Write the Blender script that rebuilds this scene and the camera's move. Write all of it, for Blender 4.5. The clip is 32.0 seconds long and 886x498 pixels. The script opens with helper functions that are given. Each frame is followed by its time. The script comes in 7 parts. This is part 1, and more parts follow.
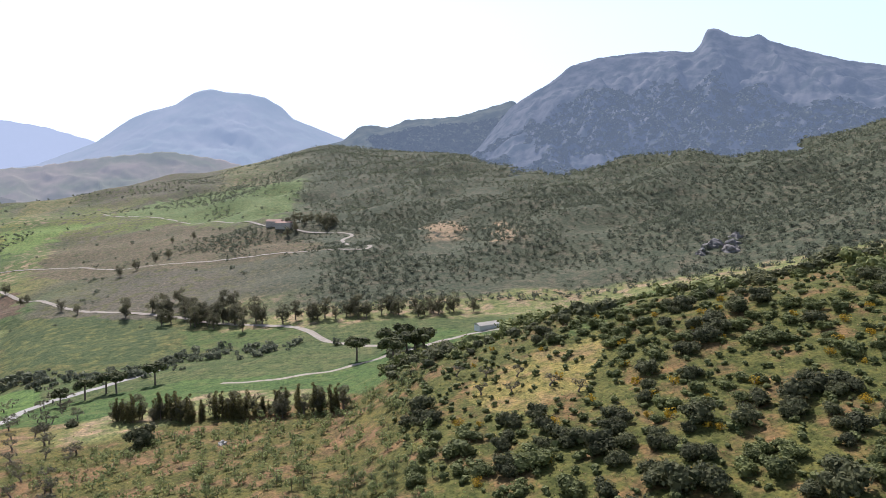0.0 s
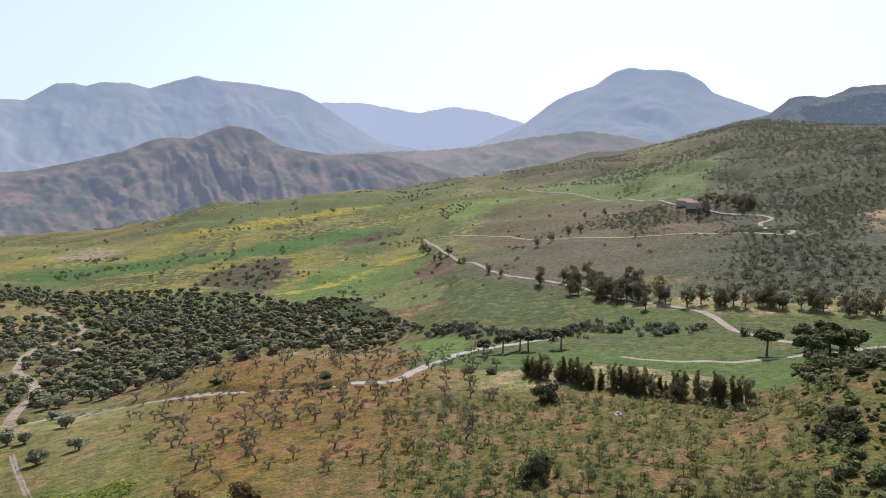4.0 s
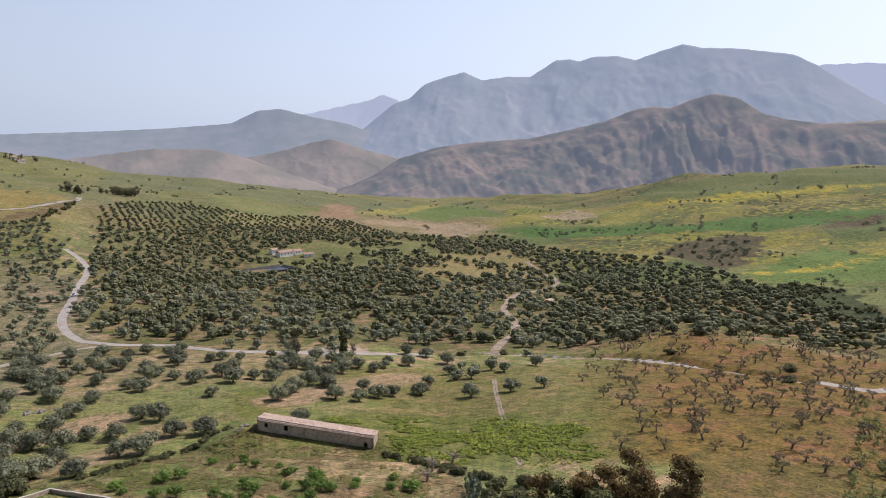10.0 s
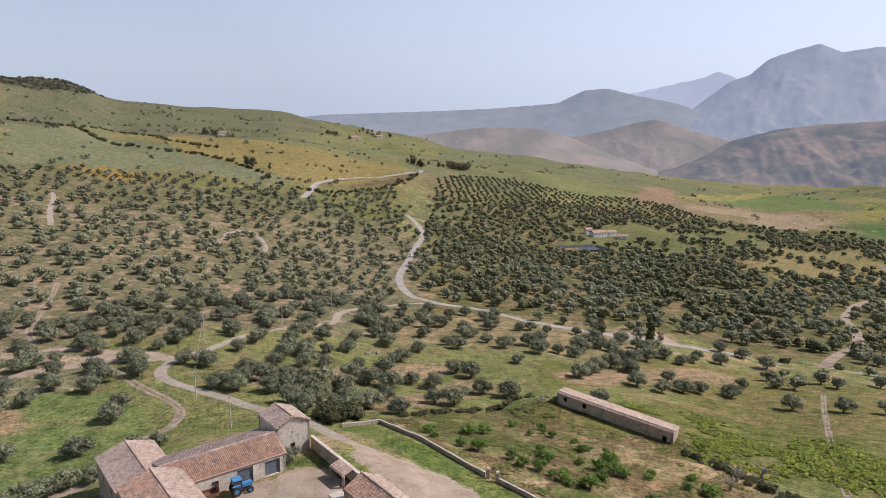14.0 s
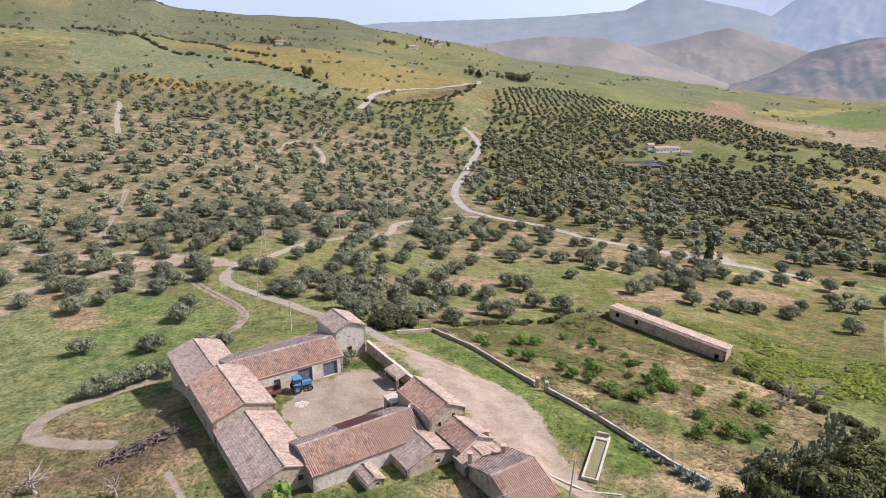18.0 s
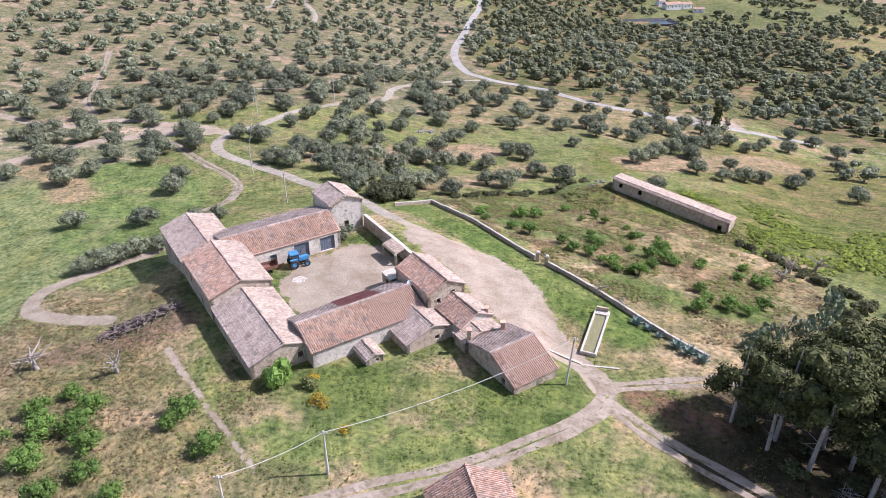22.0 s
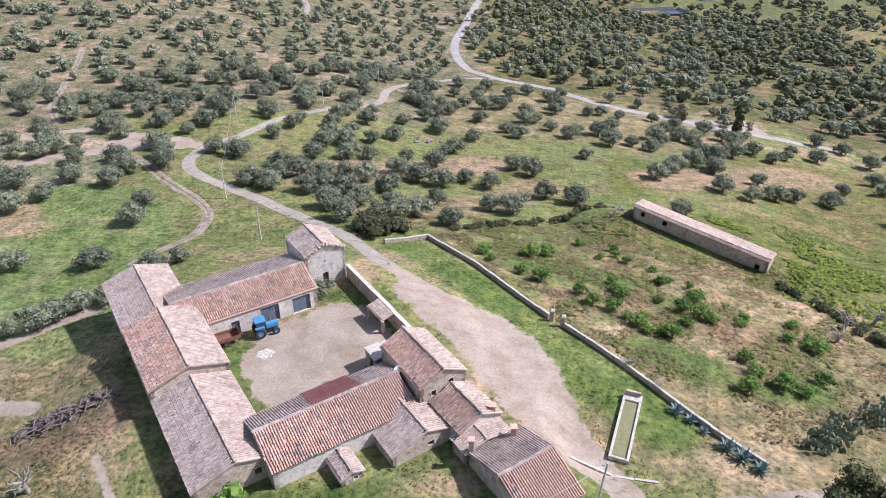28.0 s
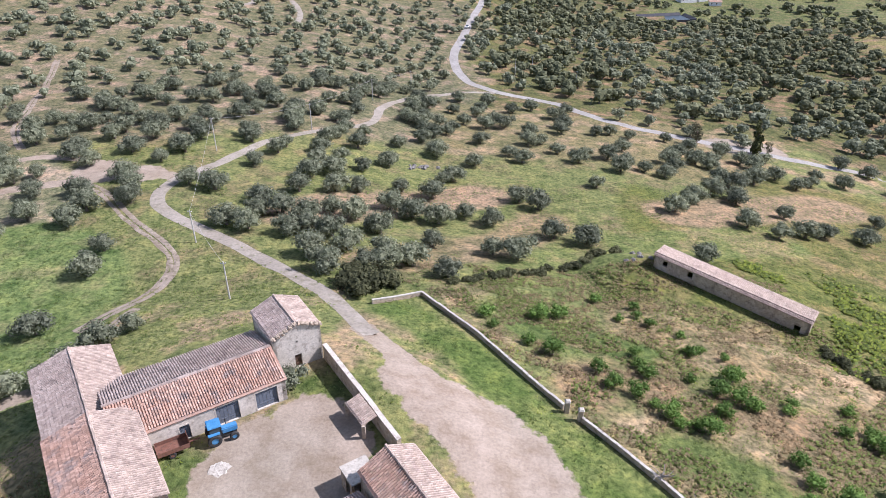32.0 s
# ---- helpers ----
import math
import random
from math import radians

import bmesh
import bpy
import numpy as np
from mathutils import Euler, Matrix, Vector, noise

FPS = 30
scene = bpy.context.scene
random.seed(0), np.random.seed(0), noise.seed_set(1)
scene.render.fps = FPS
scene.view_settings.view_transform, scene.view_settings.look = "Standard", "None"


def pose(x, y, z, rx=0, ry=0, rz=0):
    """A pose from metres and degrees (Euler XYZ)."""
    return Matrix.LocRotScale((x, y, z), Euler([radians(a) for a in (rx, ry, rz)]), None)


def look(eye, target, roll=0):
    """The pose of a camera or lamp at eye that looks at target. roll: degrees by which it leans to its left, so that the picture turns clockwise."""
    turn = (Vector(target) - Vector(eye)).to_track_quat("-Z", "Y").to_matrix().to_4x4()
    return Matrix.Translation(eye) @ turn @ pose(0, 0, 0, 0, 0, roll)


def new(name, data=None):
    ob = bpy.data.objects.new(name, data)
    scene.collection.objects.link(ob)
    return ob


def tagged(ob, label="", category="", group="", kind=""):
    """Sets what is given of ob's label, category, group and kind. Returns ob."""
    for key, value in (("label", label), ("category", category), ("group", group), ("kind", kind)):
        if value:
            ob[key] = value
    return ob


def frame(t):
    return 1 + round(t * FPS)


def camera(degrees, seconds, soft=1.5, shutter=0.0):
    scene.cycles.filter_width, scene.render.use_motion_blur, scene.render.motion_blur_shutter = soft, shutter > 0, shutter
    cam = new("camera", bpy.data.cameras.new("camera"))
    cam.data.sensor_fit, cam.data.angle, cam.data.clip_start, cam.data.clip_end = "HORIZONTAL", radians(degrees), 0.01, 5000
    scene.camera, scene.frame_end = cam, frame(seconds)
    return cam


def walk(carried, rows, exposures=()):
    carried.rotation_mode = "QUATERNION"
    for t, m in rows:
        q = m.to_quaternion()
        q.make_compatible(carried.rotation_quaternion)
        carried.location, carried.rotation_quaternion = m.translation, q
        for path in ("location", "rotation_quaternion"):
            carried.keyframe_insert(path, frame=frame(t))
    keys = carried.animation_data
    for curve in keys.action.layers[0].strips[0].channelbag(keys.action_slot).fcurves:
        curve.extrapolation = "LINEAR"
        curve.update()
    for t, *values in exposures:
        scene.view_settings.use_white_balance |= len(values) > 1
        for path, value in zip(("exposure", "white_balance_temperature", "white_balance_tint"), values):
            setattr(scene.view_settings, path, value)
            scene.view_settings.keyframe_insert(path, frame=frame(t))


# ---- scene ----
cam = camera(65.46, 32.0, soft=0.8)


def view(x, y, z, heading, pitch, lean):
    """A camera pose: heading clockwise from +y, pitch upwards and lean, all in degrees."""
    h, p = radians(heading), radians(pitch)
    way = Vector((math.sin(h) * math.cos(p), math.cos(h) * math.cos(p), math.sin(p)))
    return look((x, y, z), Vector((x, y, z)) + way * 100, lean)


walk(cam, [
    (0, view(0.57, -5.05, 55.46, 101.67, -5.57, -0.22)),
    (1, view(0.08, -5.10, 55.54, 92.61, -6.02, -0.22)),
    (2, view(-0.27, -5.36, 55.50, 83.96, -6.42, -0.16)),
    (3, view(-0.64, -5.40, 55.60, 76.02, -6.86, -0.18)),
    (4, view(-0.74, -5.42, 55.62, 68.51, -7.26, -0.22)),
    (5, view(-0.69, -5.55, 55.69, 61.14, -7.64, -0.21)),
    (6, view(-0.70, -5.59, 55.77, 54.51, -7.99, -0.16)),
    (7, view(-0.73, -5.69, 55.85, 48.47, -8.37, -0.14)),
    (8, view(-0.63, -5.53, 55.80, 42.71, -8.80, -0.09)),
    (9, view(-0.34, -5.12, 55.56, 37.05, -9.19, -0.13)),
    (10, view(-0.47, -5.24, 55.50, 30.76, -9.61, -0.07)),
    (11, view(-0.48, -5.25, 55.48, 24.17, -10.02, -0.03)),
    (12, view(-0.39, -5.18, 55.47, 17.52, -10.40, -0.03)),
    (13, view(-0.30, -5.40, 55.53, 10.94, -10.79, 0.05)),
    (14, view(-0.24, -5.26, 55.46, 4.71, -11.23, 0.05)),
    (14.5, view(-0.24, -5.23, 55.46, 2.03, -11.45, 0.05)),
    (15, view(-0.23, -5.21, 55.45, 0.55, -11.85, 0.07)),
    (15.5, view(-0.20, -5.20, 55.43, -0.07, -12.46, 0.09)),
    (16, view(-0.17, -5.22, 55.41, -0.15, -13.28, 0.11)),
    (16.5, view(-0.15, -5.28, 55.37, -0.03, -14.34, 0.10)),
    (17, view(-0.14, -5.42, 55.32, -0.04, -15.65, 0.06)),
    (18, view(-0.07, -5.48, 55.22, -0.06, -18.37, 0.01)),
    (19, view(-0.15, -4.98, 55.13, -0.04, -21.12, 0.01)),
    (20, view(-0.11, -4.15, 55.05, -0.03, -23.90, -0.00)),
    (21, view(-0.10, -3.01, 54.96, -0.00, -26.73, 0.00)),
    (21.5, view(-0.10, -2.18, 54.97, 0.01, -28.18, -0.02)),
    (22, view(-0.07, -1.18, 55.00, 0.02, -29.61, -0.05)),
    (22.5, view(-0.00, 0.00, 55.00, 0.00, -30.85, -0.07)),
    (23, view(0.05, 1.46, 55.02, -0.01, -30.87, -0.09)),
    (23.5, view(0.11, 3.10, 55.03, -0.04, -30.88, -0.08)),
    (24, view(0.13, 4.89, 55.06, -0.01, -30.91, -0.04)),
    (25, view(0.17, 8.71, 54.99, -0.00, -30.91, -0.00)),
    (26, view(0.25, 12.66, 55.01, 0.02, -30.91, 0.00)),
    (27, view(0.36, 16.70, 55.01, 0.01, -30.90, 0.02)),
    (28, view(0.40, 20.80, 54.94, 0.01, -30.87, 0.04)),
    (29, view(0.50, 25.09, 54.89, 0.03, -30.88, 0.06)),
    (30, view(0.62, 29.53, 54.91, 0.04, -30.88, 0.12)),
    (31, view(0.74, 34.59, 54.90, 0.07, -30.89, 0.16)),
    (32, view(0.96, 39.88, 54.92, 0.06, -30.87, 0.18)),
], exposures=[(0, 0.26, 5950, 20), (4, 0.05, 6200, 20), (9, -0.08, 6400, 23), (13, -0.08, 6450, 23), (17, 0.18, 6350, 23), (19, 0.46, 6050, 24), (22, 0.6, 5750, 25), (28, 0.5, 5650, 24), (32, 0.46, 5700, 24)])

# ---- light: morning sun through a pale hazy sky ----
SUN_AZ, SUN_EL = 84.0, 45.0
world = bpy.data.worlds.new("sky")
scene.world = world
world.use_nodes = True
wn = world.node_tree.nodes
sky = wn.new("ShaderNodeTexSky")
sky.sky_type, sky.sun_disc = "NISHITA", False
sky.sun_elevation, sky.sun_rotation = radians(SUN_EL), radians(SUN_AZ)
sky.air_density, sky.dust_density, sky.ozone_density, sky.altitude = 1.0, 2.6, 2.0, 0
veil = wn.new("ShaderNodeMix")
veil.data_type = "RGBA"
# bright haze along the horizon, thinning towards the zenith
sky_way = wn.new("ShaderNodeTexCoord")
sky_axes = wn.new("ShaderNodeSeparateXYZ")
haze = wn.new("ShaderNodeValToRGB")
while len(haze.color_ramp.elements) < 4:
    haze.color_ramp.elements.new(0.5)
for haze_stop, (height, amount) in zip(haze.color_ramp.elements, ((0.0, 0.66), (0.22, 0.54), (0.5, 0.14), (1.0, 0.04))):
    haze_stop.position, haze_stop.color = height, (amount, amount, amount, 1)
world.node_tree.links.new(sky_way.outputs["Generated"], sky_axes.inputs[0])
world.node_tree.links.new(sky_axes.outputs["Z"], haze.inputs["Fac"])
world.node_tree.links.new(haze.outputs["Color"], veil.inputs[0])
# the haze scatters most light forwards: brighter on the sun's side
toward = wn.new("ShaderNodeVectorMath")
toward.operation = "DOT_PRODUCT"
toward.inputs[1].default_value = (math.sin(radians(SUN_AZ)) * math.cos(radians(SUN_EL)), math.cos(radians(SUN_AZ)) * math.cos(radians(SUN_EL)), math.sin(radians(SUN_EL)))
world.node_tree.links.new(sky_way.outputs["Generated"], toward.inputs[0])
scatter_light = wn.new("ShaderNodeMapRange")
scatter_light.inputs["From Min"].default_value, scatter_light.inputs["From Max"].default_value = 0.0, 0.8
scatter_light.inputs["To Min"].default_value, scatter_light.inputs["To Max"].default_value = 0.94, 1.5
world.node_tree.links.new(toward.outputs["Value"], scatter_light.inputs["Value"])
hazy = wn.new("ShaderNodeVectorMath")
hazy.operation = "SCALE"
hazy.inputs[0].default_value = (10.5, 13.0, 15.2)
world.node_tree.links.new(scatter_light.outputs["Result"], hazy.inputs["Scale"])
world.node_tree.links.new(hazy.outputs["Vector"], veil.inputs[7])
world.node_tree.links.new(sky.outputs[0], veil.inputs[6])
world.node_tree.links.new(veil.outputs[2], wn["Background"].inputs[0])
wn["Background"].inputs[1].default_value = 0.072
sun_data = bpy.data.lights.new("sun", "SUN")
sun_data.energy, sun_data.angle, sun_data.color = 5.0, radians(0.6), (1.0, 0.95, 0.87)
sun = new("sun", sun_data)
sa, se = radians(SUN_AZ), radians(SUN_EL)
sun.matrix_world = look((math.sin(sa) * math.cos(se) * 300, math.cos(sa) * math.cos(se) * 300, math.sin(se) * 300), (0, 0, 0))

# ---- materials ----


def node(nt, kind, **inputs):
    n = nt.nodes.new(kind)
    for k, v in inputs.items():
        n.inputs[k.replace("_", " ")].default_value = v
    return n


def noise_fac(nt, scale, detail=4.0, coord="Object"):
    tc = nt.nodes.new("ShaderNodeTexCoord")
    n = node(nt, "ShaderNodeTexNoise", Scale=scale, Detail=detail, Roughness=0.6)
    nt.links.new(tc.outputs[coord], n.inputs["Vector"])
    return n.outputs["Fac"]


def ramp(nt, fac, stops):
    r = nt.nodes.new("ShaderNodeValToRGB")
    while len(r.color_ramp.elements) < len(stops):
        r.color_ramp.elements.new(0.5)
    for e, (p, c) in zip(r.color_ramp.elements, stops):
        e.position, e.color = p, (*c, 1)
    nt.links.new(fac, r.inputs["Fac"])
    return r.outputs["Color"]


def mixed(nt, fac, a, b, blend="MIX"):
    m = nt.nodes.new("ShaderNodeMix")
    m.data_type, m.blend_type = "RGBA", blend
    for sock, v in ((m.inputs[0], fac), (m.inputs[6], a), (m.inputs[7], b)):
        if hasattr(v, "links"):
            nt.links.new(v, sock)
        elif isinstance(v, tuple):
            sock.default_value = (*v, 1)
        else:
            sock.default_value = v
    return m.outputs[2]


def surface(name, a, b, c=None, scale=1.0, fine=9.0, rough=0.85, bump=0.3, depth=0.05, metal=0.0, vary=0.0, island=0.0, spec=0.3):
    """A weathered surface: two colours blended by broad noise, a third as stains, fine grain and relief."""
    m = bpy.data.materials.new(name)
    m.use_nodes = True
    nt = m.node_tree
    bsdf = nt.nodes["Principled BSDF"]
    col = ramp(nt, noise_fac(nt, scale), [(0.35, a), (0.65, b)])
    if c:
        col = mixed(nt, ramp(nt, noise_fac(nt, scale * 2.7, 6.0), [(0.52, (0, 0, 0)), (0.66, (1, 1, 1))]), col, c)
    grain = noise_fac(nt, fine, 5.0)
    col = mixed(nt, 0.55, col, ramp(nt, grain, [(0.25, (0.55, 0.55, 0.55)), (0.75, (1.35, 1.35, 1.35))]), "MULTIPLY")
    for amount, source in ((vary, "ShaderNodeObjectInfo"), (island, "ShaderNodeNewGeometry")):
        if amount:
            info = nt.nodes.new(source)
            out = info.outputs["Random"] if source == "ShaderNodeObjectInfo" else info.outputs["Random Per Island"]
            tone = ramp(nt, out, [(0.0, (1 - amount,) * 3), (0.5, (1.0, 1.0 - 0.12 * amount, 1.0 - 0.2 * amount)), (1.0, (1 + amount,) * 3)])
            col = mixed(nt, 1.0, col, tone, "MULTIPLY")
    nt.links.new(col, bsdf.inputs["Base Color"])
    bsdf.inputs["Roughness"].default_value = rough
    bsdf.inputs["Metallic"].default_value = metal
    bsdf.inputs["Specular IOR Level"].default_value = spec
    if bump:
        bp = node(nt, "ShaderNodeBump", Strength=bump, Distance=depth)
        nt.links.new(grain, bp.inputs["Height"])
        nt.links.new(bp.outputs["Normal"], bsdf.inputs["Normal"])
    return m


def ground_material():
    """Soil and grass: the broad colour comes from the land use, tufts and bare spots from noise at two scales."""
    m = bpy.data.materials.new("ground")
    m.use_nodes = True
    nt = m.node_tree
    bsdf = nt.nodes["Principled BSDF"]
    at = nt.nodes.new("ShaderNodeAttribute")
    at.attribute_name = "tint"
    soil = nt.nodes.new("ShaderNodeAttribute")
    soil.attribute_name = "soil"
    patch = ramp(nt, noise_fac(nt, 0.11, 7.0), [(0.49, (0, 0, 0)), (0.61, (1, 1, 1))])
    col = mixed(nt, patch, at.outputs["Color"], soil.outputs["Color"])
    bare = nt.nodes.new("ShaderNodeAttribute")
    bare.attribute_name = "bare"
    ragged = node(nt, "ShaderNodeMath")
    ragged.operation = "MULTIPLY_ADD"
    nt.links.new(noise_fac(nt, 0.9, 8.0), ragged.inputs[0])
    ragged.inputs[1].default_value = 0.9
    nt.links.new(bare.outputs["Fac"], ragged.inputs[2])
    earth = ramp(nt, noise_fac(nt, 0.3, 6.0), [(0.3, (0.235, 0.185, 0.135)), (0.52, (0.315, 0.262, 0.207)), (0.7, (0.37, 0.31, 0.25))])
    tuft = noise_fac(nt, 1.3, 8.0)
    col = mixed(nt, 0.9, col, ramp(nt, tuft, [(0.3, (0.3, 0.36, 0.3)), (0.5, (1, 1, 1)), (0.72, (1.6, 1.5, 1.38))]), "MULTIPLY")
    tussock = noise_fac(nt, 0.33, 6.0)
    col = mixed(nt, 1.0, col, ramp(nt, tussock, [(0.32, (0.5, 0.6, 0.5)), (0.5, (1, 1, 1)), (0.68, (1.4, 1.27, 1.2))]), "MULTIPLY")
    grit = noise_fac(nt, 2.6, 6.0)
    earth = mixed(nt, 0.7, earth, ramp(nt, grit, [(0.3, (0.72, 0.72, 0.72)), (0.7, (1.2, 1.2, 1.2))]), "MULTIPLY")
    worn = ramp(nt, ragged.outputs[0], [(0.86, (0, 0, 0)), (1.02, (1, 1, 1))])
    col = mixed(nt, worn, col, earth)
    broad = noise_fac(nt, 0.018, 5.0)
    col = mixed(nt, 0.6, col, ramp(nt, broad, [(0.3, (0.78, 0.85, 0.8)), (0.7, (1.25, 1.15, 1.1))]), "MULTIPLY")
    nt.links.new(col, bsdf.inputs["Base Color"])
    bsdf.inputs["Roughness"].default_value = 0.95
    bsdf.inputs["Specular IOR Level"].default_value = 0.1
    bp = node(nt, "ShaderNodeBump", Strength=0.7, Distance=0.4)
    nt.links.new(mixed(nt, worn, tuft, mixed(nt, 0.2, (0.5, 0.5, 0.5), grit)), bp.inputs["Height"])
    nt.links.new(bp.outputs["Normal"], bsdf.inputs["Normal"])
    return m


def leafy(name, dark, light, rough=0.75, vary=0.25, trans=0.25):
    """Foliage: colour differs from clump to clump and from plant to plant, and some light passes through."""
    m = bpy.data.materials.new(name)
    m.use_nodes = True
    nt = m.node_tree
    bsdf = nt.nodes["Principled BSDF"]
    geo = nt.nodes.new("ShaderNodeNewGeometry")
    col = ramp(nt, geo.outputs["Random Per Island"], [(0.0, dark), (1.0, light)])
    info = nt.nodes.new("ShaderNodeObjectInfo")
    col = mixed(nt, 1.0, col, ramp(nt, info.outputs["Random"], [(0.0, (1 - vary,) * 3), (1.0, (1 + vary, 1 + vary * 0.9, 1 + vary * 0.6))]), "MULTIPLY")
    big = noise_fac(nt, 0.04, 3.0)
    col = mixed(nt, 0.5, col, ramp(nt, big, [(0.3, (0.75, 0.8, 0.8)), (0.7, (1.25, 1.2, 1.05))]), "MULTIPLY")
    nt.links.new(col, bsdf.inputs["Base Color"])
    bsdf.inputs["Roughness"].default_value = rough
    bsdf.inputs["Specular IOR Level"].default_value = 0.12
    tr = nt.nodes.new("ShaderNodeBsdfTranslucent")
    nt.links.new(col, tr.inputs["Color"])
    ms = nt.nodes.new("ShaderNodeMixShader")
    ms.inputs[0].default_value = trans
    nt.links.new(bsdf.outputs[0], ms.inputs[1])
    nt.links.new(tr.outputs[0], ms.inputs[2])
    nt.links.new(ms.outputs[0], nt.nodes["Material Output"].inputs[0])
    return m


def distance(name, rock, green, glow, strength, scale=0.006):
    """Far mountains, a backdrop behind kilometres of bright air: faint rock and scrub, with the air light painted on as
    an emitted glow.
    """
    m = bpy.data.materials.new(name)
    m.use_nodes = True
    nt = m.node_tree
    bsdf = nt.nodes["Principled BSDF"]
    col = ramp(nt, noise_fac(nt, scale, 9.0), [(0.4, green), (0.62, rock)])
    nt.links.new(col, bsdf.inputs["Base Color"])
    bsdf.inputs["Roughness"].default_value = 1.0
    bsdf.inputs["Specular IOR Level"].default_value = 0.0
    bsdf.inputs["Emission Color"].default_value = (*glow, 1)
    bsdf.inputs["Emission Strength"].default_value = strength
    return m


M_GROUND = ground_material()
M_TRACK = surface("track_earth", (0.235, 0.185, 0.135), (0.335, 0.28, 0.22), (0.17, 0.145, 0.085), 0.35, 2.2, 0.95, 0.4, 0.08)
M_ROAD = surface("asphalt_pale", (0.3, 0.28, 0.25), (0.36, 0.34, 0.305), (0.24, 0.225, 0.2), 0.15, 2.0, 0.9, 0.2, 0.02)
M_LANE = surface("worn_lane", (0.28, 0.245, 0.195), (0.35, 0.31, 0.255), (0.225, 0.2, 0.14), 0.2, 2.0, 0.95, 0.3, 0.03)
M_STONE = surface("rubble_wall", (0.38, 0.305, 0.225), (0.5, 0.415, 0.32), (0.25, 0.2, 0.15), 0.5, 3.2, 0.95, 0.9, 0.12)
M_PLASTER = surface("old_plaster", (0.5, 0.45, 0.38), (0.58, 0.53, 0.46), (0.36, 0.32, 0.27), 0.6, 4.0, 0.92, 0.4, 0.04)
M_TILE = surface("clay_tile", (0.4, 0.255, 0.19), (0.47, 0.33, 0.26), (0.29, 0.235, 0.21), 0.3, 6.0, 0.9, 0.2, 0.02, island=0.28, vary=0.12)
M_TILE_GREY = surface("lichened_tile", (0.345, 0.28, 0.24), (0.435, 0.36, 0.315), (0.26, 0.21, 0.185), 0.3, 6.0, 0.95, 0.2, 0.02, island=0.2)
M_TILE_PINK = surface("pale_tile", (0.41, 0.325, 0.265), (0.49, 0.395, 0.325), (0.33, 0.26, 0.215), 0.3, 6.0, 0.92, 0.2, 0.02, island=0.2)
M_SHEET_RED = surface("red_sheet", (0.42, 0.17, 0.145), (0.5, 0.235, 0.2), (0.36, 0.2, 0.175), 0.6, 5.0, 0.7, 0.1, 0.01)
M_WOOD = surface("blue_grey_boards", (0.1, 0.12, 0.15), (0.16, 0.18, 0.21), None, 2.0, 14.0, 0.8, 0.2, 0.01)
M_DARKWOOD = surface("dark_boards", (0.09, 0.055, 0.04), (0.14, 0.09, 0.06), None, 2.0, 14.0, 0.8, 0.2, 0.01)
M_POLE = surface("grey_pole", (0.42, 0.4, 0.37), (0.52, 0.5, 0.46), None, 2.0, 12.0, 0.85, 0.1, 0.01)
M_BARK = surface("bark", (0.14, 0.11, 0.085), (0.22, 0.18, 0.145), None, 1.5, 10.0, 0.95, 0.6, 0.04, vary=0.2)
M_DEADWOOD = surface("dead_wood", (0.25, 0.225, 0.2), (0.36, 0.33, 0.3), None, 1.5, 10.0, 0.95, 0.4, 0.03, vary=0.15)
M_CONCRETE = surface("concrete", (0.42, 0.385, 0.325), (0.53, 0.49, 0.42), (0.3, 0.275, 0.23), 0.8, 7.0, 0.9, 0.3, 0.02)
M_COPING = surface("pale_coping", (0.43, 0.4, 0.345), (0.54, 0.505, 0.44), (0.28, 0.26, 0.22), 0.7, 6.0, 0.9, 0.3, 0.02)
M_ROCK = surface("limestone", (0.2, 0.185, 0.17), (0.3, 0.28, 0.255), (0.11, 0.105, 0.095), 0.1, 1.2, 0.95, 0.8, 0.5)
M_METAL = surface("galvanised", (0.5, 0.5, 0.5), (0.6, 0.6, 0.6), None, 3.0, 20.0, 0.5, 0.05, 0.01, metal=0.6)
M_OLIVE = leafy("olive_leaves", (0.105, 0.12, 0.075), (0.285, 0.305, 0.215), trans=0.3)
M_OLIVE_PALE = leafy("pruned_olive_leaves", (0.09, 0.085, 0.06), (0.22, 0.205, 0.15))
M_SHRUB = leafy("maquis_leaves", (0.045, 0.053, 0.027), (0.19, 0.195, 0.105), trans=0.42)
M_SHRUB_LIGHT = leafy("pale_maquis_leaves", (0.07, 0.085, 0.03), (0.22, 0.24, 0.095))
M_SAPLING = leafy("sapling_leaves", (0.11, 0.135, 0.055), (0.29, 0.325, 0.15), trans=0.5)
# distance haze painted into the leaves: paler, bluer and more see-through
M_SHRUB_HAZED = leafy("hazed_maquis_leaves", (0.075, 0.09, 0.062), (0.19, 0.205, 0.15), vary=0.15, trans=0.6)
M_GREEN = leafy("fresh_leaves", (0.07, 0.135, 0.028), (0.21, 0.32, 0.085), trans=0.35)
M_PINE = leafy("pine_needles", (0.022, 0.028, 0.011), (0.14, 0.148, 0.06), vary=0.15, trans=0.12)
M_OLIVE_DARK = leafy("grove_leaves", (0.068, 0.078, 0.044), (0.22, 0.23, 0.138), trans=0.3)
M_BROWNLEAF = leafy("brownish_leaves", (0.085, 0.062, 0.025), (0.25, 0.185, 0.08), trans=0.4)
M_LIME = leafy("lime_weeds", (0.15, 0.21, 0.03), (0.36, 0.42, 0.08), trans=0.35)
M_YELLOW = leafy("yellow_flowers", (0.32, 0.21, 0.02), (0.5, 0.34, 0.04), trans=0.3)
M_WEED = leafy("weeds", (0.11, 0.155, 0.045), (0.24, 0.3, 0.1), trans=0.55)
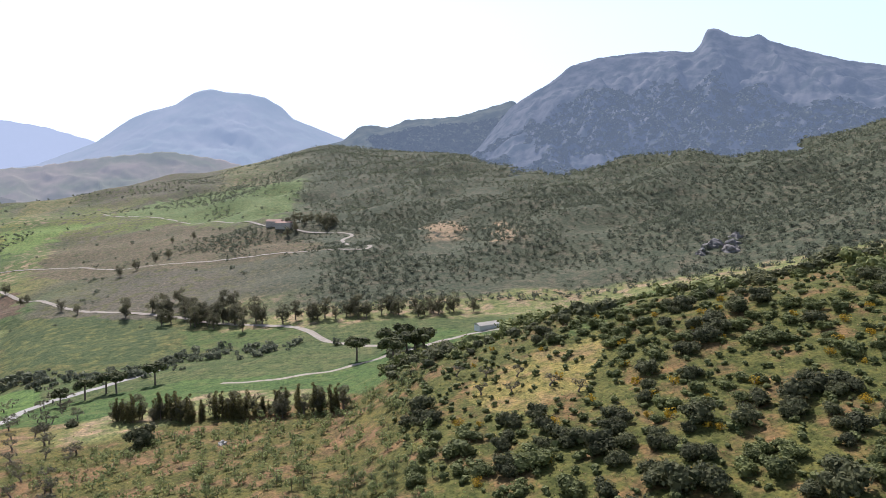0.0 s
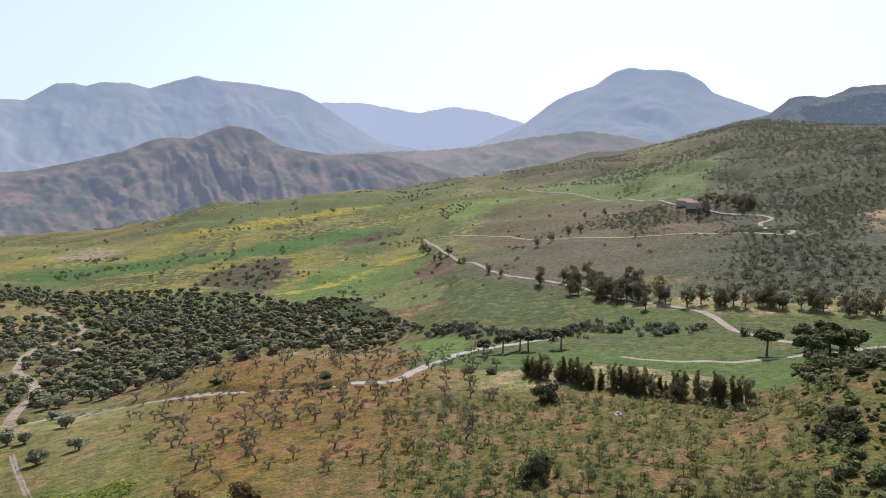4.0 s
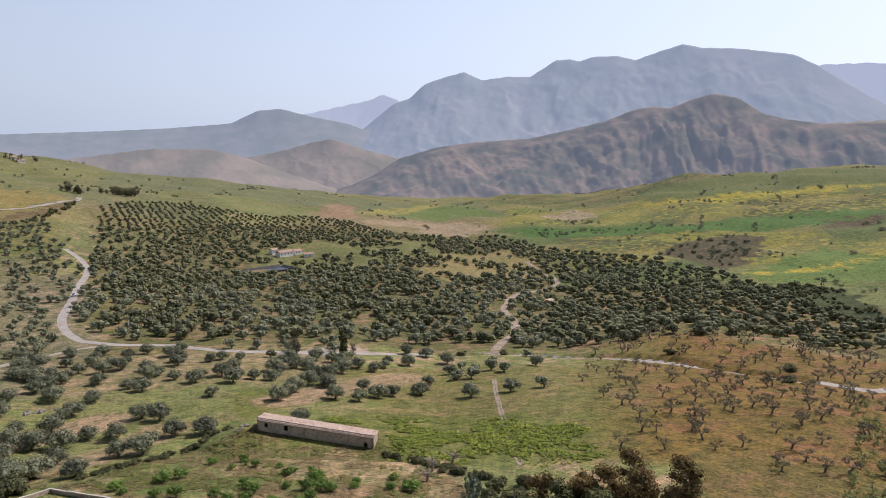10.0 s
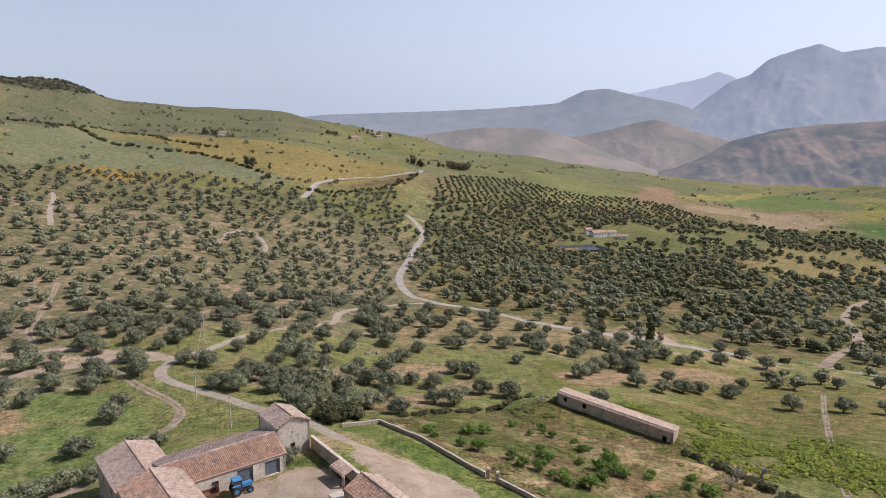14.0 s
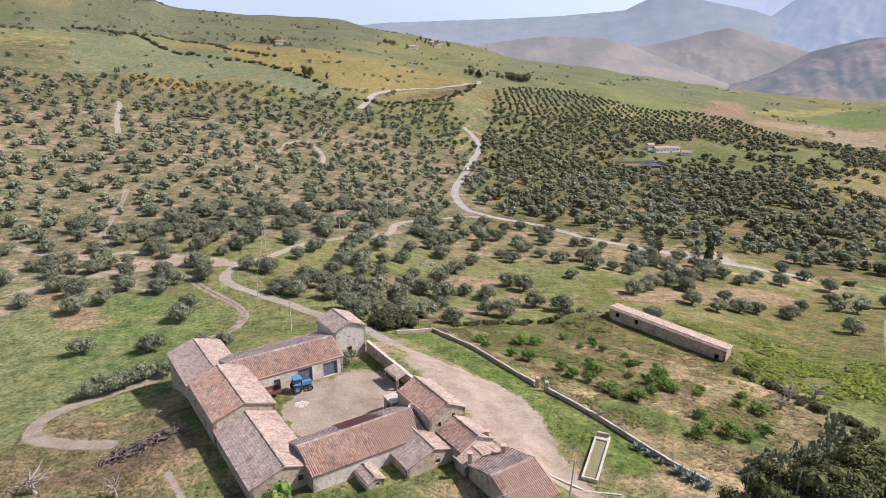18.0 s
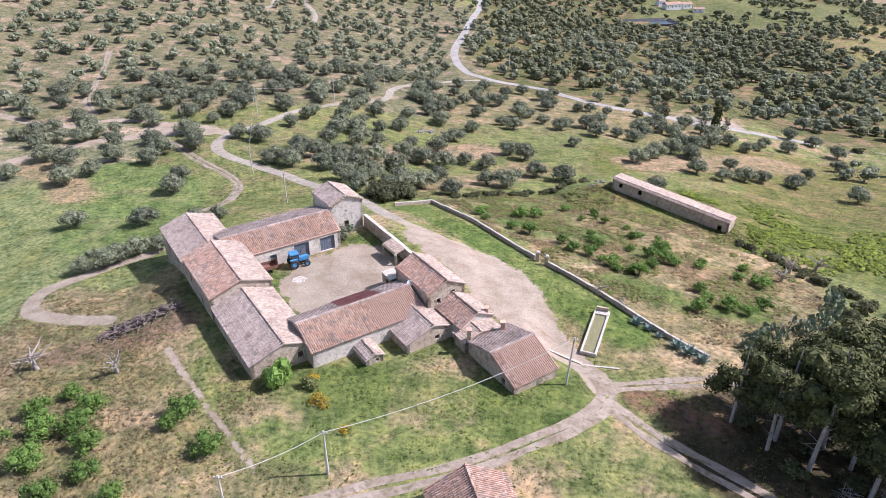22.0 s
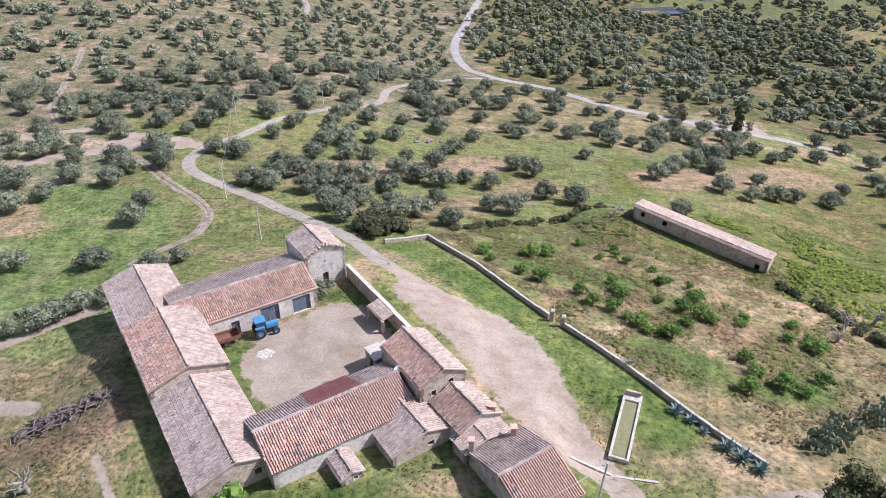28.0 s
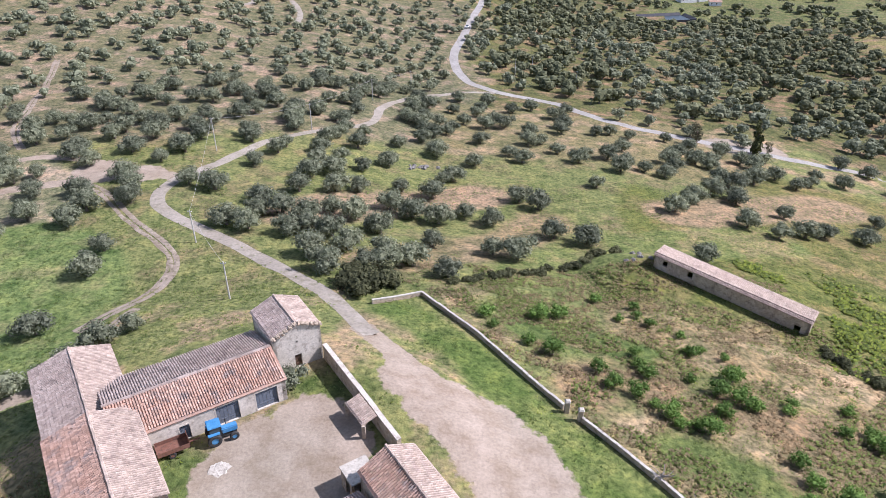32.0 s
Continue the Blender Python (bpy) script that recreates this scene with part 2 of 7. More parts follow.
M_STRAW = leafy("straw_tufts", (0.15, 0.115, 0.05), (0.27, 0.215, 0.11))
M_DRY = leafy("dry_grass", (0.26, 0.2, 0.12), (0.42, 0.34, 0.22), trans=0.55)
M_EUCALYPT = leafy("eucalyptus_leaves", (0.08, 0.08, 0.052), (0.19, 0.182, 0.115), trans=0.55)
M_CEDAR = leafy("olive_brown_needles", (0.075, 0.07, 0.03), (0.21, 0.19, 0.085), trans=0.55)
M_HEAP = surface("weathered_branches", (0.13, 0.1, 0.09), (0.2, 0.165, 0.145), None, 1.5, 10.0, 0.95, 0.4, 0.03, vary=0.25)
M_CACTUS = leafy("cactus_pads", (0.06, 0.085, 0.055), (0.2, 0.24, 0.17), trans=0.0)
M_AGAVE = leafy("agave_leaves", (0.14, 0.2, 0.18), (0.26, 0.33, 0.31), trans=0.0)


# ---- the lie of the land: heights along bearings (degrees clockwise from +y) out of the viewpoint's foot ----
HUB = (0.0, -5.0)
RINGS = [0, 40, 60, 80, 100, 125, 150, 175, 200, 230, 260, 300, 340, 380, 430, 490, 560, 650, 750, 870, 1000, 1200, 1400, 1700, 2000, 2400, 2900, 3600, 4900]
BEARINGS = {}


def bearing(deg, *pairs):
    """Heights along one bearing: distance, height, distance, height, and so on."""
    BEARINGS[deg] = np.interp(RINGS, pairs[0::2], pairs[1::2])


bearing(-60, 0, 2, 60, 1, 150, -6, 300, -8, 600, 10, 1500, 100, 2500, 90, 4900, 20)
bearing(-40, 0, 2, 60, 0, 100, -5, 150, -11, 200, -13, 260, -12, 350, 0, 500, 22, 750, 40, 1100, 62, 1500, 120, 2200, 110, 4900, 20)
bearing(-30, 0, 2, 60, -1, 100, -5, 150, -10, 210, -14, 300, -16, 400, -8, 520, 8, 650, 25, 750, 42, 1000, 45, 1500, 129, 2200, 100, 4900, 0)
bearing(-24, 0, 2, 60, -1.3, 100, -4.6, 150, -10.5, 220, -14, 310, -17, 410, -11, 540, 3, 680, 18, 820, 37, 1000, 38, 1150, 40, 1500, 124, 1700, 118, 2200, 70, 4900, -40)
bearing(-20, 0, 2, 60, -1.5, 80, -2.4, 125, -5, 150, -11, 230, -14.5, 320, -18, 420, -14, 560, 0, 700, 12, 900, 29, 1000, 30, 1150, 14, 1500, 90, 2200, 50, 4900, -60)
bearing(-10, 0, 2, 60, -2, 80, -2.5, 115, -3, 150, -11, 200, -16, 320, -25, 430, -26, 520, -18, 650, -6, 800, 12, 900, 19, 1000, 19, 1150, 0, 1300, 20, 1700, 62, 2200, 0, 2900, -140, 4900, -140)
bearing(0, 0, 2, 60, -2, 80, -2.6, 100, -3.5, 125, -7.6, 140, -10.5, 180, -20, 270, -29, 320, -35, 430, -38, 610, -35, 780, -24, 900, -5, 1000, -6, 1100, -24, 1500, -8, 1700, 4, 2000, -30, 2400, -140, 4900, -140)
bearing(10, 0, 2, 60, -2.2, 80, -3.2, 110, -6.7, 140, -13, 190, -22.5, 250, -29, 320, -38, 450, -50, 620, -60, 800, -60, 1000, -50, 1300, -45, 1600, -38, 1800, -56, 2000, -110, 2400, -140, 4900, -140)
bearing(20, 0, 2, 60, -2.5, 80, -5.2, 100, -7.2, 125, -11, 150, -14.5, 220, -28, 300, -38, 400, -51, 520, -60, 640, -69, 760, -67, 950, -68, 1200, -66, 1500, -70, 1650, -80, 2000, -135, 4900, -140)
bearing(30, 0, 2, 60, -2.5, 80, -4.6, 100, -7.5, 150, -17.5, 220, -31, 300, -43, 400, -53, 550, -58, 700, -70, 900, -80, 1200, -87, 1600, -99, 2000, -140, 4900, -140)
bearing(40, 0, 2, 60, -2.5, 100, -8, 140, -14, 200, -23, 290, -40, 380, -54, 500, -65, 690, -77, 870, -84, 1100, -82, 1500, -79, 1700, -96, 2100, -140, 4900, -140)
bearing(52, 0, 2, 60, -2.5, 100, -6, 150, -12, 200, -19, 260, -29, 330, -31, 420, -58, 560, -66, 750, -72, 1000, -62, 1300, -36, 1450, -30, 1600, -36, 2100, -120, 2500, -140, 4900, -140)
bearing(62, 0, 2, 60, -2, 100, -5, 150, -11, 200, -16, 240, -22.5, 290, -27.6, 360, -50, 450, -62, 560, -66, 700, -66, 900, -58, 1200, -32, 1450, 2, 1600, 4, 2000, -60, 2600, -140, 4900, -140)
bearing(72, 0, 2, 60, -1, 100, -4, 150, -11, 200, -16, 240, -20, 300, -30, 380, -36, 470, -38, 580, -36, 750, -33, 1000, -12, 1400, 24, 1600, 24, 2000, -20, 2600, -70, 4900, -80)
bearing(82, 0, 2, 60, 0, 100, -3, 150, -9, 210, -15, 250, -19, 300, -26, 370, -31, 450, -30, 560, -22, 720, -12, 950, 5, 1300, 44, 1550, 76, 1700, 80, 2300, 0, 4900, -60)
bearing(92, 0, 2, 60, 1, 100, -2, 150, -7, 200, -10, 240, -16, 290, -21, 350, -24, 430, -18, 550, -5, 720, 8, 950, 30, 1300, 85, 1700, 142, 2400, 40, 4900, -40)
bearing(102, 0, 2, 60, 2, 100, 2, 150, 3, 195, 6, 240, -5, 300, -16, 360, -20, 440, -12, 560, 5, 750, 30, 1000, 62, 1400, 105, 1900, 140, 2600, 100, 4900, 0)
bearing(112, 0, 2, 60, 4, 100, 6, 150, 9, 200, 14, 240, 12.5, 300, -10, 400, -15, 480, -5, 600, 18, 800, 42, 1100, 66, 1500, 97, 2200, 110, 4900, 0)
bearing(124, 0, 2, 60, 5, 100, 9, 150, 15, 200, 23, 250, 22, 320, 0, 420, 5, 520, 20, 700, 50, 950, 80, 1300, 105, 2200, 130, 4900, 0)
bearing(135, 0, 2, 60, 6, 100, 12, 150, 20, 200, 30, 260, 35, 330, 25, 430, 25, 560, 48, 750, 82, 1000, 115, 1400, 150, 2000, 150, 4900, 0)
bearing(150, 0, 2, 60, 6, 100, 13, 200, 32, 300, 40, 600, 70, 1200, 150, 2000, 180, 4900, 0)
bearing(200, 0, 2, 60, 5, 200, 15, 600, 40, 2000, 100, 4900, 0)
bearing(250, 0, 2, 60, 4, 200, 6, 600, 30, 2000, 100, 4900, 0)
BEARINGS[300] = BEARINGS[-60]
AZ_KEYS = sorted(BEARINGS)
HEIGHTS = np.array([BEARINGS[a] for a in AZ_KEYS])


def hermite(p0, p1, p2, p3, u):
    return p1 + 0.5 * u * (p2 - p0 + u * (2 * p0 - 5 * p1 + 4 * p2 - p3 + u * (3 * (p1 - p2) + p3 - p0)))


def waves(x, y, size, seed):
    """Smooth pseudo-random undulation of about that wavelength, -1 to 1."""
    rng = np.random.RandomState(seed)
    v = 0
    for _ in range(5):
        a, p, k = rng.uniform(0, 6.283), rng.uniform(0, 6.283), rng.uniform(0.7, 1.6) * 6.283 / size
        v = v + np.sin(k * (x * np.cos(a) + y * np.sin(a)) + p)
    return v / 3.2


CUTTING = [(207, 118), (206.5, 150.6), (196, 195), (175, 236), (150, 248)]


def polar(x, y):
    dx, dy = np.asarray(x, float) - HUB[0], np.asarray(y, float) - HUB[1]
    a = np.degrees(np.arctan2(dx, dy))
    return np.where(a < -60, a + 360, a), np.hypot(dx, dy)


def ground_z(x, y):
    x, y = np.asarray(x, float), np.asarray(y, float)
    a, r = polar(x, y)
    r = np.minimum(r, 4899)
    i = np.clip(np.searchsorted(AZ_KEYS, a, side="right") - 1, 0, len(AZ_KEYS) - 2)
    keys = np.array(AZ_KEYS, float)
    u = np.clip((a - keys[i]) / (keys[i + 1] - keys[i]), 0, 1)
    rings = np.array(RINGS, float)
    j = np.clip(np.searchsorted(rings, r, side="right") - 1, 0, len(RINGS) - 2)
    v = (r - rings[j]) / (rings[j + 1] - rings[j])

    def row(k):
        k = np.clip(k, 0, len(AZ_KEYS) - 1)
        g = lambda m: HEIGHTS[k, np.clip(m, 0, len(RINGS) - 1)]
        return g(j) * (1 - v) + g(j + 1) * v
    u = u * u * (3 - 2 * u) * 0.5 + u * 0.5
    z = row(i) * (1 - u) + row(i + 1) * u
    far = np.clip((r - 150) / 500, 0, 1)
    z = z + far * (2.0 * waves(x, y, 130, 3) + 4.0 * waves(x, y, 420, 4) * np.clip((r - 500) / 600, 0, 1))
    z = z + np.clip((r - 60) / 100, 0.15, 1) * 0.22 * waves(x, y, 19, 5)
    # spurs and gullies of the slopes across the valley
    k = np.clip((a - 78) / 12, 0, 1) * np.clip((r - 430) / 250, 0, 1) * np.clip((1700 - r) / 400, 0, 1)
    z = z + k * (9 * waves(x, y, 300, 31) + 5 * waves(x, y, 120, 32))
    # broken relief of the far hills
    k = np.clip((r - 850) / 500, 0, 1) * np.clip((4000 - r) / 800, 0, 1)
    z = z + k * (7 * waves(x, y, 420, 51) * waves(x, y, 260, 52) + 1.8 * waves(x, y, 120, 53))
    # the shelf on which the long barn stands
    along = (np.asarray(x) - 51) * 0.797 - (np.asarray(y) - 139.5) * 0.603
    across = (np.asarray(x) - 51) * 0.603 + (np.asarray(y) - 139.5) * 0.797
    shelf = np.clip((1.7 - np.hypot(along / 17, across / 8)) / 0.7, 0, 1)
    z = z * (1 - shelf) + (-15.1 - 0.118 * along) * shelf
    # the hollow of the drinking trough
    hollow = np.clip((1.5 - np.hypot((np.asarray(x) - 22.3) / 7, (np.asarray(y) - 80.5) / 9)) / 0.6, 0, 1)
    z = z * (1 - hollow) + np.minimum(z, -5.75) * hollow
    # the cutting in which the valley road passes the orchard
    off = 1e9
    for (x0, y0), (x1, y1) in zip(CUTTING, CUTTING[1:]):
        u = np.clip(((x - x0) * (x1 - x0) + (y - y0) * (y1 - y0)) / ((x1 - x0) ** 2 + (y1 - y0) ** 2), 0, 1)
        off = np.minimum(off, np.hypot(x - x0 - u * (x1 - x0), y - y0 - u * (y1 - y0)))
    z = z - 1.6 * np.clip((5.0 - off) / 2.2, 0, 1)
    # the levelled ground of the farmyard
    pad = np.clip((1.25 - np.hypot((x + 20) / 24, (y - 91) / 24)) / 0.4, 0, 1)
    return z * (1 - pad) + (-2.7 - 0.004 * (y - 90)) * pad


def part(name, bm, material, parent=None, label=""):
    """Links a bmesh (or ready mesh data) as one mesh object under a thing or a part."""
    if isinstance(bm, bpy.types.Mesh):
        me = bm
    else:
        me = bpy.data.meshes.new(name)
        bm.to_mesh(me)
        bm.free()
    if material and not me.materials:
        me.materials.append(material)
    ob = new(name, me)
    if parent:
        ob.parent = parent
    if label:
        tagged(ob, label)
    return ob


def mesh_from(name, verts, faces, smooth=False):
    me = bpy.data.meshes.new(name)
    verts, faces = np.asarray(verts, np.float32), np.asarray(faces, np.int32)
    me.vertices.add(len(verts))
    me.vertices.foreach_set("co", verts.ravel())
    n = faces.shape[1]
    me.loops.add(faces.size)
    me.loops.foreach_set("vertex_index", faces.ravel())
    me.polygons.add(len(faces))
    me.polygons.foreach_set("loop_start", np.arange(0, faces.size, n, dtype=np.int32))
    me.polygons.foreach_set("loop_total", np.full(len(faces), n, np.int32))
    me.polygons.foreach_set("use_smooth", np.full(len(faces), smooth))
    me.update(calc_edges=True)
    return me


def gz(x, y):
    return float(ground_z(x, y))


def between(v, a, b, soft):
    return np.clip((v - a) / soft + 0.5, 0, 1) * np.clip((b - v) / soft + 0.5, 0, 1)


def lattice(ix, iy):
    h = (ix.astype(np.int64) * 374761393 + iy.astype(np.int64) * 668265263) & 0x7FFFFFFF
    h = ((h ^ (h >> 13)) * 1274126177) & 0x7FFFFFFF
    return ((h ^ (h >> 16)) & 0xFFFF) / 65535.0


def fbm(x, y, octaves=4):
    """Layered value noise, 0 to 1."""
    total, amp, norm = 0, 1.0, 0.0
    for k in range(octaves):
        fx, fy = x * 2 ** k + 17.3 * k, y * 2 ** k + 9.1 * k
        ix, iy = np.floor(fx), np.floor(fy)
        u, v = fx - ix, fy - iy
        u, v = u * u * (3 - 2 * u), v * v * (3 - 2 * v)
        c = [lattice(ix + dx, iy + dy) for dx, dy in ((0, 0), (1, 0), (0, 1), (1, 1))]
        total = total + amp * ((c[0] * (1 - u) + c[1] * u) * (1 - v) + (c[2] * (1 - u) + c[3] * u) * v)
        norm += amp
        amp *= 0.5
    return total / norm


FIELDS = []


def field(az0, az1, r0, r1, tint, soil, edge=0.05):
    """One plot of land: a sector of bearings and distances with its cover and the soil that shows through."""
    FIELDS.append((az0, az1, r0, r1, tint, soil, edge))


TAN, RED_SOIL, PALE = (0.33, 0.25, 0.165), (0.33, 0.21, 0.14), (0.4, 0.33, 0.24)
GREEN, LUSH, BRIGHT = (0.19, 0.205, 0.085), (0.075, 0.12, 0.04), (0.135, 0.16, 0.075)
DRY, SCRUB, BROWN, YELLOW = (0.21, 0.185, 0.1), (0.05, 0.064, 0.052), (0.135, 0.12, 0.095), (0.3, 0.27, 0.07)
# farmland round the steading
field(-60, 150, 0, 140, GREEN, TAN)
field(-45, -14, 40, 70, DRY, TAN)
field(-45, -24, 66, 112, DRY, TAN)
field(-60, -24, 110, 182, (0.2, 0.225, 0.105), GREEN)
field(-60, 0, 182, 236, (0.195, 0.195, 0.12), (0.37, 0.3, 0.235))
field(-60, 3, 236, 520, (0.175, 0.165, 0.1), (0.31, 0.237, 0.18))
field(-60, 0, 500, 720, (0.145, 0.145, 0.078), (0.23, 0.183, 0.125))
field(-24, 2, 600, 900, (0.19, 0.175, 0.075), (0.22, 0.19, 0.085))
field(-60, 5, 930, 2600, (0.12, 0.135, 0.085), (0.165, 0.15, 0.105))
field(-24, 24, 140, 236, GREEN, DRY)
field(0, 24, 232, 300, DRY, TAN)
field(13, 50, 138, 222, (0.145, 0.162, 0.052), (0.185, 0.168, 0.072))
field(22, 52, 180, 262, (0.165, 0.162, 0.062), (0.225, 0.18, 0.092))
field(3, 46, 300, 920, (0.125, 0.128, 0.055), (0.24, 0.172, 0.11))
field(12, 32, 84, 148, (0.27, 0.215, 0.125), (0.37, 0.285, 0.19))
field(9, 22, 1000, 1600, (0.17, 0.2, 0.085), (0.24, 0.2, 0.12))
field(-6, 12, 900, 1900, (0.15, 0.17, 0.08), (0.22, 0.19, 0.12))
field(20, 36, 920, 1300, (0.2, 0.18, 0.1), (0.27, 0.2, 0.14))
field(22, 34, 1250, 1700, (0.18, 0.19, 0.09), (0.24, 0.2, 0.12))
# orchard, saplings and maquis slope
field(46, 70, 138, 335, (0.165, 0.12, 0.04), (0.215, 0.12, 0.062), 0.4)
field(52, 74, 90, 150, (0.14, 0.115, 0.042), (0.19, 0.125, 0.07))
field(66, 101, 70, 215, (0.115, 0.11, 0.036), (0.2, 0.13, 0.07))
field(99, 150, 60, 300, (0.11, 0.115, 0.036), (0.185, 0.125, 0.06), 0.2)
# valley floor and opposite slopes
field(42, 72, 310, 560, (0.15, 0.14, 0.06), (0.28, 0.18, 0.115))
field(40, 74, 560, 760, BRIGHT, LUSH)
field(40, 66, 700, 880, (0.13, 0.16, 0.05), YELLOW)
field(36, 70, 860, 1040, LUSH, BRIGHT)
field(36, 70, 1020, 1250, (0.16, 0.18, 0.06), YELLOW)
field(34, 72, 1220, 1900, (0.14, 0.17, 0.07), (0.22, 0.19, 0.1))
field(66, 107, 262, 372, (0.085, 0.115, 0.045), (0.12, 0.135, 0.06))
field(66, 84, 360, 480, (0.095, 0.115, 0.045), (0.16, 0.15, 0.06))
field(70, 92, 470, 800, BROWN, (0.12, 0.12, 0.06))
field(72, 90, 800, 1250, (0.17, 0.19, 0.07), BROWN)
field(78, 91, 900, 1180, (0.16, 0.2, 0.07), BRIGHT)
field(68, 84, 1250, 2200, BROWN, (0.1, 0.12, 0.05))
field(86, 150, 420, 2600, (0.088, 0.1, 0.068), (0.13, 0.122, 0.088), 0.6)
field(100.3, 103.5, 590, 680, (0.3, 0.23, 0.16), SCRUB)
field(106.5, 108.5, 545, 610, (0.3, 0.23, 0.16), SCRUB)


WEEDY = (0.11, 0.155, 0.045)
PATCHES = [
    ([(-6, 127), (2, 119), (9, 107), (17, 95), (27, 82)], 9, WEEDY, (0.17, 0.2, 0.07)),
    ([(-14, 65), (-4, 61), (8, 61), (14, 65)], 13, (0.12, 0.155, 0.05), (0.2, 0.2, 0.09)),
    ([(-20, 56), (-8, 55), (2, 56)], 8, (0.16, 0.19, 0.07), TAN),
    ([(-52, 74), (-45, 76), (-38, 80)], 7, (0.2, 0.14, 0.1), (0.25, 0.17, 0.13)),
    ([(-62, 120), (-68, 140), (-80, 150)], 26, (0.15, 0.2, 0.075), (0.2, 0.21, 0.1)),
    ([(20, 150), (45, 165), (75, 175)], 18, (0.17, 0.2, 0.075), (0.24, 0.21, 0.11)),
    ([(-30, 170), (-10, 185), (10, 195)], 16, (0.32, 0.235, 0.165), (0.36, 0.27, 0.19)),
    ([(60, 190), (85, 200), (110, 210)], 18, (0.3, 0.225, 0.15), (0.33, 0.24, 0.16)),
    ([(-10, 150), (10, 162), (25, 178)], 14, (0.25, 0.2, 0.12), (0.31, 0.235, 0.155)),
    ([(-104, 160), (-92, 152), (-84, 140)], 10, (0.28, 0.22, 0.14), TAN),
    ([(-27.5, 91), (-24.5, 86), (-21.5, 81)], 5, (0.11, 0.145, 0.05), (0.19, 0.185, 0.09)),
    ([(-17, 104.5), (-13, 104)], 5, (0.1, 0.135, 0.045), (0.19, 0.19, 0.09)),
    ([(-62, 90), (-55, 88), (-48, 90), (-44, 95)], 9, (0.26, 0.21, 0.13), (0.32, 0.255, 0.175)),
    # brown pine litter, with the shade under the trees painted into its tint
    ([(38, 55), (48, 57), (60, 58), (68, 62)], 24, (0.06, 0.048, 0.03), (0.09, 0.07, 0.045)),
    ([(33, 60), (28, 63), (25, 65)], 5, (0.16, 0.1, 0.07), (0.13, 0.15, 0.05)),
    ([(22, 110), (34, 112), (46, 106), (54, 98)], 13, (0.26, 0.19, 0.12), (0.2, 0.2, 0.09)),
    ([(30, 98), (40, 92), (50, 90)], 9, (0.14, 0.17, 0.06), (0.25, 0.18, 0.115)),
    ([(12, 124), (24, 122), (32, 118)], 8, (0.12, 0.16, 0.055), (0.24, 0.19, 0.11)),
]


PLOTS = []


def plot(tint, soil, *corners):
    """A field with its own boundary: cover, soil that shows through, corners in the plan."""
    PLOTS.append((tint, soil, np.array(corners, float)))


def inside(x, y, ring):
    """Which places lie inside a closed outline."""
    hit = np.zeros(len(x), bool)
    for (x0, y0), (x1, y1) in zip(ring, np.roll(ring, -1, axis=0)):
        if y0 != y1:
            hit ^= ((y0 > y) != (y1 > y)) & (x < (x1 - x0) * (y - y0) / (y1 - y0) + x0)
    return hit


PASTURE, CORN, OCHRE, MUSTARD = (0.15, 0.168, 0.1), (0.075, 0.15, 0.045), (0.25, 0.2, 0.085), (0.36, 0.31, 0.06)
# far pasture and valley floor
plot(PASTURE, (0.18, 0.18, 0.09), (115, 1498), (218, 1659), (480, 1900), (582, 1524), (738, 1128), (677, 914), (563, 960), (409, 1027), (319, 1160), (169, 1238), (94, 1246))
plot((0.13, 0.19, 0.06), PASTURE, (701, 1289), (705, 1078), (662, 910), (558, 934), (507, 1008))
plot((0.3, 0.27, 0.09), PASTURE, (440, 1030), (700, 1250), (720, 1190), (470, 990))
plot((0.27, 0.19, 0.135), (0.31, 0.22, 0.16), (396, 1052), (465, 1166), (493, 1132), (410, 947), (355, 944))
plot((0.32, 0.26, 0.19), (0.27, 0.2, 0.14), (414, 932), (520, 956), (592, 841), (487, 758), (456, 777), (481, 885), (405, 893))
plot((0.34, 0.27, 0.2), PASTURE, (711, 881), (798, 910), (798, 817), (721, 808))
# opposite fields
plot((0.13, 0.165, 0.07), (0.17, 0.16, 0.08), (1006, 930), (1250, 735), (1316, 492), (1038, 384), (1030, 600), (884, 803))
plot(MUSTARD, (0.16, 0.18, 0.07), (923, 750), (1064, 631), (1110, 541), (1018, 602), (885, 696))
plot(MUSTARD, (0.16, 0.18, 0.07), (882, 814), (964, 668), (956, 652), (860, 781))
plot(CORN, (0.1, 0.165, 0.05), (589, 795), (676, 732), (776, 608), (941, 471), (904, 444), (809, 467), (749, 508), (661, 607), (595, 666), (565, 748))
plot((0.24, 0.225, 0.06), (0.13, 0.15, 0.06), (576, 666), (634, 582), (621, 501), (626, 429), (711, 444), (765, 433), (754, 495), (656, 603))
plot((0.085, 0.08, 0.05), (0.13, 0.105, 0.065), (564, 501), (625, 520), (701, 523), (726, 483), (627, 423), (535, 389), (548, 441))
plot((0.095, 0.085, 0.055), (0.13, 0.11, 0.07), (782, 451), (846, 481), (891, 438), (850, 423))
plot((0.13, 0.195, 0.06), (0.1, 0.155, 0.05), (546, 379), (704, 404), (676, 281), (599, 265), (554, 310), (512, 343))
plot((0.13, 0.09, 0.065), (0.16, 0.12, 0.085), (599, 265), (670, 273), (662, 238), (546, 194), (546, 216))
plot(MUSTARD, (0.2, 0.2, 0.06), (539, 373), (620, 348), (709, 339), (710, 296), (700, 293), (694, 333), (612, 340), (530, 364))
plot((0.18, 0.205, 0.09), (0.15, 0.18, 0.075), (504, 337), (549, 307), (531, 188), (486, 171), (476, 204), (479, 232), (515, 273))
plot((0.05, 0.07, 0.03), (0.08, 0.1, 0.045), (497, 332), (527, 325), (536, 285), (459, 216), (432, 208), (447, 256), (469, 303))
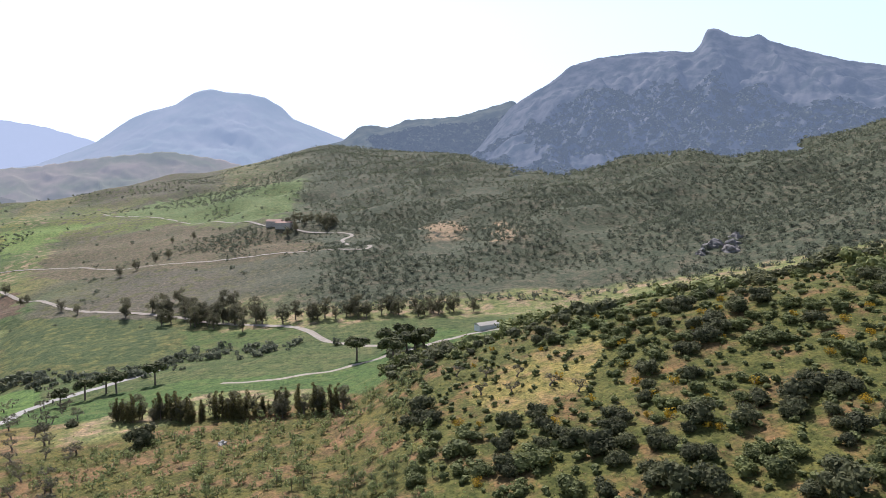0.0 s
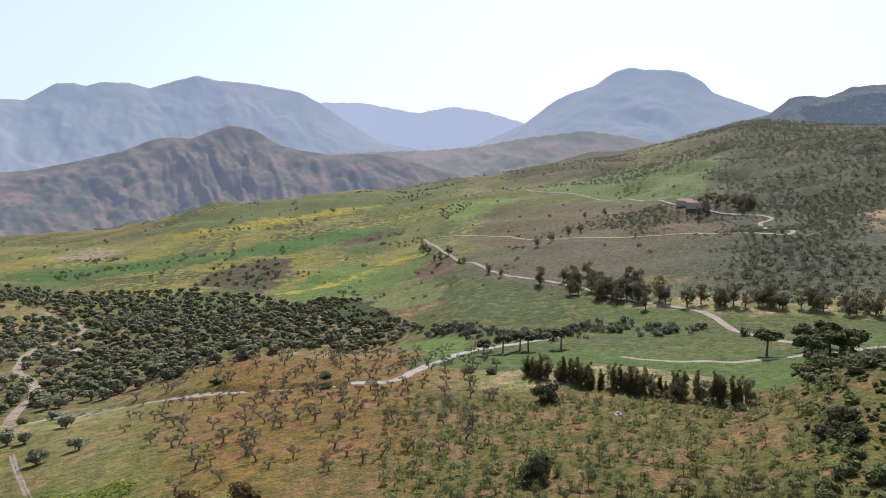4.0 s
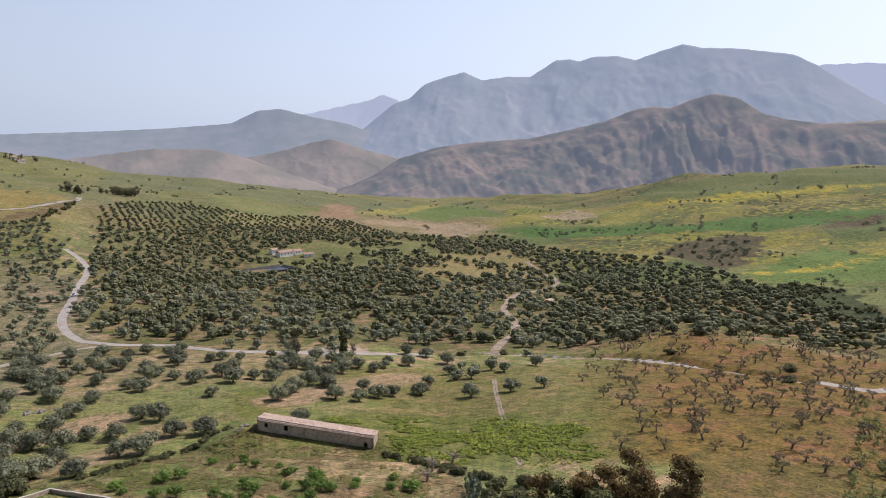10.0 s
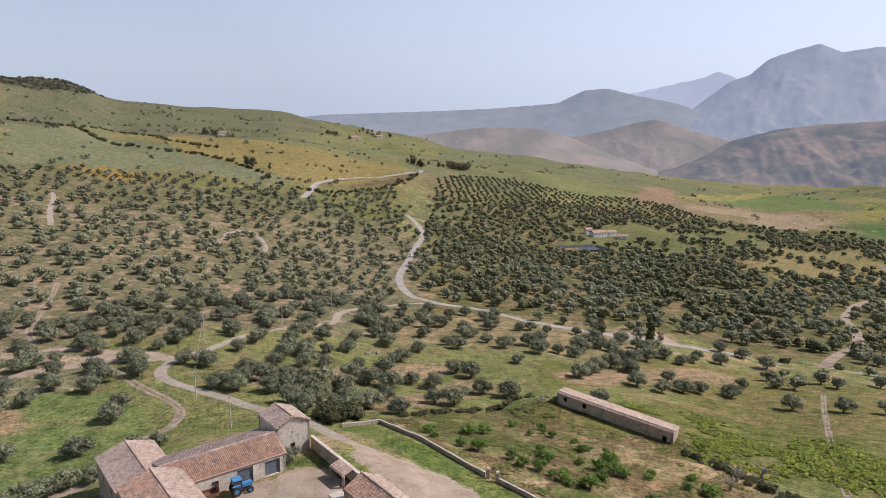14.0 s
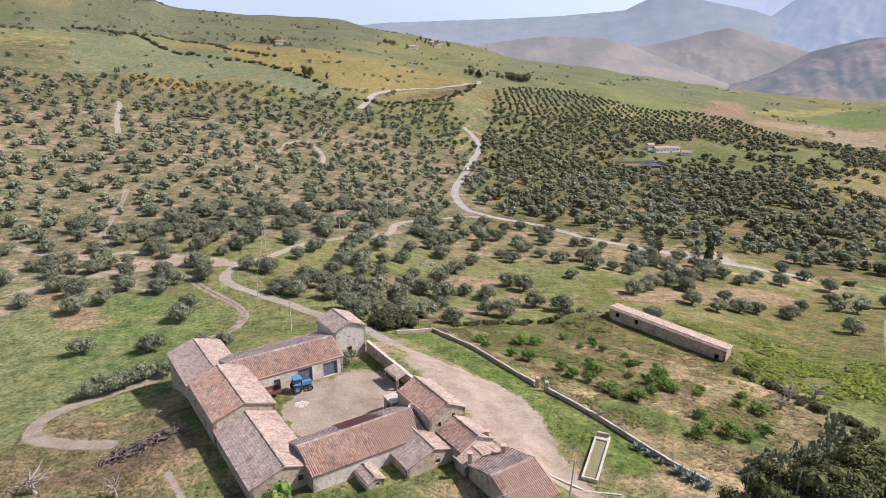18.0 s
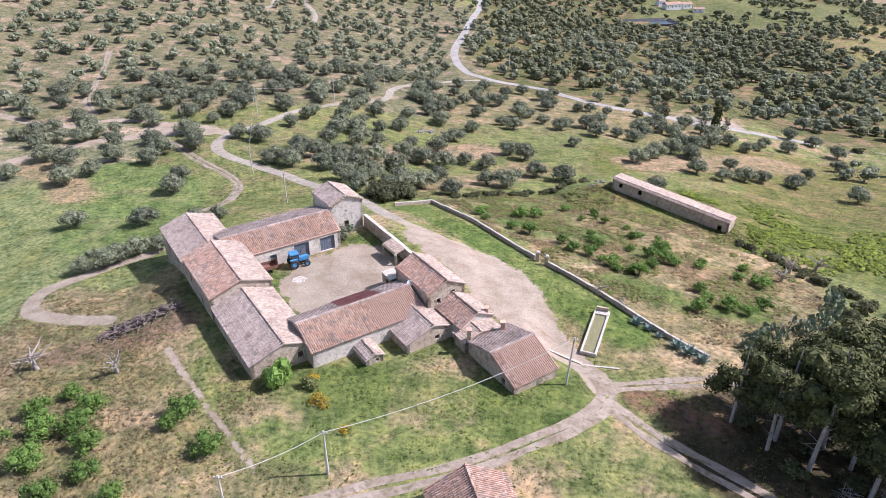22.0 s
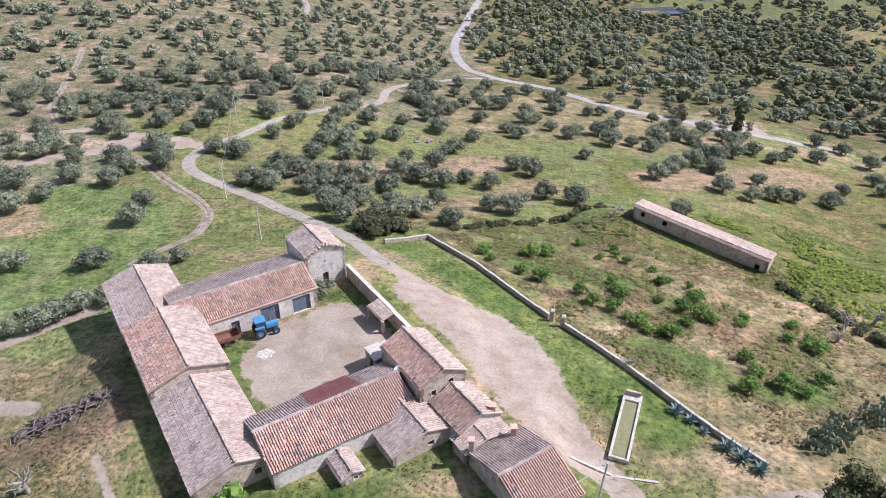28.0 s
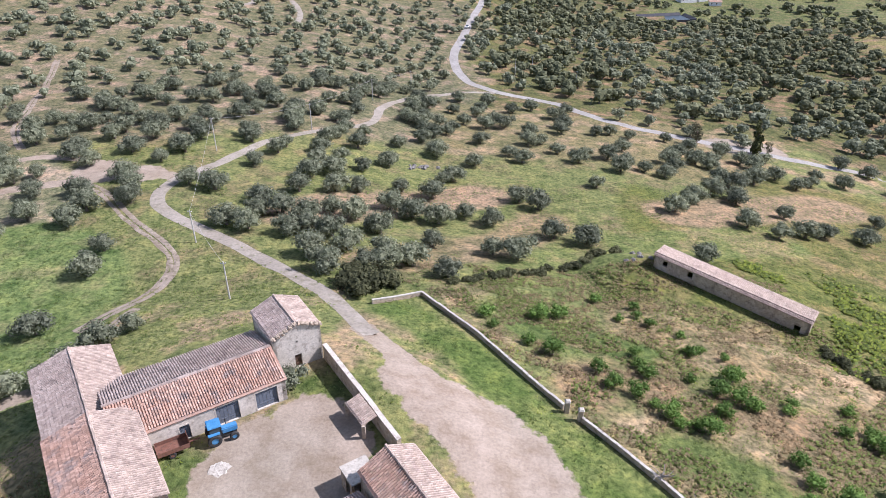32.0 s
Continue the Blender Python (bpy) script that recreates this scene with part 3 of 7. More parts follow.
# lawns and fields by the valley road
plot((0.115, 0.185, 0.055), (0.095, 0.155, 0.05), (359, 165), (327, 111), (290, 97), (263, 103))
plot((0.08, 0.132, 0.042), (0.105, 0.14, 0.05), (268, 102), (287, 92), (297, 43), (272, -10), (293, -35), (340, -68), (313, -91), (197, -25), (232, -9), (257, 23), (234, 56), (231, 78), (245, 93))
plot((0.078, 0.105, 0.045), (0.135, 0.145, 0.055), (544, 208), (513, 154), (448, 76), (369, 65), (358, 87), (398, 152))
plot((0.09, 0.13, 0.045), (0.12, 0.135, 0.055), (420, 62), (388, 0), (352, -3), (370, 54))
plot((0.15, 0.2, 0.085), (0.145, 0.175, 0.075), (1073, 268), (1244, 185), (1222, -14), (985, -4), (801, 21), (981, 168))
plot((0.17, 0.24, 0.075), (0.16, 0.2, 0.07), (1030, 391), (1053, 263), (942, 295), (848, 323))
plot((0.15, 0.125, 0.085), (0.115, 0.115, 0.065), (881, 276), (957, 164), (744, 14), (571, -35), (624, 60), (642, 156), (723, 252))
plot((0.36, 0.27, 0.185), (0.3, 0.22, 0.15), (686, -121), (625, -153), (598, -147), (605, -112))
plot((0.36, 0.27, 0.185), (0.3, 0.22, 0.15), (636, -183), (620, -196), (525, -175), (535, -160))
plot((0.235, 0.205, 0.07), (0.26, 0.19, 0.09), (151, -42), (165, -47), (171, -66), (172, -86), (147, -74), (140, -64), (136, -48))
plot((0.11, 0.145, 0.05), (0.15, 0.15, 0.062), (176, -74), (345, -189), (337, -201), (182, -95))
# the hill pasture
plot((0.165, 0.185, 0.115), (0.2, 0.195, 0.12), (-409, 787), (-278, 817), (-171, 703), (-88, 665), (-103, 623), (-194, 634), (-287, 545))
plot(OCHRE, (0.2, 0.19, 0.08), (-324, 809), (-256, 918), (-122, 935), (13, 941), (38, 892), (-69, 688), (-88, 665), (-174, 718), (-264, 793))
plot((0.14, 0.105, 0.06), (0.17, 0.13, 0.08), (-68, 670), (36, 862), (20, 783), (-26, 729))
plot((0.13, 0.14, 0.09), (0.17, 0.16, 0.105), (-623, 1219), (-563, 1262), (-465, 1419), (-160, 1690), (-140, 1434), (-330, 1189), (-476, 918))
plot((0.075, 0.07, 0.05), (0.13, 0.11, 0.08), (-740, 1280), (-676, 1334), (-615, 1363), (-571, 1490), (-519, 1265), (-580, 1218), (-660, 1190))
plot((0.3, 0.2, 0.05), (0.22, 0.17, 0.08), (-266, 552), (-233, 608), (-179, 597), (-213, 554))
plot((0.22, 0.2, 0.085), (0.28, 0.2, 0.13), (318, 585), (449, 616), (427, 518), (271, 413), (260, 479))
plot((0.15, 0.165, 0.07), (0.2, 0.18, 0.095), (190, 699), (300, 738), (422, 720), (336, 572), (203, 551), (162, 599))


def land_use(x, y):
    a, r = polar(x, y)
    n = len(a)
    tint, soil = np.tile(np.array(GREEN), (n, 1)), np.tile(np.array(TAN), (n, 1))
    wob = waves(x, y, 70, 11) * 0.5 + waves(x, y, 23, 12) * 0.3
    aw, rw = a + wob * 1.6, r * (1 + 0.035 * wob)
    for az0, az1, r0, r1, t, s, edge in FIELDS:
        k = (between(aw, az0, az1, edge * 20) * between(rw, r0, r1, 5 + r0 * 0.015))[:, None]
        tint, soil = tint * (1 - k) + np.array(t) * k, soil * (1 - k) + np.array(s) * k
    strips = np.clip(waves(x * 0.35 + y * 0.2, y * 1.3 - x * 0.4, 160, 21) * 2.2, -1, 1)
    k = (np.clip((r - 520) / 200, 0, 1) * between(a, 34, 74, 6))[:, None] * 0.55
    # small plots with their own crop, in the valley and on the far pasture
    bend = 22 * waves(x, y, 260, 41)
    pu, pv = np.floor((x * 0.83 + y * 0.56 + bend) / 190), np.floor((y * 0.83 - x * 0.56 + bend) / 75)
    crop = np.array((BRIGHT, LUSH, (0.16, 0.18, 0.08), DRY, (0.2, 0.21, 0.08), BROWN, (0.17, 0.165, 0.11)))[(lattice(pu, pv) * 6.99).astype(int)]
    plot = (np.clip((r - 540) / 60, 0, 1) * np.maximum(between(a, 36, 72, 8), between(a, -60, 10, 6)) * np.clip((1900 - r) / 500, 0.3, 1))[:, None] * 0.5
    tint = tint * (1 - plot) + crop * plot
    ravine = np.clip((fbm(x / 190 + 2, y / 190, 4) - 0.56) * 14, 0, 1) * np.clip((r - 620) / 150, 0, 1) * between(a, 36, 92, 6)
    tint = tint * (1 - 0.8 * ravine[:, None]) + np.array((0.085, 0.085, 0.055)) * 0.8 * ravine[:, None]
    alt = np.where(strips[:, None] > 0, np.array((0.095, 0.14, 0.05)), np.array((0.25, 0.225, 0.08)))
    k = k * np.abs(strips)[:, None]
    tint = tint * (1 - k) + alt * k
    px, py = x + 0.012 * r * wob, y + 0.012 * r * waves(x, y, 31, 13)
    for t, s, ring in PLOTS:
        k = inside(px, py, ring)
        tint[k], soil[k] = t, s
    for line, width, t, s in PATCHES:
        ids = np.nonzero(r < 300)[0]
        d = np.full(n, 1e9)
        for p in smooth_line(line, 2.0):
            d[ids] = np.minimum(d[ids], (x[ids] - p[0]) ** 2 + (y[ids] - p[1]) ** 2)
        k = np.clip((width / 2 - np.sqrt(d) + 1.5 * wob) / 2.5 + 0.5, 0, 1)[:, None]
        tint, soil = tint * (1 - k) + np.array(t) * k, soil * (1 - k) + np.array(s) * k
    base = np.array((0.85, 0.86, 0.8))
    return tint * base, soil * base


def build_ground():
    azs = np.concatenate([np.arange(-44, 142, 0.3), np.arange(142, 316, 4.0)])
    rs = np.concatenate([np.arange(0, 40, 5), np.arange(40, 200, 1.0)])
    r = 200.0
    far = []
    while r < 4890:
        far.append(r)
        r *= 1.0 + (0.008 if r < 1000 else 0.014)
    rs = np.concatenate([rs, far, [4895]])
    A, R = np.meshgrid(np.radians(azs), rs)
    x, y = HUB[0] + np.sin(A) * R, HUB[1] + np.cos(A) * R
    z = ground_z(x.ravel(), y.ravel())
    verts = np.stack([x.ravel(), y.ravel(), z], 1)
    na, nr = len(azs), len(rs)
    i, j = np.meshgrid(np.arange(nr - 1), np.arange(na), indexing="ij")
    j2 = (j + 1) % na
    faces = np.stack([i * na + j, (i + 1) * na + j, (i + 1) * na + j2, i * na + j2], -1).reshape(-1, 4)
    me = mesh_from("ground", verts, faces[:, ::-1], True)
    tint, soil = land_use(verts[:, 0], verts[:, 1])
    at = me.attributes.new("bare", "FLOAT", "POINT")
    at.data.foreach_set("value", bare_earth(verts[:, 0], verts[:, 1]).astype(np.float32))
    for name, c in (("tint", tint), ("soil", soil)):
        at = me.attributes.new(name, "FLOAT_COLOR", "POINT")
        at.data.foreach_set("color", np.concatenate([c, np.ones((len(c), 1))], 1).astype(np.float32).ravel())
    me.materials.append(M_GROUND)
    tagged(new("ground", me), "rolling farmland of grass, tilled soil and scrub", "ground", kind="structure")


# ---- mountains ----
FACES = {}

def mountain(label, skyline, r_crest, r_front, r_back, foot, material, rough=0.02, seed=1, gully=0.3, slant=0.6, ribs=0.0, name="mountain"):
    """A range: its crest follows bearings and elevation angles; spurs and gullies run down its face."""
    az = np.array(skyline[0::2], float)
    el = np.array(skyline[1::2], float)
    azs = np.arange(az[0], az[-1], 0.14)
    e = np.interp(azs, az, el)
    e = np.convolve(np.pad(e, 1, mode="edge"), np.ones(3) / 3, "valid")
    xs = azs * 3.1 + seed
    jag = sum(np.sin(xs * k + seed * k) / k for k in (1.7, 3.9, 8.3, 17.1)) * rough * 10
    crest = 55.5 + r_crest * np.tan(np.radians(e + jag * 0.5))
    body = np.convolve(np.pad(crest, 25, mode="edge"), np.ones(51) / 51, "valid")
    us = np.concatenate([np.linspace(0, 1, 84), 1 + np.linspace(0.08, 1, 6)])
    verts = []
    a = np.radians(azs)
    wide = np.radians(az[-1] - az[0]) * r_crest
    for u in us:
        if u <= 1:
            px, py = a * r_crest / (r_crest - r_front) * 2.2, u * 1.5 + 0 * a
            warp = fbm(px * 1.6 + seed, py * 1.6, 4)
            ridge = 1 - np.abs(2 * fbm(px * 2.2 + 1.5 * warp + slant * py + seed * 3, py * 1.9 + 1.3 * warp, 6) - 1)
            w = np.clip(u * 3, 0, 1) * np.clip((1 - u) * 5, 0, 1)
            r = r_front + (r_crest - r_front) * u
            lift = np.clip((u - 0.72) / 0.28, 0, 1) ** 2
            z = foot + (body + (crest - body) * lift - foot) * (u ** 1.2) + (ridge - 0.75) * w * gully * (crest - foot) * 0.5
            if ribs:
                cut = 1 - np.abs(2 * fbm(px * 3.0 + 0.8 * warp + slant * 0.7 * py, py * 0.7 + 0.6 * warp, 4) - 1)
                cut2 = 1 - np.abs(2 * fbm(px * 8.0 + 1.6 * warp + slant * 1.3 * py + 5, py * 1.2, 3) - 1)
                z = z + (cut - 0.7 + 0.4 * (cut2 - 0.7)) * w * ribs * (crest - foot) * 0.3
            z = z + (fbm(px * 16, py * 16, 4) - 0.5) * w * gully * (crest - foot) * 0.12
        else:
            r = r_crest + (r_back - r_crest) * (u - 1) + 0 * azs
            z = crest + (foot - crest) * (u - 1) ** 0.8
        verts.append(np.stack([HUB[0] + np.sin(a) * r, HUB[1] + np.cos(a) * r, z + 0 * a], 1))
    n, k = len(azs), len(us)
    i, j = np.meshgrid(np.arange(k - 1), np.arange(n - 1), indexing="ij")
    faces = np.stack([i * n + j, i * n + j + 1, (i + 1) * n + j + 1, (i + 1) * n + j], -1).reshape(-1, 4)
    me = mesh_from(name, np.concatenate(verts), faces, True)
    me.materials.append(material)
    face = np.concatenate(verts)[: 76 * n].reshape(76, n, 3)
    FACES[seed] = face
    return tagged(new(name, me), label, "mountain", kind="structure")


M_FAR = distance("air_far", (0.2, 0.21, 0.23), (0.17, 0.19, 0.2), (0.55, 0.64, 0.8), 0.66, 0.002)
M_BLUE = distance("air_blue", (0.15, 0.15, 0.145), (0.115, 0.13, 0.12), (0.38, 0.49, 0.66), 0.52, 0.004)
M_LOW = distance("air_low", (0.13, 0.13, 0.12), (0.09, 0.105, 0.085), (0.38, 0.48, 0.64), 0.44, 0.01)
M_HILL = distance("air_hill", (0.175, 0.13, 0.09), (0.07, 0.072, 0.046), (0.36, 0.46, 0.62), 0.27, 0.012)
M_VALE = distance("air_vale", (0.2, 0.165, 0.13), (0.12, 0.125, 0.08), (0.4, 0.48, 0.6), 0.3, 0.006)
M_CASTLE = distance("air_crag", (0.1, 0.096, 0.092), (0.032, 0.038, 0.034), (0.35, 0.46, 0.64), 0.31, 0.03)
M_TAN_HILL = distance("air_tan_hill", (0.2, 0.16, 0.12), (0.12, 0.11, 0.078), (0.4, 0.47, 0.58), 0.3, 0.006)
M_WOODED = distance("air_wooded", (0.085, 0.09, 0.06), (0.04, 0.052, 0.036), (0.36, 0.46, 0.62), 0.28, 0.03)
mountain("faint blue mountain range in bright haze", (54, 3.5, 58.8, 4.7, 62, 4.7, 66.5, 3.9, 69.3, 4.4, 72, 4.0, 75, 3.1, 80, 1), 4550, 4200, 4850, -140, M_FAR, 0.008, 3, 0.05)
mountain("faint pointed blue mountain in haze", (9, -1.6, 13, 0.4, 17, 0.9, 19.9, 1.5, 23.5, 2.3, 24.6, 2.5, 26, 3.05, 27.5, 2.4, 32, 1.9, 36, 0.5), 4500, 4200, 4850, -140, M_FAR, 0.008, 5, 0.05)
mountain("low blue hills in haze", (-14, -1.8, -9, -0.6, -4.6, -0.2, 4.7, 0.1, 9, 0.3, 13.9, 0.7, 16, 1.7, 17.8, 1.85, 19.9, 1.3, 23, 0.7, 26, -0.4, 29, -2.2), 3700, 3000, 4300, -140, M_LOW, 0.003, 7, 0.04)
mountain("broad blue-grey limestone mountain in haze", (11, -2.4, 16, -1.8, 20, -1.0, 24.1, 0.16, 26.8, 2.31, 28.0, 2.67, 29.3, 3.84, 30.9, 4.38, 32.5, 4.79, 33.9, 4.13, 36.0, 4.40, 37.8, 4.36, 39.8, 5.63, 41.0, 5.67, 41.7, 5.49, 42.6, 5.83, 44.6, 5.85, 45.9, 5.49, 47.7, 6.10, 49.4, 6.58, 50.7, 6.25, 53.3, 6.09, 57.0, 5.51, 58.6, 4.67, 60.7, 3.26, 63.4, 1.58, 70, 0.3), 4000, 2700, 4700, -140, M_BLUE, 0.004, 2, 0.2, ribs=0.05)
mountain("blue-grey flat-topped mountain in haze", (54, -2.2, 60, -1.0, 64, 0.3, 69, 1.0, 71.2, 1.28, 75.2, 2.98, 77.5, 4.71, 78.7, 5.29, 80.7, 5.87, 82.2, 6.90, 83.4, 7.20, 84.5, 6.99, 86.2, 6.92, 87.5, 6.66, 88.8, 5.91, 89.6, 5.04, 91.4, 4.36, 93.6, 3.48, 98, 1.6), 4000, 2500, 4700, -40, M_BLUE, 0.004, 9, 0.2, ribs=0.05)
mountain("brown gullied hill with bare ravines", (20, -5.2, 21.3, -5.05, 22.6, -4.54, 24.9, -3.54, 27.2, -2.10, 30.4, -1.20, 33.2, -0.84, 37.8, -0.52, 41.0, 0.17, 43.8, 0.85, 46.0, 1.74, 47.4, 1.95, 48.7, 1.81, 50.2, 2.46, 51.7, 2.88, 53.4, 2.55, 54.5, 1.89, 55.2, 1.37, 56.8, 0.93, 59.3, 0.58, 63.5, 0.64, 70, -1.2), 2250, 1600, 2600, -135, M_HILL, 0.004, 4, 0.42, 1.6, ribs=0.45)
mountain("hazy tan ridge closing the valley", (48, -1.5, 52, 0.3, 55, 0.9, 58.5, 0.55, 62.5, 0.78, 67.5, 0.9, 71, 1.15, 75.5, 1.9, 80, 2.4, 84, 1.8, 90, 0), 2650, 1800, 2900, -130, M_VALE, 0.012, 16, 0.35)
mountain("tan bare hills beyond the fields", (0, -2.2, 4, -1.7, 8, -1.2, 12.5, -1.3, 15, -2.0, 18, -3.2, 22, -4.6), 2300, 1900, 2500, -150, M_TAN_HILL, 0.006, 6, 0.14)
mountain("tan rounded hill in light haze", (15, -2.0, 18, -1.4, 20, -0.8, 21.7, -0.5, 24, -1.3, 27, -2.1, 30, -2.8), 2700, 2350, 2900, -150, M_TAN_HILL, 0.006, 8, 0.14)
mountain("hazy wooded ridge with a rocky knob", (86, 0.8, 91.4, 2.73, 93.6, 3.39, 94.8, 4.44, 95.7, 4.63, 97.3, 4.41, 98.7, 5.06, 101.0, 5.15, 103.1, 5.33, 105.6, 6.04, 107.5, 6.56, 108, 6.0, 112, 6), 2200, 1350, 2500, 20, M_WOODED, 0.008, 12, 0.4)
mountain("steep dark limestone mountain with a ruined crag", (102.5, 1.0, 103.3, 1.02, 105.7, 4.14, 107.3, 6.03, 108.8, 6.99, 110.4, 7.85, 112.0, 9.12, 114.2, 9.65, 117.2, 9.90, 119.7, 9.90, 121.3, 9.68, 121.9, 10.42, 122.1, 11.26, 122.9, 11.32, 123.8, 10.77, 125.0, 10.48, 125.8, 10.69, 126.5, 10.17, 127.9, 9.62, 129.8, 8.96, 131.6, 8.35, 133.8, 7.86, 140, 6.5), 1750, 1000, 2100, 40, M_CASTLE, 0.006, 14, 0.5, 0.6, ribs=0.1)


# ---- roads and tracks ----
def smooth_line(points, step):
    pts = np.array(points, float)
    pad = np.vstack([2 * pts[0] - pts[1], pts, 2 * pts[-1] - pts[-2]])
    out = []
    for k in range(1, len(pad) - 2):
        n = max(2, int(np.hypot(*(pad[k + 1] - pad[k])) / step))
        for u in np.arange(n) / n:
            out.append(hermite(pad[k - 1], pad[k], pad[k + 1], pad[k + 2], u))
    out.append(pts[-1])
    return np.array(out)


ROAD_LINES = []


def road(label, points, width, material, name="road", lift=0.06, wear=0.12, keep=1.0, seed=1):
    """A ribbon that lies on the land, with uneven edges."""
    line = smooth_line(points, 2.0)
    t = np.gradient(line, axis=0)
    t /= np.linalg.norm(t, axis=1)[:, None] + 1e-9
    nrm = np.stack([-t[:, 1], t[:, 0]], 1)
    s = np.arange(len(line))
    wl = width / 2 * (1 + wear * waves(s * 2.0, s * 0, 9, seed) + wear * waves(s * 2.0, s * 0, 31, seed + 1))
    wr = width / 2 * (1 + wear * waves(s * 2.0, s * 0, 9, seed + 2) + wear * waves(s * 2.0, s * 0, 31, seed + 3))
    cols = []
    for k in (-1, -0.5, 0, 0.5, 1):
        p = line + nrm * (np.where(k < 0, wl, wr) * k)[:, None]
        z = np.maximum(ground_z(p[:, 0], p[:, 1]), ground_z(line[:, 0], line[:, 1]) - 0.12 * abs(k)) + lift * (1.2 - abs(k) * 0.7)
        cols.append(np.concatenate([p, z[:, None]], 1))
    n = len(line)
    i, j = np.meshgrid(np.arange(4), np.arange(n - 1), indexing="ij")
    faces = np.stack([i * n + j, i * n + j + 1, (i + 1) * n + j + 1, (i + 1) * n + j], -1).reshape(-1, 4)
    me = mesh_from(name, np.concatenate(cols), faces[:, ::-1], True)
    me.materials.append(material)
    ROAD_LINES.append((line, width))
    return tagged(new(name, me), label, "road" if name == "road" else "track", kind="structure")


def near_road(x, y, margin):
    for line, width in ROAD_LINES:
        if np.min(np.hypot(line[:, 0] - x, line[:, 1] - y)) < width / 2 + margin:
            return True
    return False


road("pale worn lane past the farm gate", [(-9.0, 117.6), (-10.2, 119.4), (-17, 131), (-28.6, 144), (-41.5, 155.6), (-55.5, 166.6), (-61, 174), (-61.5, 185), (-57, 194), (-47.2, 220), (-33.9, 233.8), (-22, 250), (-20, 272), (-11, 296), (4, 312), (22, 319.5)], 2.9, M_LANE, wear=0.1)
road("pale asphalt road climbing the valley", [(330, 60), (290, 96), (257, 97.5), (232, 97), (208.9, 98.3), (207, 120), (206.5, 150.6), (196, 195), (175, 236), (144.8, 250), (116.2, 254.5), (93, 264.4), (64.9, 281.2), (45.6, 308), (22, 322), (10.2, 340), (6.4, 380), (14.9, 443), (27, 520), (27, 570), (17.7, 613)], 4.3, M_ROAD, wear=0.05)
road("pale road over the far crest", [(-72, 590), (-70, 640), (-68, 684), (-55, 734), (-26, 780), (14, 832), (40, 885), (47, 925)], 6, M_ROAD, wear=0.05)
road("earth track through olive trees", [(172, 240), (190, 258), (214, 280), (236, 311), (248, 335), (264, 358), (300, 392), (363, 424), (395, 470), (426, 545)], 4.5, M_TRACK)
road("pale lane looping through the hillside olives", [(-112, 408), (-101, 421), (-101, 437), (-91, 451), (-80, 432), (-74, 414), (-72, 389)], 3.0, M_LANE, wear=0.08)
road("pale stony track high in the olives", [(-222, 470), (-215, 458), (-202, 424), (-188, 393)], 3.0, M_LANE, wear=0.12)
road("pale lane winding through the valley", [(276.7, 27), (269, 5), (278, -30), (292, -52), (310, -80), (312, -105)], 3.2, M_LANE, wear=0.05)
road("pale lane on the opposite slope", [(312, -40), (340, -17), (376, -4), (405, 20), (482, 99), (551, 173), (600, 205), (654, 242), (730, 290), (800, 335)], 3.8, M_LANE, wear=0.05)
road("narrow lane crossing the brown slope", [(800, 335), (760, 240), (713, 181), (660, 115), (645, 54), (605, 0), (559, -44), (560, -60), (600, -56), (650, -43), (690, -52), (735, 5), (869, 75), (982, 167), (1090, 278)], 3.6, M_LANE)


# ---- trodden earth: tracks, ruts, forecourt and yard ----
TRACKS = []


def track(points, width, ruts=0.0):
    """A trodden way; with ruts, two wheel tracks with grass between them."""
    if not ruts:
        TRACKS.append((smooth_line(points, 1.0), width, ruts))
        return
    line = smooth_line(points, 6.0)
    t = np.gradient(line, axis=0)
    t /= np.linalg.norm(t, axis=1)[:, None] + 1e-9
    for side in (-1, 1):
        rut = line + np.stack([-t[:, 1], t[:, 0]], 1) * side * width * 0.25
        road("bare wheel rut of an earth track", [tuple(p) for p in rut], width * 0.4, M_TRACK, "track", 0.05, 0.3, seed=side + 7)


track([(-112, 163.8), (-104, 173), (-95, 180), (-84, 184.5), (-72, 190), (-62, 188)], 4.2)
track([(-84, 184), (-75.9, 179), (-63.4, 164.3), (-52.5, 153.2), (-47.8, 146), (-47, 139), (-49, 130), (-54, 122)], 2.6, 0.9)
track([(-140, 205), (-112.5, 195), (-98, 200), (-84, 196), (-70, 189)], 3.2)
track([(-108, 206), (-117, 220), (-124, 240), (-130, 261), (-140, 292)], 2.4, 0.6)
track([(-40, 34), (-30, 38), (-18, 43.5), (-9.2, 47.7), (0.9, 50.8), (11, 56), (17, 60), (20.5, 64.5), (20, 69), (18.4, 72.5)], 3.0, 1.0)
track([(20.3, 67), (19.4, 71), (17, 75.5), (14.5, 82)], 4.4)
track([(20, 66.5), (26.3, 68.1), (36.2, 69.2), (46, 71), (52, 74), (60, 82), (70, 88)], 2.8, 0.75)
track([(20, 64), (24, 58), (29, 52), (36, 45), (42, 38)], 3.0, 0.7)
track([(-47, 128), (-51, 113), (-53, 106)], 1.9, 0.5)
track([(-53, 107), (-60, 100), (-65.5, 94), (-64, 87), (-57, 84), (-50, 83)], 2.8)
track([(-2.5, 107.5), (-5, 111.8), (-10.4, 119.8)], 4.0)
track([(83, 103), (91, 117), (100, 132), (116, 158), (135, 187)], 1.7, 0.7)
track([(-37.5, 73.5), (-30, 63.5), (-24, 56), (-20.3, 51)], 0.9)
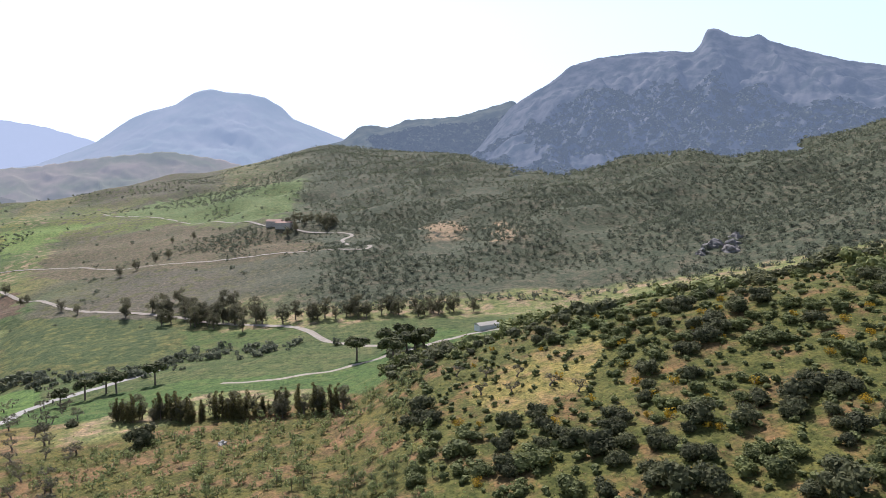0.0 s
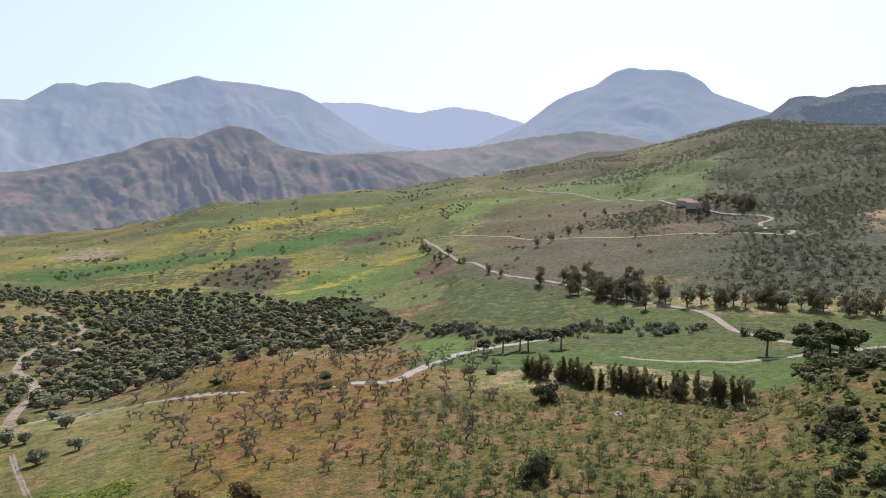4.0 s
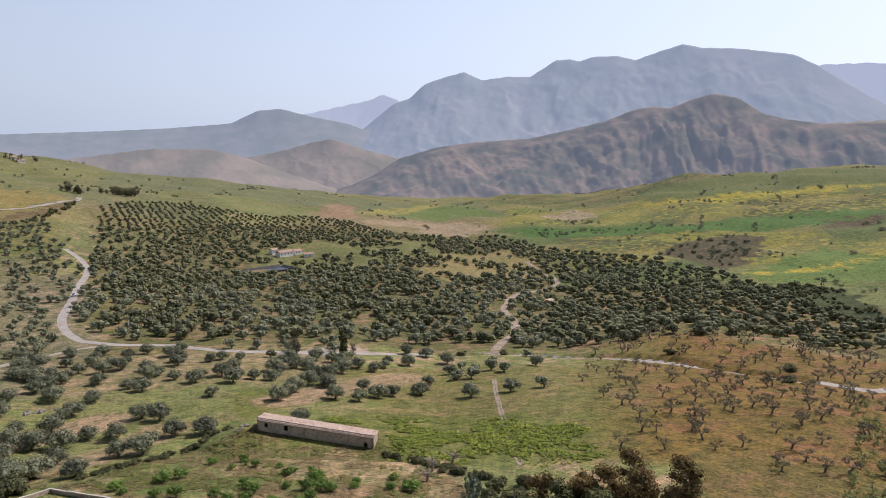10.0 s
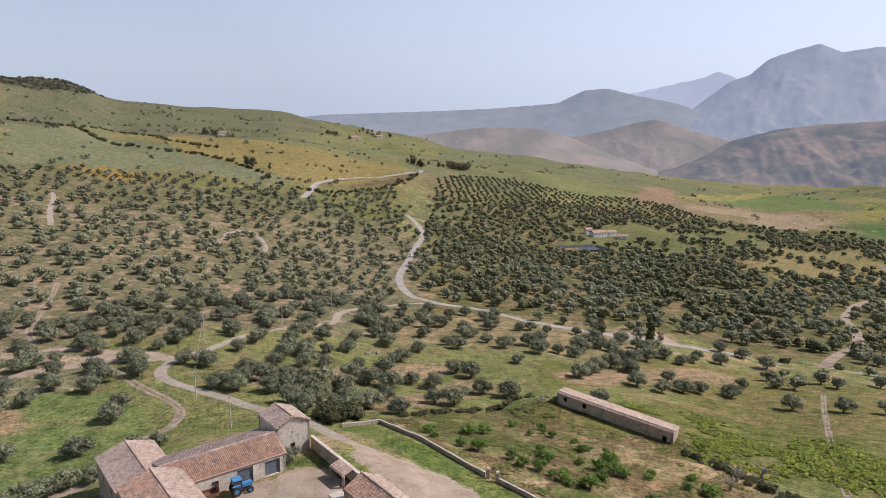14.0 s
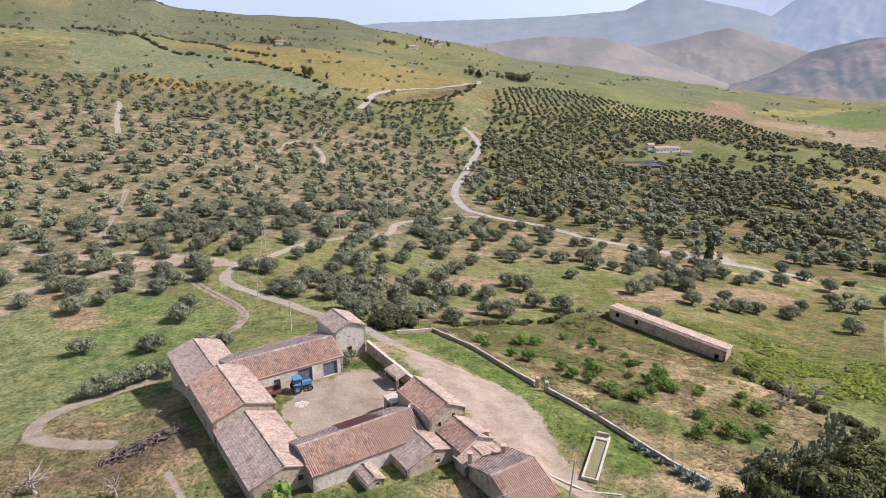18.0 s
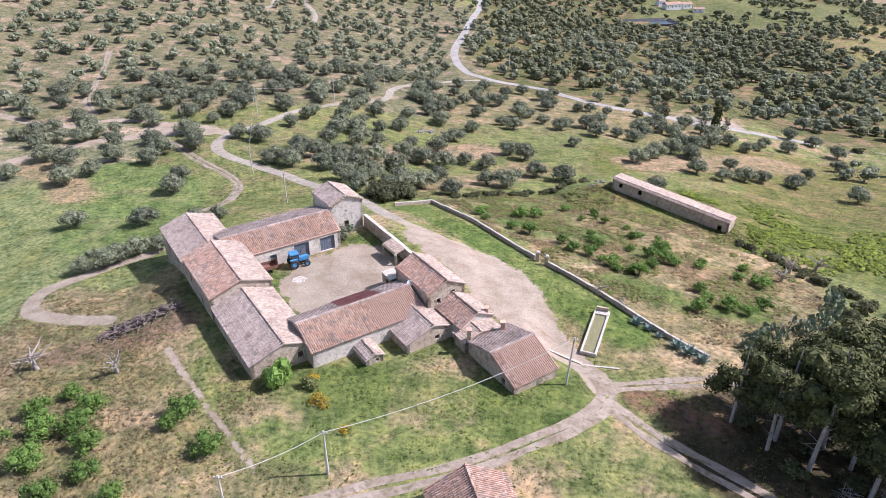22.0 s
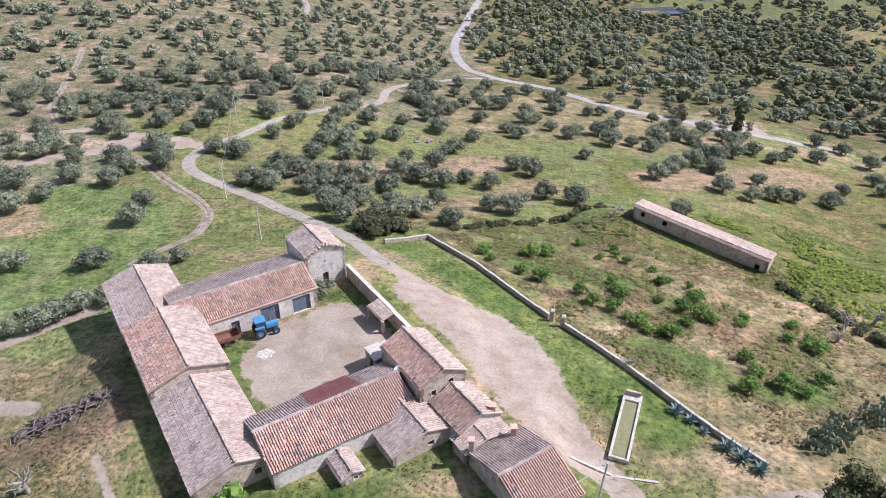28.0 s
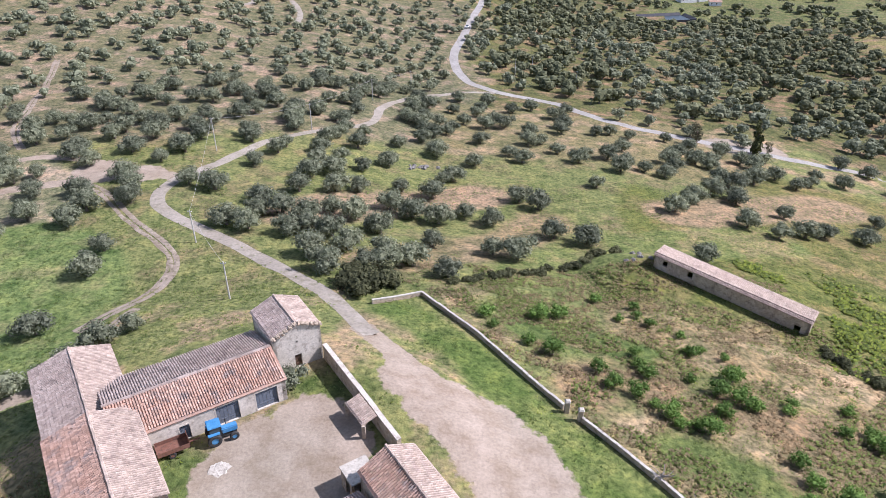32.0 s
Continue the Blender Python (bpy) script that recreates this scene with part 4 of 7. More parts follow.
for spot in ((-4.5, 110, 2.2), (-3, 106, 4), (1, 102, 5), (5, 98.5, 6), (8, 94, 6.3), (10, 89, 6), (12, 84, 5), (14, 79, 4), (16.5, 75, 3.2), (-20, 85.5, 3.0), (-20.6, 89.6, 4.8), (-18.5, 93, 5.5), (-14, 97, 5), (-11, 94, 4.5), (-15, 90, 5), (-19, 85, 4), (-10, 89.5, 3), (100, 262, 9), (112, 262, 8), (-80, 190, 7), (-70, 189, 5)):
    TRACKS.append((np.array([spot[:2]], float), spot[2] * 2, 0.0))


def bare_earth(x, y):
    """How far a place is trodden bare, 0 to 1."""
    out = np.zeros(len(x))
    for line, width, ruts in TRACKS:
        lo, hi = line.min(0) - width - 2, line.max(0) + width + 2
        ids = np.nonzero((x > lo[0]) & (x < hi[0]) & (y > lo[1]) & (y < hi[1]))[0]
        if not len(ids):
            continue
        d = np.full(len(ids), 1e9)
        for p in line:
            d = np.minimum(d, (x[ids] - p[0]) ** 2 + (y[ids] - p[1]) ** 2)
        d = np.sqrt(d)
        v = np.clip((width / 2 - d) / max(0.7, width * 0.16) * 0.5 + 0.5, 0, 1)
        if ruts:
            v = v * (1 - 0.75 * np.exp(-(d / (ruts * 0.55)) ** 2))
        out[ids] = np.maximum(out[ids], v)
    return out


build_ground()


# ---- the farmstead ----
SOUTH, EAST = Vector((0.55, -0.835)), Vector((0.835, 0.55))
rnd = random.Random(7)


def thing(name, x, y, z, label, category, group="", kind=""):
    ob = new(name)
    ob.location = (x, y, z)
    bpy.context.view_layer.update()
    return tagged(ob, label, category, group, kind)


def box_into(bm, corners, z0s, z1s):
    """A block on four plan corners with its own foot and top heights at each."""
    vs = [bm.verts.new((x, y, z)) for (x, y), z in zip(corners, z0s)] + [bm.verts.new((x, y, z)) for (x, y), z in zip(corners, z1s)]
    for q in ((3, 2, 1, 0), (4, 5, 6, 7), (0, 1, 5, 4), (1, 2, 6, 5), (2, 3, 7, 6), (3, 0, 4, 7)):
        bm.faces.new([vs[i] for i in q])


def wall_mesh(p0, p1, thick, z0, tops, holes=()):
    """A wall from p0 to p1 (its outer face), thickened to the left, with openings right through it."""
    p0, p1 = Vector(p0), Vector(p1)
    d = (p1 - p0).normalized()
    n = Vector((-d.y, d.x)) * thick
    length = (p1 - p0).length
    cuts = sorted({0.0, length, *[t[0] for t in tops], *[h[0] for h in holes], *[h[1] for h in holes]})
    cuts = [c for c in cuts if -1e-6 <= c <= length + 1e-6]
    bm = bmesh.new()
    ss, zs = [t[0] for t in tops], [t[1] for t in tops]
    for a, b in zip(cuts, cuts[1:]):
        if b - a < 1e-4:
            continue
        ta, tb = float(np.interp(a, ss, zs)), float(np.interp(b, ss, zs))
        inside = sorted((h for h in holes if h[0] < b - 1e-4 and h[1] > a + 1e-4), key=lambda h: h[2])
        corners = [p0 + d * a, p0 + d * b, p0 + d * b + n, p0 + d * a + n]
        low = z0
        for h in inside:
            if h[2] > low + 1e-3:
                box_into(bm, corners, [low] * 4, [h[2]] * 4)
            low = h[3]
        box_into(bm, corners, [low] * 4, [ta, tb, tb, ta])
    bmesh.ops.remove_doubles(bm, verts=bm.verts, dist=0.0005)
    bmesh.ops.recalc_face_normals(bm, faces=bm.faces)
    return bm


def tile_mesh(name, rows, cols, origin, across, down, up, pitch, step, seed, skip=0.006, wide=1.0):
    """Half-round tiles laid in courses on a slope, each a little out of line. Returns mesh data."""
    rng = np.random.RandomState(seed)
    prof = np.array([(-0.1, -0.02), (-0.06, 0.085), (0.06, 0.085), (0.1, -0.02)]) * wide
    c, r = np.meshgrid(np.arange(cols), np.arange(rows))
    c, r = c.ravel(), r.ravel()
    keep = rng.rand(len(c)) > skip
    c, r = c[keep], r[keep]
    n = len(c)
    sx = (c + 0.5) * pitch + rng.normal(0, 0.012, n)
    sy = r * step + rng.normal(0, 0.02, n)
    lift = rng.uniform(0.0, 0.03, n)
    tw = rng.normal(0, 0.02, n)
    V = np.zeros((n, 8, 3))
    o, ac, dn, u3 = (np.array(v, float) for v in (origin, across, down, up))
    for e, (dy, dz, k) in enumerate(((-0.03, 0.0, 0.9), (step + 0.05, 0.035, 1.05))):
        for i, (px, pz) in enumerate(prof):
            V[:, e * 4 + i] = o + np.outer(sx + px * k + tw * dy, ac) + np.outer(sy + dy, dn) + np.outer(pz * k + dz + lift, u3)
    base = (np.arange(n) * 8)[:, None, None]
    F = base + np.array([(0, 1, 5, 4), (1, 2, 6, 5), (2, 3, 7, 6), (4, 5, 6, 7)])[None]
    return mesh_from(name, V.reshape(-1, 3), F.reshape(-1, 4))


def lay_sheets(owner, origin, across, down, up, width, fall, material, seed, name="sheet"):
    """Corrugated sheets side by side, two to a fall, each a little askew."""
    rng = random.Random(seed)
    w, waves_n = 1.0, 6
    for i in range(int(width / w)):
        for half in range(2):
            bm = bmesh.new()
            rows = []
            skew = rng.uniform(-0.02, 0.02)
            for j in range(waves_n * 2 + 1):
                s = i * w + j / (waves_n * 2) * (w + 0.04)
                zz = 0.02 + 0.05 * (j % 2) + 0.012 * (i % 2) + (0.03 if half == 0 else 0.0)
                d0, d1 = (0.02, fall * 0.52) if half == 0 else (fall * 0.48, fall + 0.06)
                rows.append([bm.verts.new(origin + across * (s + skew * d) + down * d + up * zz) for d in (d0, d1)])
            for p, q in zip(rows, rows[1:]):
                bm.faces.new((p[0], q[0], q[1], p[1]))
            bmesh.ops.solidify(bm, geom=bm.faces[:], thickness=0.01)
            part(name, bm, material, owner)


def slope(owner, r0, r1, e0, e1, material, seed, single=0, style="tile", label=""):
    """One roof slope between the ridge r0-r1 and the eave e0-e1: boarding and its covering."""
    r0, r1, e0, e1 = (Vector(v) for v in (r0, r1, e0, e1))
    across = (r1 - r0).normalized()
    down = ((e0 - r0) - across * (e0 - r0).dot(across)).normalized()
    up = across.cross(down)
    if up.z < 0:
        up = -up
    bm = bmesh.new()
    top = [bm.verts.new(v - up * 0.02) for v in (r0, r1, e1, e0)]
    low = [bm.verts.new(v - up * 0.16) for v in (r0, r1, e1, e0)]
    bm.faces.new(top)
    bm.faces.new(low[::-1])
    for i in range(4):
        bm.faces.new((top[i], low[i], low[(i + 1) % 4], top[(i + 1) % 4]))
    bmesh.ops.recalc_face_normals(bm, faces=bm.faces)
    deck = part("roof_slope", bm, material, owner, label)
    width, fall = (r1 - r0).length, (e0 - r0).dot(down)
    if style == "sheet":
        lay_sheets(deck, r0, across, down, up, width, fall, material, seed)
        return deck
    pitch, step = 0.29, 0.42
    rows, cols = int((fall + 0.05) / step), int(width / pitch)
    if single:
        count = min(cols, max(1, single // rows))
        master = tile_mesh("roof_tile", 1, 1, (0, 0, 0), across, down, up, pitch, step, seed, 0)
        master.materials.append(material)
        for c in range(cols - count, cols):
            for r in range(rows):
                ob = new("roof_tile", master)
                ob.parent = deck
                ob.location = r0 + across * (c * pitch + rnd.gauss(0, 0.012)) + down * (r * step + rnd.gauss(0, 0.02)) + up * rnd.uniform(0, 0.03)
        cols -= count
    if cols > 0:
        me = tile_mesh("roof_tiling", rows, cols, r0, across, down, up, pitch, step, seed)
        me.materials.append(material)
        tagged(part("roof_tiling", me, material, deck), kind="stuff")
    return deck


def ridge_row(owner, r0, r1, material, seed):
    r0, r1 = Vector(r0), Vector(r1)
    d = (r1 - r0).normalized()
    side = d.cross(Vector((0, 0, 1))).normalized()
    n = int((r1 - r0).length / 0.42)
    me = tile_mesh("ridge_tiles", n, 1, r0 - side * 0.2, side, d, (0, 0, 1), 0.4, 0.42, seed, 0, 1.7)
    me.materials.append(material)
    part("ridge_tiles", me, material, owner)


def door_leaf(owner, p0, d, s0, s1, z0, z1, material, inset=0.25, name="door", boards=6):
    """Boarded leaves set back in an opening, with rails."""
    n = Vector((-d.y, d.x))
    w = (s1 - s0) / boards
    for i in range(boards):
        bm = bmesh.new()
        a, b = s0 + i * w + 0.012, s0 + (i + 1) * w - 0.012
        q = [p0 + d * a + n * inset, p0 + d * b + n * inset, p0 + d * b + n * (inset + 0.06), p0 + d * a + n * (inset + 0.06)]
        box_into(bm, q, [z0] * 4, [z1 - 0.03] * 4)
        if i == 0:
            leaf = part(name, bm, material, owner)
        else:
            part("board", bm, material, leaf)
    for z in (z0 + (z1 - z0) * 0.2, z0 + (z1 - z0) * 0.75):
        bm = bmesh.new()
        q = [p0 + d * (s0 + 0.02) + n * (inset - 0.04), p0 + d * (s1 - 0.02) + n * (inset - 0.04), p0 + d * (s1 - 0.02) + n * inset, p0 + d * (s0 + 0.02) + n * inset]
        box_into(bm, q, [z] * 4, [z + 0.14] * 4)
        part("rail", bm, material, leaf)
    return leaf


def surround(owner, p0, d, s0, s1, z0, z1, material, w=0.18):
    """Pale dressed margin round an opening, slightly proud of the wall."""
    n = Vector((-d.y, d.x))
    bm = bmesh.new()
    for a, b, lo, hi in ((s0 - w, s0, z0, z1 + w), (s1, s1 + w, z0, z1 + w), (s0, s1, z1, z1 + w)):
        q = [p0 + d * a - n * 0.03, p0 + d * b - n * 0.03, p0 + d * b + n * 0.2, p0 + d * a + n * 0.2]
        box_into(bm, q, [lo] * 4, [hi] * 4)
    part("surround", bm, material, owner)


def gable_house(name, label, a, d, length, left, right, foot, eave_l, eave_r, ridge, wall_mat, mats, seed, holes=None, drop=0.0, single=0, styles=("tile", "tile"), over=0.22, thick=0.5, flat_ends=False):
    """A building under two slopes. The ridge runs from a along d; left and right are the half widths."""
    a, d = Vector(a), Vector(d).normalized()
    n = Vector((-d.y, d.x))
    holes = holes or {}
    b = a + d * length
    house = thing(name, 0, 0, 0, label, "house" if name != "barn" else "barn")
    L0, L1, R0, R1 = a + n * left, b + n * left, a - n * right, b - n * right
    t = 0.17
    walls = {"R": (R0, R1, [(0, eave_r - t), (length, eave_r - t - drop)]),
             "B": (R1, L1, [(0, eave_r - t - drop), (right, ridge - t - drop), (left + right, eave_l - t - drop)]),
             "L": (L1, L0, [(0, eave_l - t - drop), (length, eave_l - t)]),
             "A": (L0, R0, [(0, eave_l - t), (left, ridge - t), (left + right, eave_r - t)])}
    for key, (p0, p1, tops) in walls.items():
        hs = [h[:4] for h in holes.get(key, ())]
        w = part("wall", wall_mesh(p0, p1, thick, foot, tops, hs), wall_mat, house)
        dd = (p1 - p0).normalized()
        for h in holes.get(key, ()):
            kind = h[4]
            if kind != "open":
                door_leaf(w, p0, dd, h[0], h[1], h[2], h[3], M_DARKWOOD if kind in ("brown", "window") else M_WOOD, name="door" if kind != "window" else "window")
            if kind in ("blue", "window"):
                surround(w, p0, dd, h[0], h[1], h[2], h[3], M_PLASTER, 0.16 if kind == "blue" else 0.08)
    A, B = a - d * over, b + d * over
    ml, mr = mats
    sl, sr = (ridge - eave_l) / left, (ridge - eave_r) / right

    def pt(p, off, z):
        q = p + n * off
        return (q.x, q.y, z)
    rz0, rz1 = ridge, ridge - drop
    slope(house, pt(A, 0, rz0), pt(B, 0, rz1), pt(A, left + over, rz0 - sl * (left + over)), pt(B, left + over, rz1 - sl * (left + over)), ml, seed, style=styles[0])
    slope(house, pt(A, 0, rz0), pt(B, 0, rz1), pt(A, -right - over, rz0 - sr * (right + over)), pt(B, -right - over, rz1 - sr * (right + over)), mr, seed + 1, single=single, style=styles[1])
    ridge_row(house, pt(A, 0, rz0 + 0.02), pt(B, 0, rz1 + 0.02), ml, seed + 2)
    return house


ridge_n = Vector((-44.3, 105.3))
gable_house("farm_house", "long stone farm range with weathered clay tiles", ridge_n, SOUTH, 14.7, 4.3, 4.6, -7, 0.3, 0.1, 1.6, M_STONE, (M_TILE_PINK, M_TILE_GREY), 11,
            {"R": [(4, 4.8, -2.2, -1.0, "window"), (9, 9.8, -2.2, -1.0, "window")]})
gable_house("farm_house", "taller stone farm range with orange and pale tiles", ridge_n + SOUTH * 14.75, SOUTH, 13.5, 4.4, 4.7, -7, 1.6, 1.4, 3.0, M_STONE, (M_TILE_PINK, M_TILE), 21,
            {"R": [(3, 3.8, -1.2, 0, "window"), (8, 9, -2.6, -0.6, "brown")]})
gable_house("farm_house", "low stone farm range roofed with lichened tiles", ridge_n + SOUTH * 28.35, SOUTH, 15.2, 4.3, 4.6, -6, 0.1, -0.1, 1.5, M_STONE, (M_TILE_PINK, M_TILE_GREY), 31,
            {"B": [(6.3, 7.1, -1.7, -0.7, "window")]})
gable_house("farm_house", "stone stable wing with three boarded doors", (-35.4, 94.8), EAST, 18.6, 6.3, 4.4, -5, 0.5, 0.55, 2.3, M_PLASTER, (M_TILE_GREY, M_TILE), 41,
            {"R": [(6.2, 7.3, -2.65, -0.6, "blue"), (10.3, 12.9, -2.65, 0.0, "blue"), (14.9, 17.5, -2.65, -0.1, "blue")]})
gable_house("tower_house", "tall old stone chapel-like house with broken parapet", (-20.8, 113.2), SOUTH, 7.0, 3.1, 3.2, -6, 2.7, 2.7, 4.0, M_PLASTER, (M_TILE_PINK, M_TILE_GREY), 51,
            {"B": [(2.6, 3.5, -2.75, -0.8, "brown"), (2.9, 3.2, 1.0, 1.3, "open")]})
gable_house("farm_house", "stone wing with ribbed clay tiles and red sheeting", (-19.2, 72.5), EAST, 17.0, 4.0, 4.4, -5, 0.35, 0.05, 1.95, M_PLASTER, (M_TILE_GREY, M_TILE), 61, single=300)
gable_house("dwelling", "two-storey stone dwelling with small windows", (-4.4, 87.8), SOUTH, 8.8, 3.1, 3.1, -6, 2.2, 2.2, 3.75, M_STONE, (M_TILE_PINK, M_TILE), 71,
            {"B": [(1.5, 2.1, 0.2, 1.0, "window"), (3.9, 4.5, 0.9, 1.7, "window")]})
gable_house("outbuilding", "low stone annex with sagging clay roof", (-5.1, 79.7), SOUTH, 6.8, 3.9, 4.2, -5, -0.7, -0.9, 0.6, M_STONE, (M_TILE_PINK, M_TILE_GREY), 81,
            {"B": [(4.4, 5.2, -2.0, -1.3, "window")]})
gable_house("outbuilding", "small plastered kitchen house with a chimney", (1.5, 80.4), SOUTH, 5.6, 2.7, 2.8, -6, 0.25, 0.1, 1.5, M_PLASTER, (M_TILE_PINK, M_TILE), 91)
gable_house("outbuilding", "low tiled passage between two farm buildings", (3.6, 75.6), SOUTH, 2.6, 3.2, 2.6, -6, -0.5, -0.7, 0.1, M_STONE, (M_TILE_PINK, M_TILE_PINK), 101)
gable_house("shed", "stone shed with ribbed grey and red roof tiles", (6.0, 67.8), EAST, 6.9, 5.2, 4.9, -6, -0.6, -1.3, 0.85, M_STONE, (M_TILE_GREY, M_TILE), 111, single=280,
            holes={"A": [(7.4, 8.2, -2.6, -1.5, "open")]})
gable_house("coop", "little stone hen coop with clay tiles", (-11.6, 73.9), SOUTH, 4.9, 1.25, 1.3, -5, -1.35, -1.4, -0.9, M_STONE, (M_TILE_PINK, M_TILE_GREY), 121,
            {"B": [(1.4, 1.9, -2.3, -1.8, "window")]})
gable_house("cottage", "tiled cottage beside the drive", (2.2, 48.2), (0.25, -0.97), 9, 4.2, 4.2, -3, -0.4, -0.4, 2.0, M_STONE, (M_TILE, M_TILE), 131)
barn_d = Vector((62.2 - 40.0, 131.2 - 147.9)).normalized()
barn_n = Vector((-barn_d.y, barn_d.x))
barn_a = Vector((40.0, 147.9)) + barn_n * 0.5
gable_house("barn", "long low stone barn with a pale tiled roof", barn_a, barn_d, 27.6, 4.6, 0.45, -22, -11.2, -10.6, -10.45, M_STONE, (M_TILE_PINK, M_TILE_PINK), 141,
            {"R": [(1.6, 2.5, -12.6, -11.5, "open"), (6.4, 7.3, -13.2, -12.0, "open"), (25.2, 26.2, -17.0, -15.3, "open")]}, drop=3.3)
# red sheets laid over part of the wing's yard-side slope
wing_r = Vector((-19.2, 72.5))
red = thing("roof_sheeting", -11, 80, 1, "faded red corrugated sheets on a tiled roof", "roofing")
lay_sheets(red, Vector((*(wing_r + EAST * 6.6), 2.07)) - Vector((-11, 80, 1)), Vector((*EAST, 0)), Vector((-SOUTH.x, -SOUTH.y, -0.4)).normalized(), Vector((-SOUTH.x * 0.37, -SOUTH.y * 0.37, 0.93)), 6.4, 4.6, M_SHEET_RED, 5)


def rough_wall(name, label, points, height, thick, material, cap=None, foot=0.5, follow=True):
    """A garden wall that follows the land, in uneven stretches, with a coping of its own."""
    owner = thing(name, points[0][0], points[0][1], 0, label, "wall", kind="structure")
    for k, (p, q) in enumerate(zip(points, points[1:])):
        p, q = Vector(p), Vector(q)
        d = (q - p).normalized()
        n = Vector((-d.y, d.x)) * thick / 2
        m = max(1, int((q - p).length / 2.4))
        bm, bc = bmesh.new(), bmesh.new()
        for i in range(m):
            s, e = p.lerp(q, i / m), p.lerp(q, (i + 1) / m)
            zs, ze = gz(*s), gz(*e)
            top = height + rnd.uniform(-0.06, 0.06)
            c = [s - n, e - n, e + n, s + n]
            box_into(bm, c, [zs - foot, ze - foot, ze - foot, zs - foot], [zs + top, ze + top, ze + top, zs + top])
            if cap:
                c = [s - n * 1.15, e - n * 1.15, e + n * 1.15, s + n * 1.15]
                box_into(bc, c, [zs + top + 0.003, ze + top + 0.003, ze + top + 0.003, zs + top + 0.003], [zs + top + 0.13, ze + top + 0.13, ze + top + 0.13, zs + top + 0.13])
        for b, nm, mt in ((bm, "masonry", material), (bc, "coping", cap)):
            if not mt:
                b.free()
                continue
            bmesh.ops.recalc_face_normals(b, faces=b.faces)
            ob = part(nm, b, mt, owner)
            ob.location = (-points[0][0], -points[0][1], 0)
    return owner


rough_wall("garden_wall", "low stone garden wall with pale coping", [(-10.2, 129.6), (-2.4, 134.3), (16.3, 104.2)], 0.75, 0.3, M_STONE, M_COPING)
rough_wall("garden_wall", "low stone garden wall running from the gate posts", [(18.2, 101.8), (27, 89), (36.8, 74.6)], 0.7, 0.3, M_STONE, M_COPING)
rough_wall("yard_wall", "tall rubble wall closing the farmyard", [(-14.0, 108.9), (-9.0, 101.2), (-3.6, 92.6)], 2.3, 0.5, M_STONE, M_PLASTER)
rough_wall("kerb_wall", "low stone kerb below the trough", [(14.6, 74.6), (19, 73.4), (24.0, 72.4)], 0.12, 0.3, M_CONCRETE)
for x, y in ((16.6, 103.7), (18.0, 102.1)):
    z = gz(x, y)
    post = thing("gate_post", x, y, z, "square stone gate post with cap", "gate post", "gate posts")
    bm = bmesh.new()
    bmesh.ops.create_cube(bm, size=1, matrix=Matrix.Translation((0, 0, 0.6)) @ Matrix.Diagonal((0.6, 0.6, 2.4, 1)))
    bmesh.ops.bevel(bm, geom=bm.edges[:], offset=0.04, segments=1, affect="EDGES")
    part("shaft", bm, M_STONE, post)
    bm = bmesh.new()
    bmesh.ops.create_cone(bm, cap_ends=True, segments=4, radius1=0.52, radius2=0.3, depth=0.22, matrix=Matrix.Translation((0, 0, 1.92)) @ Matrix.Rotation(radians(45), 4, "Z"))
    part("cap", bm, M_CONCRETE, post)
# lean-to against the yard wall
lean = thing("lean_to", -8.5, 98.0, gz(-8.5, 98), "open lean-to with clay tiles against the yard wall", "lean-to")
lz = gz(-8.5, 98)
lp = Vector((-8.6, 99.6)) - Vector((-8.5, 98.0))
ln = -EAST
q0, q1 = lp, lp + SOUTH * 4.2
slope(lean, (*q0, 2.5), (*q1, 2.5), (*(q0 + ln * 1.9), 2.0), (*(q1 + ln * 1.9), 2.0), M_TILE_PINK, 151)
for p in (q0 + ln * 1.7, q1 + ln * 1.7):
    bm = bmesh.new()
    bmesh.ops.create_cube(bm, size=1, matrix=Matrix.Translation((p.x, p.y, 0.75)) @ Matrix.Diagonal((0.4, 0.4, 2.3, 1)))
    part("pier", bm, M_STONE, lean)
# flat-roofed entrance room against the dwelling's north gable
room = thing("entrance_room", -7.4, 88.1, gz(-7.4, 88.1), "small flat-roofed stone entrance room of the dwelling", "annex")
turn_e = Matrix.Rotation(math.atan2(EAST.y, EAST.x), 4, "Z")
for nm, size, at, mat in (("wall", (2.8, 0.3, 3.4), (0, 1.25, 0.9), M_STONE), ("wall", (0.3, 2.2, 3.4), (1.25, 0, 0.9), M_STONE), ("wall", (0.3, 0.75, 3.4), (-1.25, 0.725, 0.9), M_STONE), ("wall", (0.3, 0.55, 3.4), (-1.25, -0.825, 0.9), M_STONE), ("lintel", (0.3, 0.9, 0.5), (-1.25, -0.1, 2.35), M_STONE), ("roof_slab", (3.0, 2.9, 0.16), (0, 0.05, 2.69), M_CONCRETE)):
    bm = bmesh.new()
    bmesh.ops.create_cube(bm, size=1, matrix=turn_e @ Matrix.Translation(at) @ Matrix.Diagonal((*size, 1)))
    part(nm, bm, mat, room)


